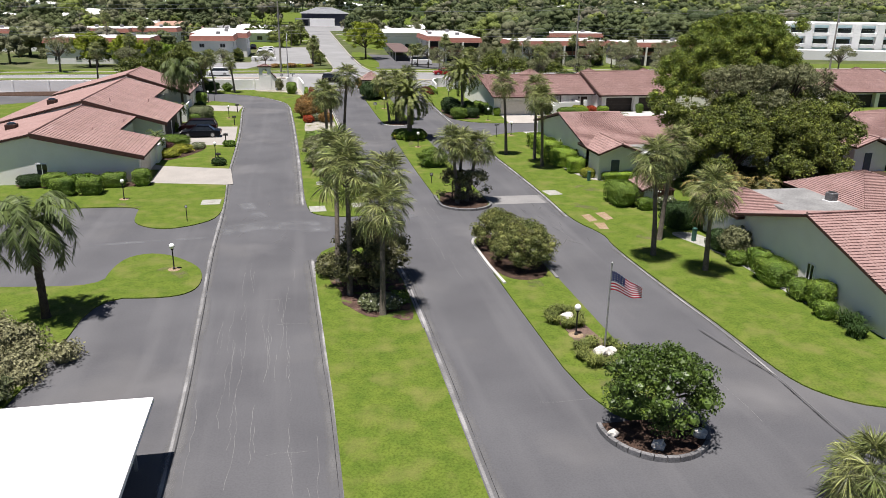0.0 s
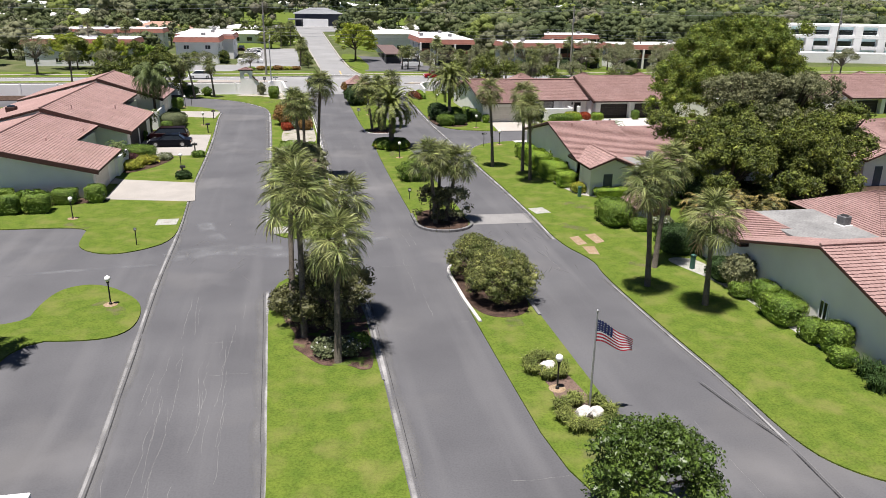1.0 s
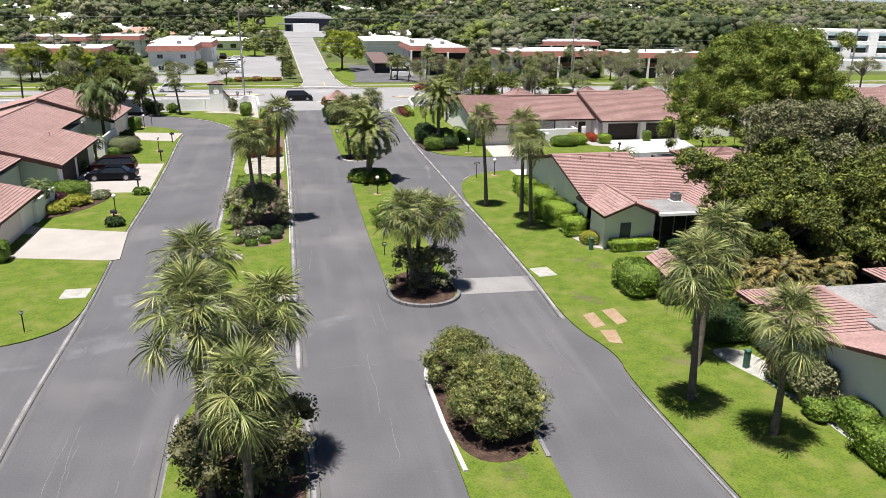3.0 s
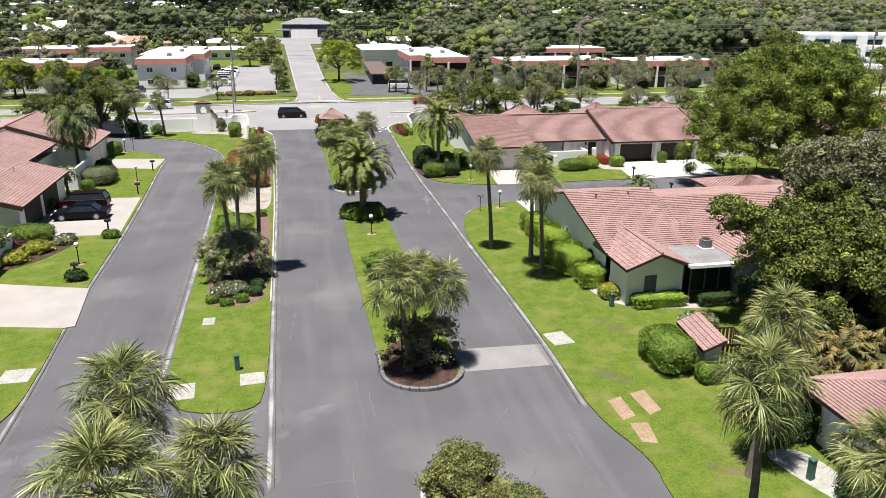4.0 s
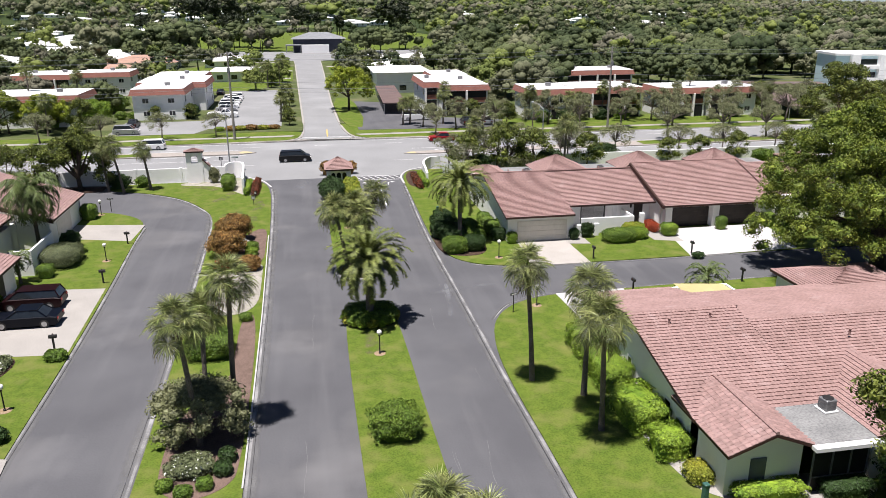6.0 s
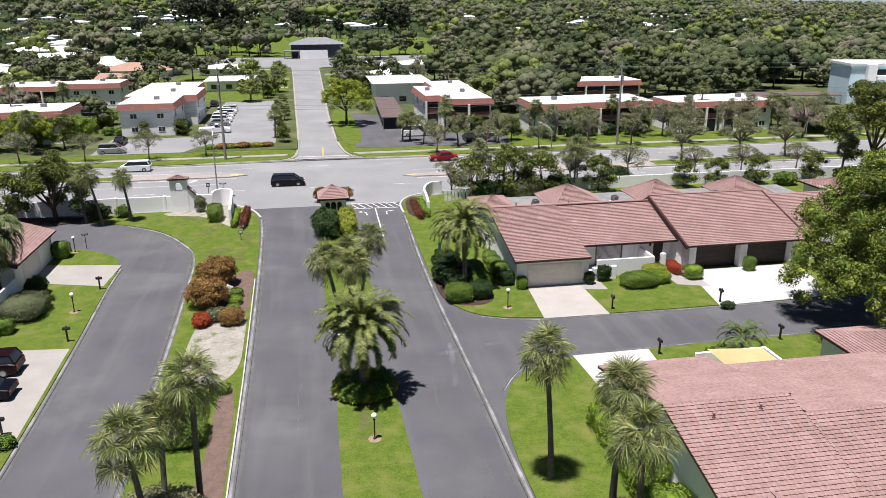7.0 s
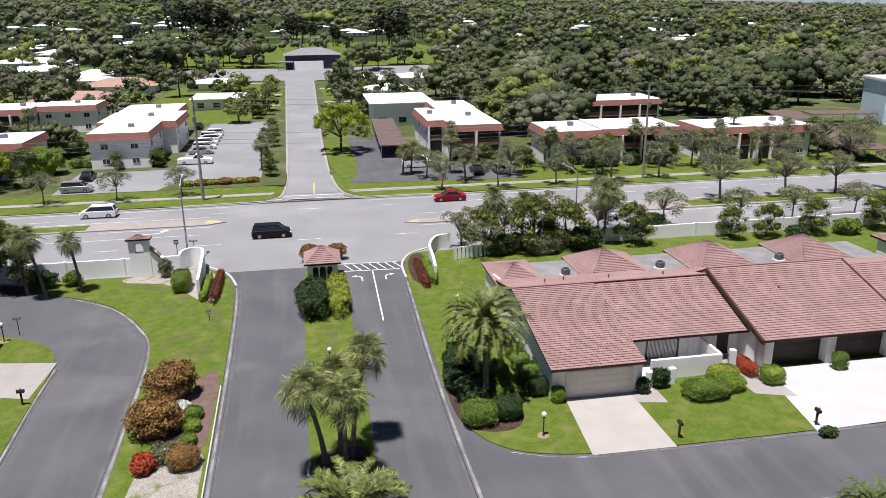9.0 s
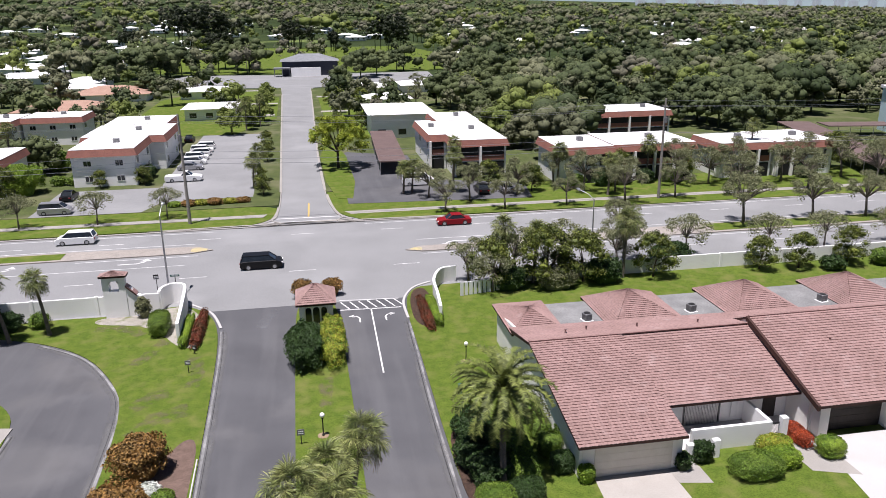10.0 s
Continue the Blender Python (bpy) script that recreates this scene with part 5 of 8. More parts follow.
tree((42.6, 69.6, 0.05), 4.6, 4.4, 1.2, 8.4, "large dark green tree behind the lawn", "oak", 150, (0.85, 1.35), 310, 0.1, 0.4, 6, 9)
tree((39.4, 71.0, 0.05), 4.6, 4.2, 2.0, 8.2, "tall dense dark green tree among others", "oak", 150, (0.8, 1.25), 310, 0.1, 0.35, 48, 9)
tree((36.4, 61.6, 0.05), 4.2, 3.6, 0.6, 5.6, "low dense dark green tree", "oak", 120, (0.75, 1.15), 310, 0.1, 0.3, 10, 8)
tree((79.5, 142.5, 0.0), 7.4, 6.2, 3.2, 14.2, "large dense dark green tree inside the wall", "oak", 220, (1.0, 1.6), 220, 0.13, 0.3, 52, 10)
tree((62.0, 113.0, 0.0), 7.5, 6.0, 4.0, 13.6, "large dark green spreading tree", "oak", 160, (1.1, 1.7), 170, 0.16, 0.45, 11, 8)
tree((-27.4, 146.2, 0.05), 4.8, 3.6, 0.2, 8.2, "large dense dark green tree inside the wall", "oak", 230, (0.8, 1.3), 240, 0.12, 0.3, 50, 9)
tree((7.0, 29.4, 0.15), 2.2, 2.15, 0.8, 3.4, "small round tree with dense glossy leaves in a kerbed bed", "glossy", 96, (0.4, 0.64), 460, 0.07, 0.12, 12, 7)
tree((6.3, 53.7, 0.1), 1.6, 1.8, 0.4, 2.6, "clipped speckled olive-green tree on a mulch bed", "speckle", 80, (0.34, 0.52), 900, 0.05, 0.08, 13, 8)
tree((7.1, 50.0, 0.1), 2.1, 2.5, 0.4, 2.8, "clipped speckled olive-green tree on a mulch bed", "speckle", 120, (0.36, 0.56), 900, 0.05, 0.1, 18, 8)
tree((5.7, 66.6, 0.1), 1.6, 1.6, 0.3, 2.8, "dark bronze-green shrub tree under palms", "bronze", 30, (0.35, 0.58), 260, 0.085, 0.06, 14, 6)
tree((7.5, 66.5, 0.1), 1.5, 1.6, 0.3, 2.7, "olive-green shrub tree under palms", "olive", 26, (0.35, 0.58), 260, 0.085, 0.06, 15, 6)
tree((-3.4, 48.2, 0.1), 2.5, 3.1, 0.2, 3.7, "bronze-green spreading shrub under palms", "bronze", 130, (0.36, 0.64), 340, 0.08, 0.07, 16, 8, 0.6)
tree((-4.4, 82.6, 0.1), 2.7, 2.4, 0.2, 3.3, "olive-green spreading shrub under palms", "olive", 130, (0.36, 0.64), 340, 0.075, 0.07, 17, 8, 0.62)

# clipped hedges and shrubs
SHRUBS = (
    # x, y, rx, ry, height, leaf, squareness, name, label
    (6.35, 80.9, 1.45, 1.42, 1.75, "hedge", 0.88, "shrub", "round clipped bright green bush on the island"),
    (20.2, 63.9, 1.15, 1.75, 1.95, "hedge", 0.7, "shrub", "large square-clipped bright green bush"),
    (21.5, 61.7, 0.62, 0.6, 1.05, "hedge", 0.75, "shrub", "clipped green bush in front of the shed"),
    (23.2, 61.2, 0.85, 0.75, 1.2, "sage", 0.95, "shrub", "pale flowering shrub beside the shed"),
    (30.8, 70.6, 1.8, 1.6, 2.2, "dark_hedge", 0.95, "shrub", "dense dark shrub under trees"),
    (30.6, 67.6, 1.8, 1.6, 2.0, "dark_hedge", 0.95, "shrub", "dense dark shrub under trees"),
    (33.0, 63.4, 1.8, 1.6, 2.0, "dark_hedge", 0.95, "shrub", "dense dark shrub under trees"),
    (33.4, 68.4, 2.2, 1.8, 2.0, "dark_hedge", 0.95, "shrub", "dense dark shrub under trees"),
    (36.2, 66.0, 2.2, 2.0, 2.2, "dark_hedge", 0.95, "shrub", "dense dark shrub under trees"),
    (33.4, 74.6, 1.6, 1.6, 1.8, "dark_hedge", 0.95, "shrub", "dense dark shrub under trees"),
    (22.2, 56.6, 1.6, 1.5, 1.9, "dark_hedge", 0.8, "shrub", "large dark green bush beside the path"),
    (20.4, 89.2, 0.9, 1.5, 1.65, "lime_hedge", 0.55, "hedge", "clipped lime-green hedge along the house"),
    (20.4, 84.9, 1.1, 2.0, 1.75, "lime_hedge", 0.5, "hedge", "clipped lime-green hedge along the house"),
    (20.3, 80.0, 1.2, 2.1, 1.75, "lime_hedge", 0.5, "hedge", "clipped lime-green hedge along the house"),
    (20.6, 76.4, 1.0, 1.1, 1.5, "lime_hedge", 0.55, "hedge", "clipped green hedge along the house"),
    (21.1, 73.9, 0.8, 0.8, 0.9, "yellow", 0.8, "shrub", "yellow-green croton bush at the house corner"),
    (23.6, 71.9, 1.8, 0.65, 0.9, "lime_hedge", 0.55, "hedge", "clipped pale green hedge under a window"),
    (27.5, 71.5, 1.3, 0.65, 0.9, "dark_hedge", 0.6, "hedge", "clipped dark hedge before the porch"),
    (24.7, 68.6, 1.1, 0.9, 0.7, "olive", 0.9, "shrub", "pale flowering shrub beside the lawn"),
    (22.7, 46.6, 0.7, 0.9, 1.4, "hedge", 0.65, "shrub", "clipped green bush at the house wall"),
    (22.2, 44.3, 0.95, 1.35, 1.5, "hedge", 0.65, "hedge", "clipped green hedge at the house wall"),
    (22.3, 41.6, 0.7, 0.75, 1.2, "hedge", 0.7, "shrub", "clipped green ball at the house wall"),
    (22.5, 40.2, 0.7, 0.75, 1.6, "hedge", 0.7, "shrub", "clipped green ball at the house wall"),
    (21.9, 38.8, 0.6, 0.6, 1.0, "hedge", 0.75, "shrub", "small clipped green ball beside the house"),
    (22.4, 50.8, 1.0, 1.2, 1.4, "dark_hedge", 0.8, "shrub", "dark green bush beside the house"),
    (22.4, 49.2, 0.9, 1.1, 2.1, "olive", 0.95, "shrub", "tall loose olive-green shrub at a wall"),
    (21.9, 47.9, 0.7, 0.7, 0.9, "hedge", 0.8, "shrub", "green bush beside the house"),
    (22.0, 118.4, 0.6, 0.9, 1.5, "hedge", 0.8, "shrub", "green bush at the house corner"),
    (20.6, 117.4, 0.8, 0.8, 1.5, "hedge", 0.75, "shrub", "clipped green bush at the house corner"),
    (20.6, 119.6, 0.75, 0.8, 1.3, "hedge", 0.75, "shrub", "clipped green bush along the house wall"),
    (20.7, 121.6, 0.7, 0.8, 1.2, "hedge", 0.75, "shrub", "clipped green bush along the house wall"),
    (20.8, 115.3, 0.75, 0.75, 1.3, "dark_hedge", 0.8, "shrub", "dark clipped bush at the garage"),
    (21.9, 113.9, 0.5, 0.5, 1.2, "lime_hedge", 0.8, "shrub", "small clipped ball beside the driveway"),
    (28.4, 113.9, 0.5, 0.4, 1.2, "dark_hedge", 0.9, "shrub", "small dark shrub beside the garage"),
    (30.0, 114.5, 0.7, 0.5, 1.5, "dark_hedge", 0.9, "shrub", "dark shrub against the court wall"),
    (32.7, 112.6, 1.7, 1.2, 1.3, "hedge", 0.85, "shrub", "wide green bush on the front lawn"),
    (34.8, 113.2, 1.2, 0.9, 1.2, "lime_hedge", 0.85, "shrub", "yellow-green bush on the front lawn"),
    (35.0, 114.4, 1.2, 0.7, 1.35, "yellow", 0.8, "shrub", "bright yellow bush behind a green one"),
    (37.6, 115.6, 0.55, 1.3, 1.0, "red", 0.8, "shrub", "bright red-orange ixora hedge by the court"),
    (38.6, 113.6, 0.85, 0.8, 1.3, "lime_hedge", 0.75, "shrub", "clipped bright ball beside the driveway"),
    (45.0, 114.6, 0.6, 0.5, 1.4, "hedge", 0.75, "shrub", "clipped bush between the garage doors"),
    (50.6, 114.8, 0.7, 0.6, 1.5, "hedge", 0.75, "shrub", "clipped bush beside the garage"),
    (15.7, 112.2, 1.2, 1.1, 1.5, "hedge", 0.8, "shrub", "rounded green bush on the corner"),
    (17.7, 112.6, 1.1, 1.0, 1.5, "dark_hedge", 0.85, "shrub", "rounded dark green bush on the corner"),
    (16.2, 115.2, 1.4, 1.8, 1.9, "dark_hedge", 0.9, "shrub", "dense dark shrub in corner planting"),
    (17.9, 117.2, 1.3, 1.6, 1.7, "hedge", 0.9, "shrub", "loose bright green garden shrub"),
    (16.0, 119.8, 1.3, 2.2, 1.9, "dark_hedge", 0.9, "shrub", "dense dark shrub along the lane"),
    (17.8, 114.6, 1.3, 1.2, 1.6, "hedge", 0.9, "shrub", "loose green shrub round the date palm"),
    (15.1, 117.2, 0.9, 1.2, 1.6, "dark_hedge", 0.9, "shrub", "dense dark shrub along the lane"),
    (-5.1, 93.2, 1.6, 1.5, 1.7, "hedge", 0.75, "shrub", "rounded dark green bush on the strip"),
    (-3.1, 98.8, 0.5, 0.5, 0.6, "hedge", 0.8, "shrub", "small clipped green ball in a bed"),
    (-4.5, 79.2, 1.2, 1.0, 0.8, "sage", 0.9, "shrub", "low white-flowering shrub on the strip"),
    (-5.6, 77.8, 0.4, 0.4, 0.55, "hedge", 0.8, "shrub", "small clipped green ball in a bed"),
    (-4.6, 77.2, 0.45, 0.4, 0.5, "hedge", 0.8, "shrub", "small clipped green ball in a bed"),
    (-3.6, 77.6, 0.4, 0.4, 0.6, "hedge", 0.8, "shrub", "small clipped green ball in a bed"),
    (-2.8, 78.7, 0.45, 0.45, 0.7, "dark_hedge", 0.8, "shrub", "small clipped green ball in a bed"),
    (-2.7, 79.9, 0.45, 0.45, 0.7, "dark_hedge", 0.8, "shrub", "small clipped green ball in a bed"),
    (-5.7, 120.0, 1.7, 1.5, 2.6, "rust", 1.0, "shrub", "loose rust-brown shrub on the strip"),
    (-6.0, 114.9, 1.7, 1.45, 2.5, "rust", 1.0, "shrub", "loose rust-brown shrub on the strip"),
    (-6.0, 110.6, 0.7, 0.9, 1.0, "red", 0.9, "shrub", "bright red-orange ixora shrub in a bed"),
    (-4.9, 111.6, 0.9, 0.8, 1.0, "sage", 0.95, "shrub", "pale pinkish flowering shrub on the strip"),
    (-3.6, 110.6, 1.0, 0.95, 1.3, "rust", 0.85, "shrub", "rounded orange-brown shrub on the strip"),
    (-3.7, 113.2, 0.55, 0.5, 0.7, "hedge", 0.8, "shrub", "small clipped green ball in a bed"),
    (-3.7, 114.9, 0.6, 0.55, 0.75, "lime_hedge", 0.8, "shrub", "small clipped green ball in a bed"),
    (-3.8, 116.6, 0.65, 0.6, 0.8, "hedge", 0.8, "shrub", "small clipped green ball in a bed"),
    (-4.8, 117.5, 0.7, 0.7, 0.8, "white_flower", 0.95, "shrub", "low white-flowering shrub on the strip"),
    (4.75, 135.2, 1.5, 3.4, 2.5, "dark_hedge", 0.92, "hedge", "dark green hedge before the guard house"),
    (7.05, 136.6, 1.15, 4.2, 1.9, "yellow", 0.92, "hedge", "bright yellow-leaved hedge before the guard house"),
    (4.5, 149.6, 1.0, 0.8, 1.9, "rust", 0.95, "shrub", "reddish bougainvillea behind the guard house"),
    (7.6, 149.8, 1.0, 0.7, 1.8, "rust", 0.95, "shrub", "reddish bougainvillea behind the guard house"),
    (-8.4, 143.2, 0.9, 1.6, 1.9, "hedge", 0.75, "shrub", "tall clipped green bush by the entrance wall"),
    (-5.9, 142.2, 0.4, 3.2, 0.9, "lime_hedge", 0.6, "hedge", "clipped green hedge along the sign wall"),
    (-4.85, 142.6, 0.5, 4.2, 0.85, "croton", 0.92, "hedge", "dark red hedge along the sign wall"),
    (16.2, 142.3, 0.5, 4.0, 0.85, "croton", 0.92, "hedge", "dark red hedge along the entrance sign"),
    (17.1, 142.6, 0.45, 3.4, 1.0, "lime_hedge", 0.7, "hedge", "yellow-green hedge along the entrance sign"),
    (-10.6, 147.3, 0.7, 0.6, 2.0, "olive", 1.0, "shrub", "thin olive-green shrub against the wall"),
    (-19.8, 146.6, 0.9, 0.8, 1.4, "hedge", 0.95, "shrub", "green shrub against the wall"),
    (-22.6, 146.4, 1.4, 0.9, 1.8, "dark_hedge", 0.9, "shrub", "dark shrub against the wall"),
    (-24.2, 75.9, 1.05, 0.8, 1.3, "hedge", 0.65, "hedge", "clipped green hedge before the gable wall"),
    (-21.8, 76.2, 0.8, 0.8, 1.5, "hedge", 0.7, "shrub", "clipped green ball at the house corner"),
    (-26.9, 76.0, 1.05, 0.8, 1.2, "hedge", 0.65, "hedge", "clipped green hedge before the gable wall"),
    (-29.4, 76.4, 1.05, 0.9, 1.3, "hedge", 0.7, "hedge", "clipped green hedge before the gable wall"),
    (-25.6, 73.4, 1.0, 0.9, 1.6, "hedge", 0.6, "shrub", "square-clipped green bush before the house"),
    (-27.8, 73.3, 1.0, 0.9, 1.6, "hedge", 0.6, "shrub", "square-clipped green bush before the house"),
    (-31.6, 76.8, 1.1, 0.9, 1.1, "dark_hedge", 0.8, "shrub", "dark green bush before the gable wall"),
    (-21.6, 94.0, 1.8, 1.4, 1.5, "hedge", 0.85, "shrub", "bushy green shrub beside the driveway"),
    (-21.8, 91.4, 0.8, 0.7, 1.1, "purple", 0.95, "shrub", "dark purple ti plant by a wall"),
    (-20.4, 91.2, 1.2, 1.0, 0.9, "yellow", 0.95, "shrub", "yellow-green croton by the wall"),
    (-21.6, 88.9, 1.3, 1.1, 0.9, "yellow", 0.95, "shrub", "yellow-green croton by the wall"),
    (-18.9, 93.6, 0.8, 1.2, 0.6, "sage", 0.95, "shrub", "low pale flowering border plants"),
    (-15.4, 94.3, 0.7, 0.6, 0.7, "hedge", 0.9, "shrub", "low green shrub round a mailbox"),
    (-15.6, 84.0, 0.7, 0.6, 0.8, "dark_hedge", 0.9, "shrub", "low green shrub round a mailbox"),
    (-21.3, 111.9, 0.7, 0.7, 1.2, "hedge", 0.75, "shrub", "clipped green ball at the house"),
    (-21.0, 115.6, 1.7, 2.2, 1.7, "sage", 0.75, "shrub", "rounded grey-green clipped bush by a driveway"),
    (-21.6, 120.4, 0.9, 1.1, 1.6, "dark_hedge", 0.9, "shrub", "dark green shrub beside a wall"),
    (-22.6, 131.4, 0.9, 0.9, 1.7, "hedge", 0.75, "shrub", "clipped green bush at the corner"),
    (-22.9, 104.9, 0.5, 0.5, 1.1, "lime_hedge", 0.9, "shrub", "small shrub between garage doors"),
    (-3.0, 44.0, 1.2, 0.9, 0.8, "sage", 0.95, "shrub", "low white-flowering shrub under palms"),
    (-1.9, 44.6, 0.6, 0.6, 0.7, "hedge", 0.9, "shrub", "small green shrub under palms"),
    (-5.5, 50.2, 1.0, 1.4, 1.1, "bronze", 1.0, "shrub", "loose bronze-green shrub under palms"),
    (-21.8, 41.0, 1.6, 1.4, 1.3, "thicket", 1.0, "shrub", "wild pale olive thicket beside the parking court"),
    (-23.6, 38.6, 1.8, 1.6, 1.7, "thicket", 1.0, "shrub", "wild pale olive thicket beside the parking court"),
    (-20.6, 38.4, 1.2, 1.5, 1.1, "thicket", 1.0, "shrub", "wild pale olive thicket beside the parking court"),
    (-24.0, 43.0, 1.4, 1.2, 1.5, "thicket", 1.0, "shrub", "wild pale olive thicket beside the parking court"),
    (-21.6, 36.0, 1.4, 1.5, 1.2, "sage", 1.0, "shrub", "wild pale grey thicket beside the parking court"),
    (-19.0, 40.0, 0.7, 0.8, 0.8, "thicket", 1.0, "shrub", "wild pale olive thicket beside the parking court"),
    (38.0, 106.2, 0.6, 0.4, 0.6, "dark_hedge", 0.95, "shrub", "low dark shrub round a mailbox"),
    (32.5, 97.0, 1.3, 0.9, 1.1, "hedge", 0.95, "shrub", "green shrub by the courtyard"),
    (29.5, 96.6, 0.5, 0.4, 0.7, "hedge", 0.95, "shrub", "small green shrub on the lawn"),
)
for k, (x, y, rx, ry, h, mat, sq, nm, lab) in enumerate(SHRUBS):
    big = rx * ry > 2.2
    bush((x, y, 0.0), rx, ry, h, mat, lab, nm, (0.06 if sq < 0.9 else 0.085) if not big else (0.065 if sq < 0.9 else 0.1), (240 if sq < 0.9 else 150) if not big else (190 if sq < 0.9 else 130), 100 + k, sq,
         [("x", 1), ("white_flower", 0.05)] if "flowering" in lab else ([("x", 1), ("yellow", 0.25)] if "croton" in lab else ([("x", 1), ("lime_hedge", 0.35)] if mat == "yellow" else None)),
         open_=0.3 if mat == "thicket" else (0.12 if sq > 0.9 else 0.03), rough=0.7 if mat == "thicket" else (0.3 if sq > 0.85 else 0.12))
# planting under the date palm
bush((6.3, 97.3, 0.08), 1.9, 1.8, 0.95, "hedge", "dense green round planting under the date palm", "shrub", 0.08, 190, 299, 0.8, open_=0.08)
for k in range(16):
    a = k * math.tau / 16
    bush((6.3 + 1.75 * math.cos(a), 97.3 + 1.65 * math.sin(a), 0.08), 0.5, 0.45, 0.6, "lime_hedge" if k % 3 else "yellow", "variegated yellow-green ground cover round the date palm", "shrub", 0.09, 170, 300 + k, 0.95, group="date palm border", open_=0.12)
for k, (x, y, r) in enumerate(((6.3, 41.2, 0.7), (6.9, 41.6, 0.75), (7.5, 41.3, 0.7), (7.7, 40.6, 0.65), (6.2, 40.4, 0.7), (6.8, 39.7, 0.7), (7.4, 39.8, 0.7), (6.5, 36.9, 0.75), (7.2, 37.2, 0.75), (8.1, 37.0, 0.7), (8.4, 36.2, 0.7), (6.3, 36.0, 0.7), (6.6, 35.2, 0.75), (7.3, 34.9, 0.75), (8.1, 35.2, 0.75), (22.4, 37.4, 1.2), (21.9, 36.2, 1.0))):
    tuft((x, y, 0.08), r * 0.85, r * 0.72, "date" if x < 10 else "dark_hedge", "clump of arching strap-leaved grass", 400 + k, 220, group="grass clumps")
for k, (x, y, r) in enumerate(((7.0, 40.5, 0.42), (7.2, 36.1, 0.4), (7.75, 36.0, 0.36), (6.4, 27.9, 0.3), (8.5, 28.4, 0.34), (4.95, 29.0, 0.22))):
    m = Mesh()
    blob(m, (0, 0, 0.2), (r, r * 0.8, r * 0.75), k, 0.5, 0, 2)
    solid("rock", m, M["rock"], "rounded white landscape boulder", "rock", "landscape rocks", at=(x, y, 0.12))


# ---- street furniture ----
def yard_lamp(at, group="post lamps"):
    t = thing("post_lamp", (*at, 0.07), "black post lamp with a white globe on a lawn", "lamp post", group)
    part("post", Mesh().lathe([(0.09, 0), (0.09, 0.12), (0.045, 0.16), (0.04, 1.3), (0.08, 1.34), (0.09, 1.42)], 10), M["black_paint"], t)
    part("globe", Mesh().lathe([(0.06, 1.42), (0.15, 1.5), (0.18, 1.6), (0.15, 1.71), (0.06, 1.78)], 12), M["globe"], t, "white glass globe", smooth=True)
    part("base_ring", Mesh().lathe([(0.42, -0.03), (0.4, 0.015), (0.1, 0.02)], 14), M["sand"], t, "ring of bare sandy soil")
    return t


first = yard_lamp((-15.6, 52.3))
for p in ((6.9, 38.7), (-22.4, 71.0), (-16.3, 87.5), (-17.1, 115.5), (-21.7, 132.9), (6.45, 91.2), (19.6, 97.6), (19.5, 109.7), (5.9, 122.4), (54.2, 108.6), (18.0, 131.8)):
    copy_thing(first, pose(*p, 0.07))


def mailbox(at, turn=0.0):
    t = thing("mailbox", (*at, 0.07), "dark brown mailbox on a timber post at the kerb", "mailbox", "mailboxes", turn)
    part("post", Mesh().soft_box(-0.06, 0.06, -0.06, 0.06, 0, 1.0, 0.01), M["black_paint"], t)
    m = Mesh()
    prof = [(-0.1, 1.0), (0.1, 1.0), (0.1, 1.15), (0.06, 1.23), (-0.06, 1.23), (-0.1, 1.15)]
    m.add([(x, y, z) for y in (-0.28, 0.24) for x, z in prof], [tuple(range(5, -1, -1)), tuple(range(6, 12))] + [(i, (i + 1) % 6, 6 + (i + 1) % 6, 6 + i) for i in range(6)])
    part("box", m, M["black_paint"], t)
    part("flag", Mesh().box(0.1, 0.115, -0.05, 0.05, 1.1, 1.28), M["fascia"], t)
    return t


first = mailbox((-15.9, 95.7), 90)
for x, y, tr in ((-15.9, 109.3, 90), (-16.3, 120.8, 90), (-15.7, 84.2, 90), (28.2, 107.8, 0), (38.0, 107.5, 0), (28.3, 98.9, 180), (38.6, 99.6, 180), (58, 107.9, 0), (49.2, 107.6, 0)):
    copy_thing(first, pose(x, y, 0.07, 0, 0, tr))


def sign_post(at, w, h, z, mat, label, turn=0.0, name="sign"):
    t = thing(name, (*at, 0.07), label, "sign", "", turn)
    part("post", Mesh().tube([(0, 0, 0), (0, 0, z + h)], 0.035, 8), M["black_paint"], t)
    part("panel", Mesh().soft_box(-w / 2, w / 2, -0.05, -0.025, z, z + h, 0.005), M[mat], t)
    m = Mesh()
    for k in range(2):
        m.box(-w * 0.36, w * 0.36, -0.056, -0.05, z + h * (0.25 + 0.32 * k), z + h * (0.38 + 0.32 * k))
    part("lettering", m, M["white_paint"], t)
    return t


sign_post((17.4, 96.6), 0.62, 0.18, 1.45, "black_paint", "black street name sign on a slim post", 15, "street_sign")
sign_post((-20.9, 134.2), 0.62, 0.18, 1.45, "black_paint", "black street name sign on a slim post", 15, "street_sign")
sign_post((-16.2, 63.4), 0.2, 0.2, 1.1, "grey_metal", "small sign on a slim post", 15, "street_sign")
sign_post((4.4, 121.6), 0.5, 0.45, 0.7, "grey_metal", "small grey sign on a lawn", 0)
sign_post((-4.7, 134.2), 0.45, 0.4, 0.7, "grey_metal", "small grey sign on a lawn", 0)
sign_post((-4.7, 137.8), 0.3, 0.4, 0.4, "black_paint", "small dark sign on a lawn", 0)
sign_post((5.0, 73.4), 0.3, 0.3, 0.7, "black_paint", "small dark sign on the island", 0)
sign_post((-2.6, 55.2), 0.3, 0.3, 0.9, "black_paint", "small dark sign at the kerb", 0)

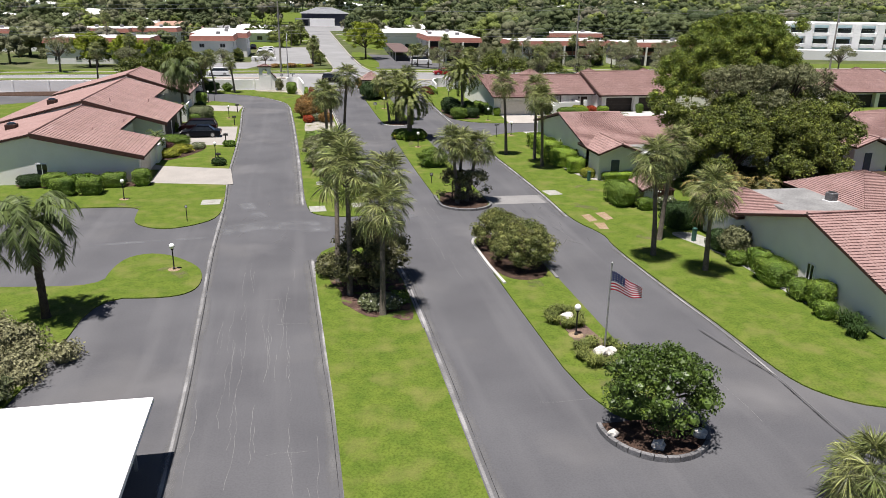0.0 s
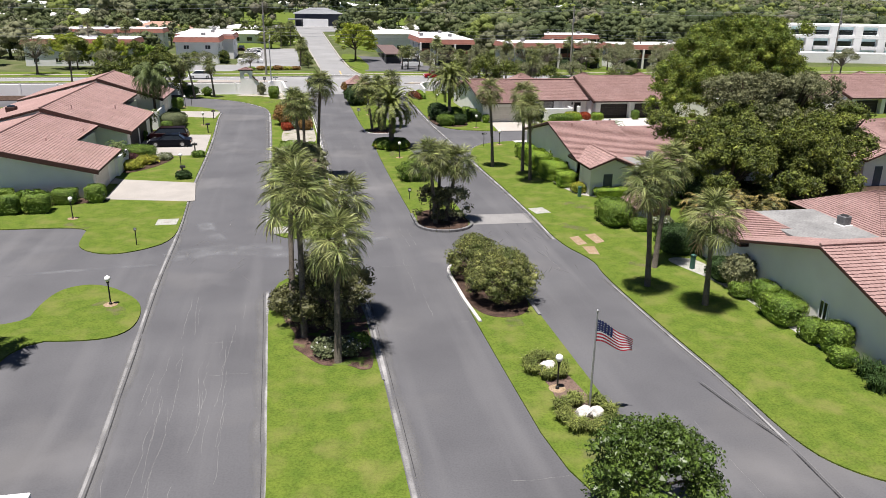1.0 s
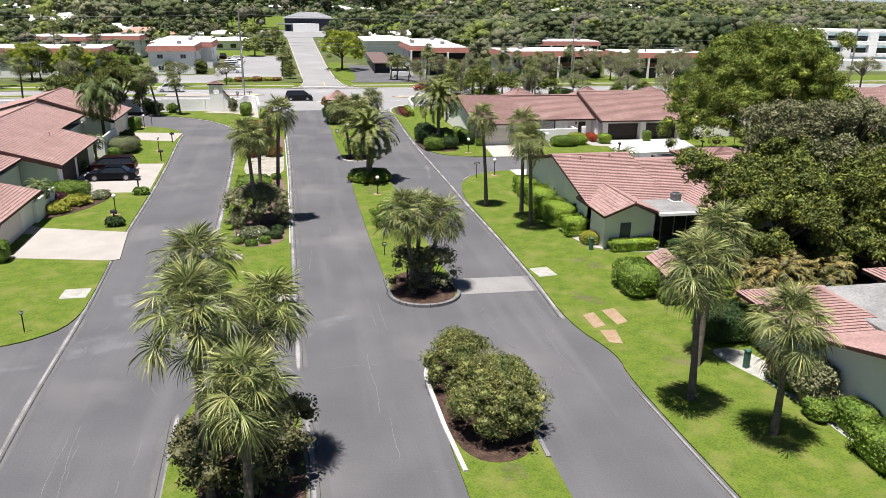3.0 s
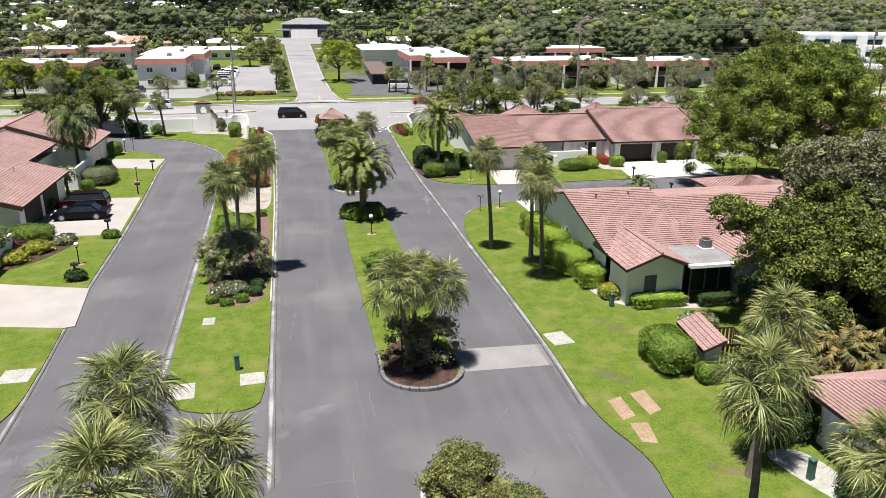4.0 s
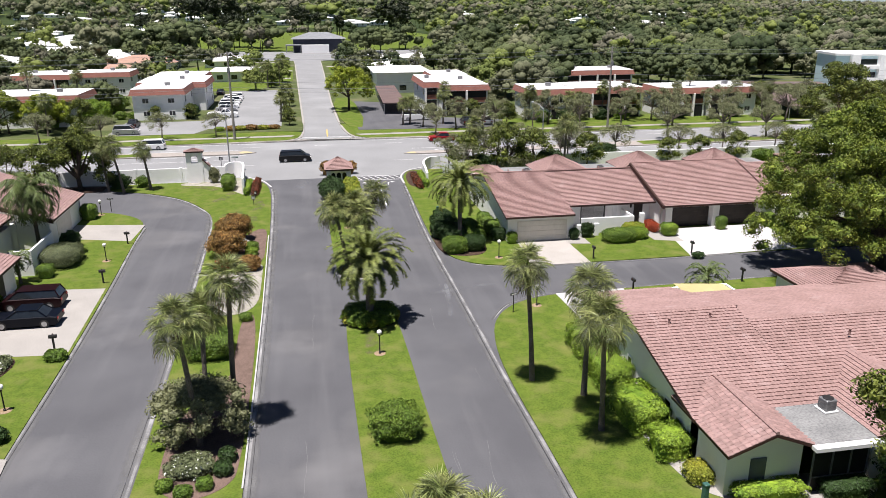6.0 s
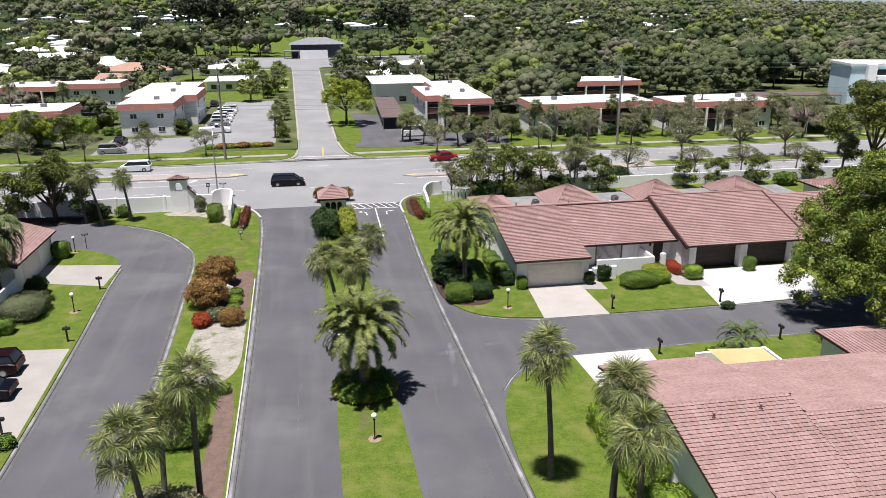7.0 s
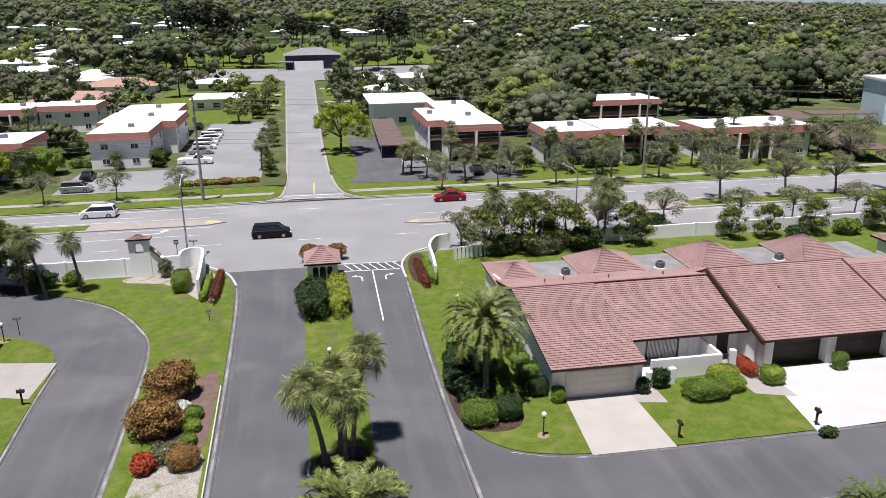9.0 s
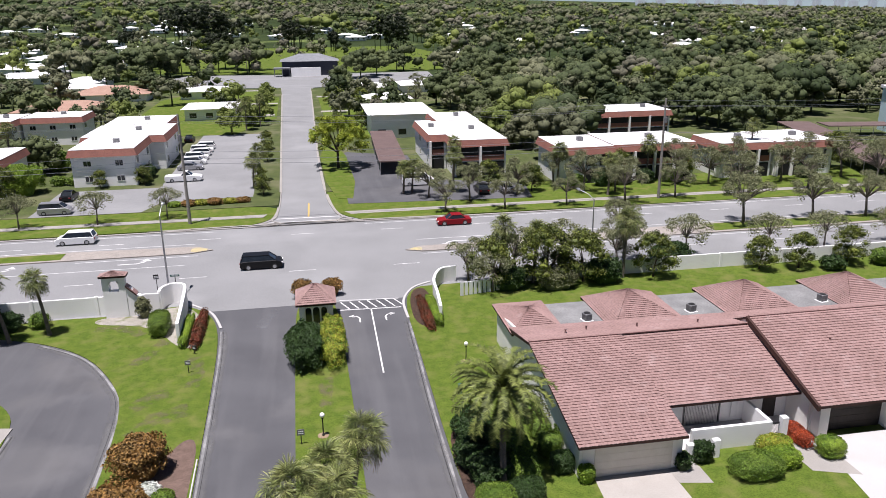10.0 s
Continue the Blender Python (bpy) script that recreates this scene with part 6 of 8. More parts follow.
for at, s in (((-3.3, 67.6), 1.0), ((20.5, 72.3), 1.0), ((21.3, 52.9), 1.1), ((16.4, 126.4), 0.9)):
    t = thing("utility_box", (*at, 0.07), "slim green utility pedestal on the lawn", "utility box", "utility boxes", 10)
    part("body", Mesh().soft_box(-0.13, 0.13, -0.13, 0.13, 0, 0.85 * s, 0.02), M["green_paint"], t)
    part("cap", Mesh().soft_box(-0.15, 0.15, -0.15, 0.15, 0.85 * s, 0.93 * s, 0.03), M["green_paint"], t)


# flag on its pole
t = thing("flagpole", (7.75, 36.8, 0.07), "grey flagpole flying a striped flag over the centre island", "flagpole")
part("pole", Mesh().tube([(0, 0, 0), (0, 0, 2.3), (0, 0, 4.65)], [0.055, 0.045, 0.03], 10), M["metal"], t)
part("finial", Mesh().lathe([(0.02, 4.65), (0.06, 4.7), (0.06, 4.74), (0.02, 4.79)], 10), M["metal"], t, "round gilt ball")
FW, FH, NX, NY = 1.75, 1.05, 40, 26
m = Mesh()
pts = []
for j in range(NY + 1):
    for i in range(NX + 1):
        u, v = i / NX, j / NY
        pts.append((0.04 + 1.5 * u - 0.1 * v * u, -0.6 * u + 0.16 * math.sin(u * 8.0 + v * 1.5) * u ** 0.5, 3.25 + 1.0 * v - (0.35 + 0.4 * v) * u ** 1.3 + 0.06 * math.sin(u * 6 + 1)))
fs, mi = [], []
for j in range(NY):
    for i in range(NX):
        fs.append((j * (NX + 1) + i, j * (NX + 1) + i + 1, (j + 1) * (NX + 1) + i + 1, (j + 1) * (NX + 1) + i))
        stripe = 0 if (j // 2) % 2 == 0 else 1
        canton = i < NX * 0.4 and j >= 12
        star = canton and i % 3 == 1 and j % 3 == 1
        mi.append(1 if star else (2 if canton else stripe))
m.add(pts, fs)
m.mi = mi
fl = lambda n, c: material(n, c, tuple(v * 0.85 for v in c), 0.8, 3, 40, 0.05, translucent=0.45)
part("flag", m, [fl("flag_red", (0.5, 0.03, 0.05)), fl("flag_white", (0.88, 0.87, 0.86)), fl("flag_blue", (0.03, 0.04, 0.14))], t, "red and white striped flag with a blue canton of white dots", smooth=True)


# kerbs
def kerb(name, path, w, h, mat, label, split=False):
    """A raised edging along a path, cut in lengths."""
    m = Mesh()
    P = [Vector((p[0], p[1])) for p in path]
    whole = thing(name, (0, 0, 0), label, "kerb", "kerbs", kind="structure") if split else None
    for i in range(len(P) - 1):
        if split:
            m = Mesh()
        a, b = P[i], P[i + 1]
        d = (b - a).normalized()
        s = Vector((-d.y, d.x)) * w / 2
        a2, b2 = a + d * 0.012, b - d * 0.012
        v = [(*(q + o), z) for z in (-0.02, h - 0.02) for q, o in ((a2, -s), (b2, -s), (b2, s), (a2, s))]
        v += [(*(q + o * 0.75), h) for q, o in ((a2, -s), (b2, -s), (b2, s), (a2, s))]
        m.add(v, [(0, 1, 5, 4), (1, 2, 6, 5), (2, 3, 7, 6), (3, 0, 4, 7), (4, 5, 9, 8), (5, 6, 10, 9), (6, 7, 11, 10), (7, 4, 8, 11), (8, 9, 10, 11)])
        if split:
            part("block", m, M[mat], whole)
    return whole if split else solid(name, m, M[mat], label, "kerb", "kerbs", "structure")


arc = lambda cx, cy, rx, ry, a0, a1, n: [(cx + rx * math.cos(radians(a0 + (a1 - a0) * i / n)), cy + ry * math.sin(radians(a0 + (a1 - a0) * i / n))) for i in range(n + 1)]
# kerbed half-round bed under the small tree
m = Mesh()
m.slab(arc(6.95, 29.6, 2.15, 2.35, 170, 370, 24), -0.02, 0.16)
solid("bed_tree_round", m, M["mulch"], "dark mulch in a half-round kerbed bed", "bed", kind="structure")
kerb("kerb_round", arc(6.95, 29.6, 2.25, 2.45, 170, 370, 16), 0.2, 0.24, "kerb", "half-round worn concrete kerb", True)
kerb("kerb_palms", [(4.45, 68.5), (4.45, 66.5)] + arc(6.65, 65.6, 2.2, 2.1, 180, 360, 14) + [(8.8, 67.4)], 0.22, 0.2, "kerb", "worn concrete block kerb round the island's end", True)
kerb("kerb_tree", [(5.1, 46.6), (4.9, 50), (4.85, 53.6)] + arc(6.8, 54.4, 1.95, 2.4, 180, 60, 10), 0.2, 0.16, "white_concrete", "white painted low kerb")
kerb("kerb_tree_east", [(8.75, 53.5), (8.75, 50), (8.7, 47)], 0.2, 0.14, "kerb", "low concrete kerb")
kerb("kerb_guard", arc(6.2, 108.6, 2.15, 2.4, 160, 330, 12), 0.18, 0.14, "white_concrete", "low pale kerb")
kerb("kerb_median", [(-1.0, 40.8), (-1.05, 44), (-1.1, 48), (-1.3, 51)], 0.12, 0.1, "kerb", "low worn edging along a bed")
kerb("kerb_entry", [(-1.75, 77.2), (-1.8, 86), (-1.95, 100), (-2.2, 112), (-2.4, 121)], 0.1, 0.12, "white_concrete", "low pinkish-white edging along a bed")

# worn pale gutters and edge lines
def worn_paint(name, colour, lo, hi, scale):
    """Patchy pale wear that thins out towards its edges and lets the asphalt show."""
    m = material(name, colour, tuple(v * 0.8 for v in colour), 0.9, 1.2, 12, 0.25)
    nt = m.node_tree
    n, l = nt.nodes, nt.links
    geo, at, no = n.new("ShaderNodeNewGeometry"), n.new("ShaderNodeAttribute"), n.new("ShaderNodeTexNoise")
    at.attribute_name = "fade"
    no.inputs["Scale"].default_value, no.inputs["Detail"].default_value = scale, 5.0
    l.new(geo.outputs["Position"], no.inputs["Vector"])
    mul, r = n.new("ShaderNodeMath"), n.new("ShaderNodeMapRange")
    mul.operation = "MULTIPLY"
    r.inputs[1].default_value, r.inputs[2].default_value = lo, hi
    l.new(no.outputs["Fac"], mul.inputs[0])
    l.new(at.outputs["Fac"], mul.inputs[1])
    l.new(mul.outputs[0], r.inputs[0])
    tr, ms = n.new("ShaderNodeBsdfTransparent"), n.new("ShaderNodeMixShader")
    l.new(r.outputs[0], ms.inputs[0])
    l.new(tr.outputs[0], ms.inputs[1])
    l.new(n["Principled BSDF"].outputs[0], ms.inputs[2])
    l.new(ms.outputs[0], n["Material Output"].inputs["Surface"])
    return m


def fading(name, pts, widths, z, mat, label, group):
    """A strip along a path whose wear fades at both sides and ends."""
    P = [Vector((p[0], p[1])) for p in pts]
    v, fade, n = [], [], len(P)
    for i, p in enumerate(P):
        d = (P[min(i + 1, n - 1)] - P[max(i - 1, 0)]).normalized()
        s = Vector((-d.y, d.x)) * widths[i] / 2
        for k in (-1, -0.35, 0.35, 1):
            v.append((*(p + s * k), z))
            fade.append((1.0 if abs(k) < 1 else 0.0) * min(1.0, i / 2, (n - 1 - i) / 2))
    m = Mesh().add(v, [(4 * i + k, 4 * i + k + 1, 4 * i + 5 + k, 4 * i + 4 + k) for i in range(n - 1) for k in range(3)])
    ob = solid(name, m, mat, label, "road wear", group, "structure")
    ob.data.attributes.new("fade", "FLOAT", "POINT").data.foreach_set("value", fade)
    return ob


M["worn"] = worn_paint("worn_edge", (0.36, 0.356, 0.35), 0.2, 0.68, 0.5)
M["smear"] = worn_paint("dusty_edge", (0.195, 0.193, 0.19), 0.2, 0.85, 0.6)
M["dust"] = worn_paint("dusty_smudge", (0.222, 0.226, 0.235), 0.34, 0.85, 0.55)
M["seam"] = worn_paint("dark_seam", (0.039, 0.039, 0.0406), 0.3, 0.55, 0.6)
GUTTERS = (
    ([(-12.5, -20), (-12.7, 28), (-13.1, 43), (-13.6, 55), (-13.75, 64.5), (-13.9, 69), (-14.4, 80), (-14.6, 94), (-15.05, 108), (-15.7, 121), (-15.75, 127)], 0.25),
    ([(-5.9, -20), (-6.05, 27), (-6.3, 38), (-6.5, 46), (-6.75, 53.6)], 0.34), ([(-0.95, -20), (-0.85, 27), (-0.85, 42), (-0.95, 50), (-1.3, 54)], 0.3),
    ([(-7.2, 66), (-7.4, 80), (-7.72, 96), (-8.3, 116), (-8.95, 128.5), (-10.95, 134), (-14.25, 139), (-18.8, 142.5)], 0.34),
    ([(-1.35, 56), (-1.4, 63), (-1.5, 68), (-1.6, 80), (-1.85, 108), (-2.45, 134), (-3.0, 143)], 0.3),
    ([(14.95, 32.5), (15.1, 38), (14.9, 44), (14.75, 53)], 0.14), ([(14.1, 60), (14.35, 67), (14.35, 76), (14.15, 86), (14.1, 95), (14.0, 104), (13.9, 113), (14.0, 124), (14.3, 134), (14.5, 142)], 0.3),
    ([(16.6, 108.4), (20, 107.1), (24, 106.8), (38, 106.7), (60, 107)], 0.16), ([(15.4, 95.3), (17.3, 98.15), (20, 99.6), (23, 100), (38, 100.4), (60, 100.6)], 0.14),
)
for k, (path, w) in enumerate(GUTTERS):
    pts = curve(path, 10)
    inner = 1 if path[0][0] < -10 or path[0][0] in (-0.95, -1.35) else -1
    fading("road_edge", [(p[0] + inner * w * 0.6, p[1]) for p in pts], [w * (4.2 + 0.7 * math.sin(0.7 * i + 2 * k)) for i in range(len(pts))], 0.011 + 0.0006 * k, M["smear"], "pale dusty edge of the asphalt", "road edges")
    fading("gutter_strip", pts, [w * (1.1 + 0.25 * math.sin(0.9 * i + k)) for i in range(len(pts))], 0.018 + 0.0006 * k, M["worn"], "worn pale concrete gutter strip along the asphalt", "gutters")
    fading("gutter_seam", [(p[0] + inner * w * 0.75, p[1]) for p in pts], [0.05 if k not in (0, 6) else 0.1] * len(pts), 0.025 + 0.0006 * k, M["seam"], "dark seam beside the gutter strip", "gutters")
# thin tarred seam of an old trench by the lane's mouth
pts = curve([(13.8, 38.7), (14.3, 35.5), (14.8, 33.0), (14.7, 30.1), (14.6, 27.8), (14.8, 26.2), (15.6, 24)], 8)
fading("road_seam", pts, [0.13] * len(pts), 0.032, M["seam"], "dark tarred seam in the asphalt", "road seams")
fading("road_seam", [(p[0] + 0.14, p[1]) for p in pts], [0.12] * len(pts), 0.034, M["smear"], "pale dusty line beside a tarred seam", "road seams")
# pale smudges where tyres turn
for k, (path, w) in enumerate((([(-14, 60), (-11, 61.6), (-8, 61.2), (-4.5, 60.2)], 5.0), ([(-12.2, 69), (-11.4, 66), (-10.4, 63.5)], 2.6), ([(-24, 58.2), (-18, 58.8), (-13.5, 59.2)], 1.0), ([(-1.6, 60.2), (-0.2, 61.8), (2.2, 63.0)], 2.2),
                ([(11.0, 101.5), (14.4, 102.6), (18, 103.2)], 1.2), ([(12.4, 96.4), (12.9, 99.6), (13.4, 104.5)], 0.8), ([(0.5, 142), (1.2, 145), (2.2, 147.2)], 2.4))):
    fading("tyre_smudge", curve(path, 8), [w] * (8 * (len(path) - 1) + 1), 0.0012 + 0.0007 * k, M["dust"], "pale dusty smudge on the asphalt", "road smudges")

# thin and bare places in the grass
M["thin_grass"] = worn_paint("thin_grass", (0.195, 0.168, 0.0936), 0.4, 0.95, 1.1)
for path, w in (([(-7.2, 124.4), (-6.4, 126.2), (-5.2, 127.4), (-3.6, 128)], 2.4), ([(-8.4, 128.6), (-7, 130.2), (-5.4, 131)], 2.0), ([(-4.2, 131), (-4.0, 134), (-4.6, 137.6)], 1.4), ([(-9.6, 136), (-8.4, 139), (-7.4, 142)], 1.5), ([(-15, 145.2), (-12, 144.6), (-9.6, 142.4)], 1.6),
                ([(18.2, 70.6), (19.2, 69.2), (20.2, 68.4)], 1.6), ([(15.8, 64.4), (16.6, 63.2), (17.8, 62.4)], 1.3), ([(17.4, 54.8), (18.6, 54.2), (20, 54.6)], 1.3), ([(6.1, 91.0), (6.2, 93.2), (6.3, 95)], 1.5), ([(6.2, 126), (6.3, 129.4), (6.4, 131.4)], 1.3),
                ([(7.2, 32.2), (7.0, 33.4), (6.6, 34.6)], 1.8), ([(-16.6, 52.8), (-15.4, 51.8), (-14.6, 50.6)], 1.0), ([(-22.8, 69.6), (-21.4, 69.0), (-20.6, 67.8)], 1.0), ([(7.0, 45.6), (7.0, 46.4), (7.0, 47)], 1.2)):
    ob = fading("bare_grass", curve(path, 8), [w * 1.8] * (8 * (len(path) - 1) + 1), 0.0895 if path[0][1] < 57 and path[0][0] > 0 else 0.0745, M["thin_grass"], "thin dry patch in the lawn", "thin grass")

# hairline cracks in the old asphalt
rng = np.random.default_rng(11)
m = Mesh()
for k in range(70):
    x0 = rng.choice([rng.uniform(-12, -7), rng.uniform(-0.5, 4), rng.uniform(9, 14)], p=[0.6, 0.2, 0.2])
    y0 = rng.uniform(14, 50) if x0 < -6 else rng.uniform(25, 100)
    ln = rng.uniform(1.5, 7)
    pts, x = [], x0
    along = rng.uniform() < 0.8
    for i in range(int(ln / 0.5) + 2):
        x += rng.normal(0, 0.05)
        pts.append((x, y0 + i * 0.5) if along else (x0 + i * 0.4, y0 + (x - x0)))
    m.ribbon(pts, [rng.uniform(0.005, 0.014) for _ in pts], 0.0035)
solid("crack_lines", m, M["patch"], "thin pale cracks in the asphalt", "crack", kind="stuff")

# pale scuffs where tyres turn in the junction
rng = np.random.default_rng(31)
for k in range(46):
    x0, y0 = (rng.uniform(9.2, 14), rng.uniform(53, 64)) if k < 26 else (rng.uniform(-13, -7), rng.uniform(54, 70))
    a, bend, ln = rng.uniform(-0.7, 0.7), rng.normal(0, 0.25), rng.uniform(0.6, 2.2)
    pts = []
    for i in range(7):
        pts.append((x0, y0))
        x0, y0, a = x0 + math.sin(a) * ln / 6, y0 + math.cos(a) * ln / 6, a + bend / 6
    fading("tyre_scuff", pts, [rng.uniform(0.05, 0.14)] * 7, 0.0125 + 0.00007 * k, M["smear"], "short pale tyre scuff on the asphalt", "tyre scuffs")

# lane paint at the entrance
m = Mesh().ribbon([(11.0, 131.2), (11.2, 145.4)], 0.14, 0.006)
solid("lane_line", m, M["line"], "white lane divider line", "road marking", kind="structure")
m = Mesh()
m.ribbon([(8.0, 145.4), (14.2, 145.1)], 0.2, 0.006)
m.ribbon([(8.2, 148.0), (14.2, 147.5)], 0.15, 0.012)
for k in range(7):
    m.ribbon([(8.3 + k * 0.9, 147.5), (9.1 + k * 0.9, 145.5)], 0.16, 0.008)
solid("hatched_marking", m, M["line"], "white hatched band across the entry lane", "road marking", kind="structure")


def arrow(x, y, turn, flip=1):
    m = Mesh()
    m.ribbon([(0, -1.0), (0, 0.1), (0.25 * flip, 0.5), (0.6 * flip, 0.6)], 0.16, 0)
    m.add([(0.5 * flip, 0.25, 0), (0.5 * flip, 0.95, 0), (1.05 * flip, 0.6, 0)], [(0, 1, 2)])
    return solid("arrow_marking", m, M["line"], "white painted turn arrow", "road marking", "road arrows", "structure", at=(x, y, 0.008), turn=turn)


arrow(9.9, 143.0, 0, -1)
arrow(12.4, 143.0, 0, 1)
for x, y, a in ((-15.0, 164.7, -90), (-30.0, 164.7, -90), (23.6, 166.0, 90), (40.0, 166.4, 90)):
    arrow(x, y, a, -1).scale = (1.7, 1.9, 1.0)


# guard house at the entrance
t = thing("guard_house", (5.85, 143.3, 0.05), "small cream guard house with a hipped terracotta roof", "guard house")
w = Mesh()
for sx in (-1, 1):
    for sy in (-1, 1):
        w.soft_box(sx * 1.3 - 0.25, sx * 1.3 + 0.25, sy * 1.5 - 0.25, sy * 1.5 + 0.25, 0, 2.3, 0.02)
w.box(-1.3, 1.3, -1.45, -1.3, 0, 2.2)
w.box(-1.3, 1.3, 1.3, 1.45, 0, 2.3)
w.box(-1.35, 1.35, -1.6, 1.6, 2.05, 2.4)
part("wall", w, M["stucco"], t)
# flat dark glass panels paint the shaded inside of three arched openings
for x, hw in ((-0.72, 0.27), (0.0, 0.3), (0.72, 0.27)):
    ring = [(x - hw, 0.3), (x + hw, 0.3)] + [(x + hw * math.cos(math.pi * k / 8), 1.6 + hw * math.sin(math.pi * k / 8)) for k in range(9)]
    q = len(ring)
    part("window", Mesh().add([(a, y, z) for y in (-1.47, -1.4) for a, z in ring], [tuple(range(q)), tuple(range(2 * q - 1, q - 1, -1))] + [(k, q + k, q + (k + 1) % q, (k + 1) % q) for k in range(q)]), M["glass"], t, "dark glass panel for the shade in an arched opening")
hip(t, -1.85, 1.85, -2.15, 2.15, 2.42, (0, 0, 3.75), 0.3, 0.3)


# perimeter walls
def long_wall(name, x0, x1, y, h, label):
    m = Mesh()
    n = max(1, round((x1 - x0) / 6))
    for i in range(n):
        a, b = x0 + (x1 - x0) * i / n, x0 + (x1 - x0) * (i + 1) / n
        m.soft_box(a + 0.005, b - 0.005, y, y + 0.2, 0, h, 0.02)
        m.soft_box(a - 0.12, a + 0.2, y - 0.06, y + 0.26, 0, h + 0.08, 0.03)
    return solid(name, m, M["stucco_w"], label, "wall", kind="structure")


long_wall("wall_west", -62, -9.3, 148.6, 1.95, "long white rendered perimeter wall with piers")
long_wall("wall_east", 27.5, 128, 149.6, 1.7, "long white rendered perimeter wall with piers")
# curved screens at the mouth of the entrance
for name, pts in (("wall_sign_west", curve([(-9.3, 148.7), (-9.2, 150), (-8.4, 150.9), (-7.3, 150.6), (-6.9, 149), (-6.6, 145), (-6.3, 140)], 5)), ("wall_sign_east", curve([(17.4, 140.5), (17.7, 144), (18.0, 148), (19.2, 151), (21, 151.6)], 5))):
    m = Mesh()
    P = pts
    n = len(P)
    v = []
    for i, p in enumerate(P):
        d = (P[min(i + 1, n - 1)] - P[max(i - 1, 0)]).normalized()
        s = Vector((-d.y, d.x)) * 0.14
        h = 2.1 if name.endswith("west") else 1.7
        v += [(*(p - s), 0), (*(p + s), 0), (*(p + s), h), (*(p - s), h)]
    f = [(4 * i + a, 4 * i + b, 4 * i + 4 + b, 4 * i + 4 + a) for i in range(n - 1) for a, b in ((1, 0), (2, 1), (3, 2), (0, 3))] + [(0, 1, 2, 3), (4 * n - 1, 4 * n - 2, 4 * n - 3, 4 * n - 4)]
    solid(name, m.add(v, f), M["stucco_w"], "curved white rendered entrance wall", "wall", kind="structure")
# white louvred fence beside the east sign
m = Mesh()
for k in range(14):
    m.box(20.5 + k * 0.5, 20.85 + k * 0.5, 146.6 + k * 0.1, 146.66 + k * 0.1, 0.1, 1.5)
m.box(20.4, 27.5, 147.2, 147.26, 1.3, 1.4)
solid("fence", m, M["white_paint"], "white slatted metal fence panel", "fence")

# bell tower on the wall
t = thing("bell_tower", (-13.1, 148.0, 0.05), "white rendered bell tower with an arched opening and tiled cap", "tower")
m = Mesh()
m.box(-1.05, -0.45, -0.35, 0.35, 0, 4.3)
m.box(0.45, 1.05, -0.35, 0.35, 0, 4.3)
m.box(-0.45, 0.45, -0.35, 0.35, 0, 2.7)
m.box(-0.45, 0.45, -0.35, 0.35, 3.75, 4.3)
for k in range(6):
    a = math.pi * (k + 0.5) / 6
    m.box(-0.45 if k > 2 else 0.45 - 0.15 * (k + 1) * 0.4, -0.45 + 0.15 * (6 - k) * 0.4 if k > 2 else 0.45, -0.34, 0.34, 3.45 + 0.25 * math.sin(a) - 0.1, 3.8)
m.add([(x, y, z) for y in (-0.3, 0.3) for x, z in ((1.05, 0), (2.4, 0), (2.4, 2.0), (1.9, 2.3), (1.5, 2.9), (1.05, 3.2))], [(0, 1, 2, 3, 4, 5), (11, 10, 9, 8, 7, 6)] + [(i, 6 + i, 6 + (i + 1) % 6, (i + 1) % 6) for i in range(6)])
part("wall", m, M["stucco_w"], t)
hip(t, -1.25, 1.25, -0.55, 0.55, 4.3, (0, 0, 4.72), 0.25, 0.25)
roof(t, [((1.05, -0.45, 3.25), (1.05, 0.45, 3.25), (2.0, 0.45, 2.3), (2.0, -0.45, 2.3))], name="cap")

# avenue paint, medians, pavements
m = Mesh()
for y, dash in ((158.3, 1), (157.8, 0), (173.3, 1), (174.3, 0)):
    for k in range(-28, 29):
        x = k * 12 + 3
        if dash and not (-6 < x < 16 and y < 150):
            m.ribbon([(x, y), (x + 3, y)], 0.13, 0.009)
for x0, x1, y in ((-420, -9, 163.0), (19, 420, 161.7), (-22, -8, 166.4), (-420, -7, 176.6), (13, 420, 176.6), (19, 420, 167.6), (-420, -9, 171.4)):
    m.ribbon([(x0, y), (x1, y)], 0.13, 0.009)
m.ribbon([(-1.5, 178.2), (11, 178.0)], 0.4, 0.009)
m.ribbon([(-0.5, 181.6), (9.8, 181.4)], 0.3, 0.009)
m.ribbon([(-2.0, 179.8), (11.6, 179.6)], 0.2, 0.009)
solid("avenue_markings", m, M["line"], "white lane lines and crosswalk bars on the avenue", "road marking", kind="structure")
solid("stop_line", Mesh().ribbon([(5.4, 182), (5.5, 190)], 0.25, 0.01), M["yellow_line"], "yellow centre line of the side street", "road marking", kind="structure")
M["median_paving"] = material("median_paving", (0.36, 0.325, 0.285), (0.3, 0.27, 0.24), 0.9, 0.8, 10, 0.4)
M["faded_yellow"] = material("faded_yellow_paint", (0.55, 0.45, 0.22), (0.42, 0.37, 0.24), 0.85, 1.5, 14, 0.5)
for pts in ([(-420, 177.8), (-4, 177.8), (-1.4, 179.2), (0.2, 181), (0.9, 185), (1.0, 188)], [(420, 177.8), (14, 177.8), (11.6, 179.4), (10.1, 181.5), (9.1, 186), (8.4, 195)]):
    solid("avenue_kerb", Mesh().ribbon(curve(pts, 5), 0.4, 0.085), M["concrete"], "pale concrete kerb of the avenue", "kerb", "avenue kerbs", "structure")
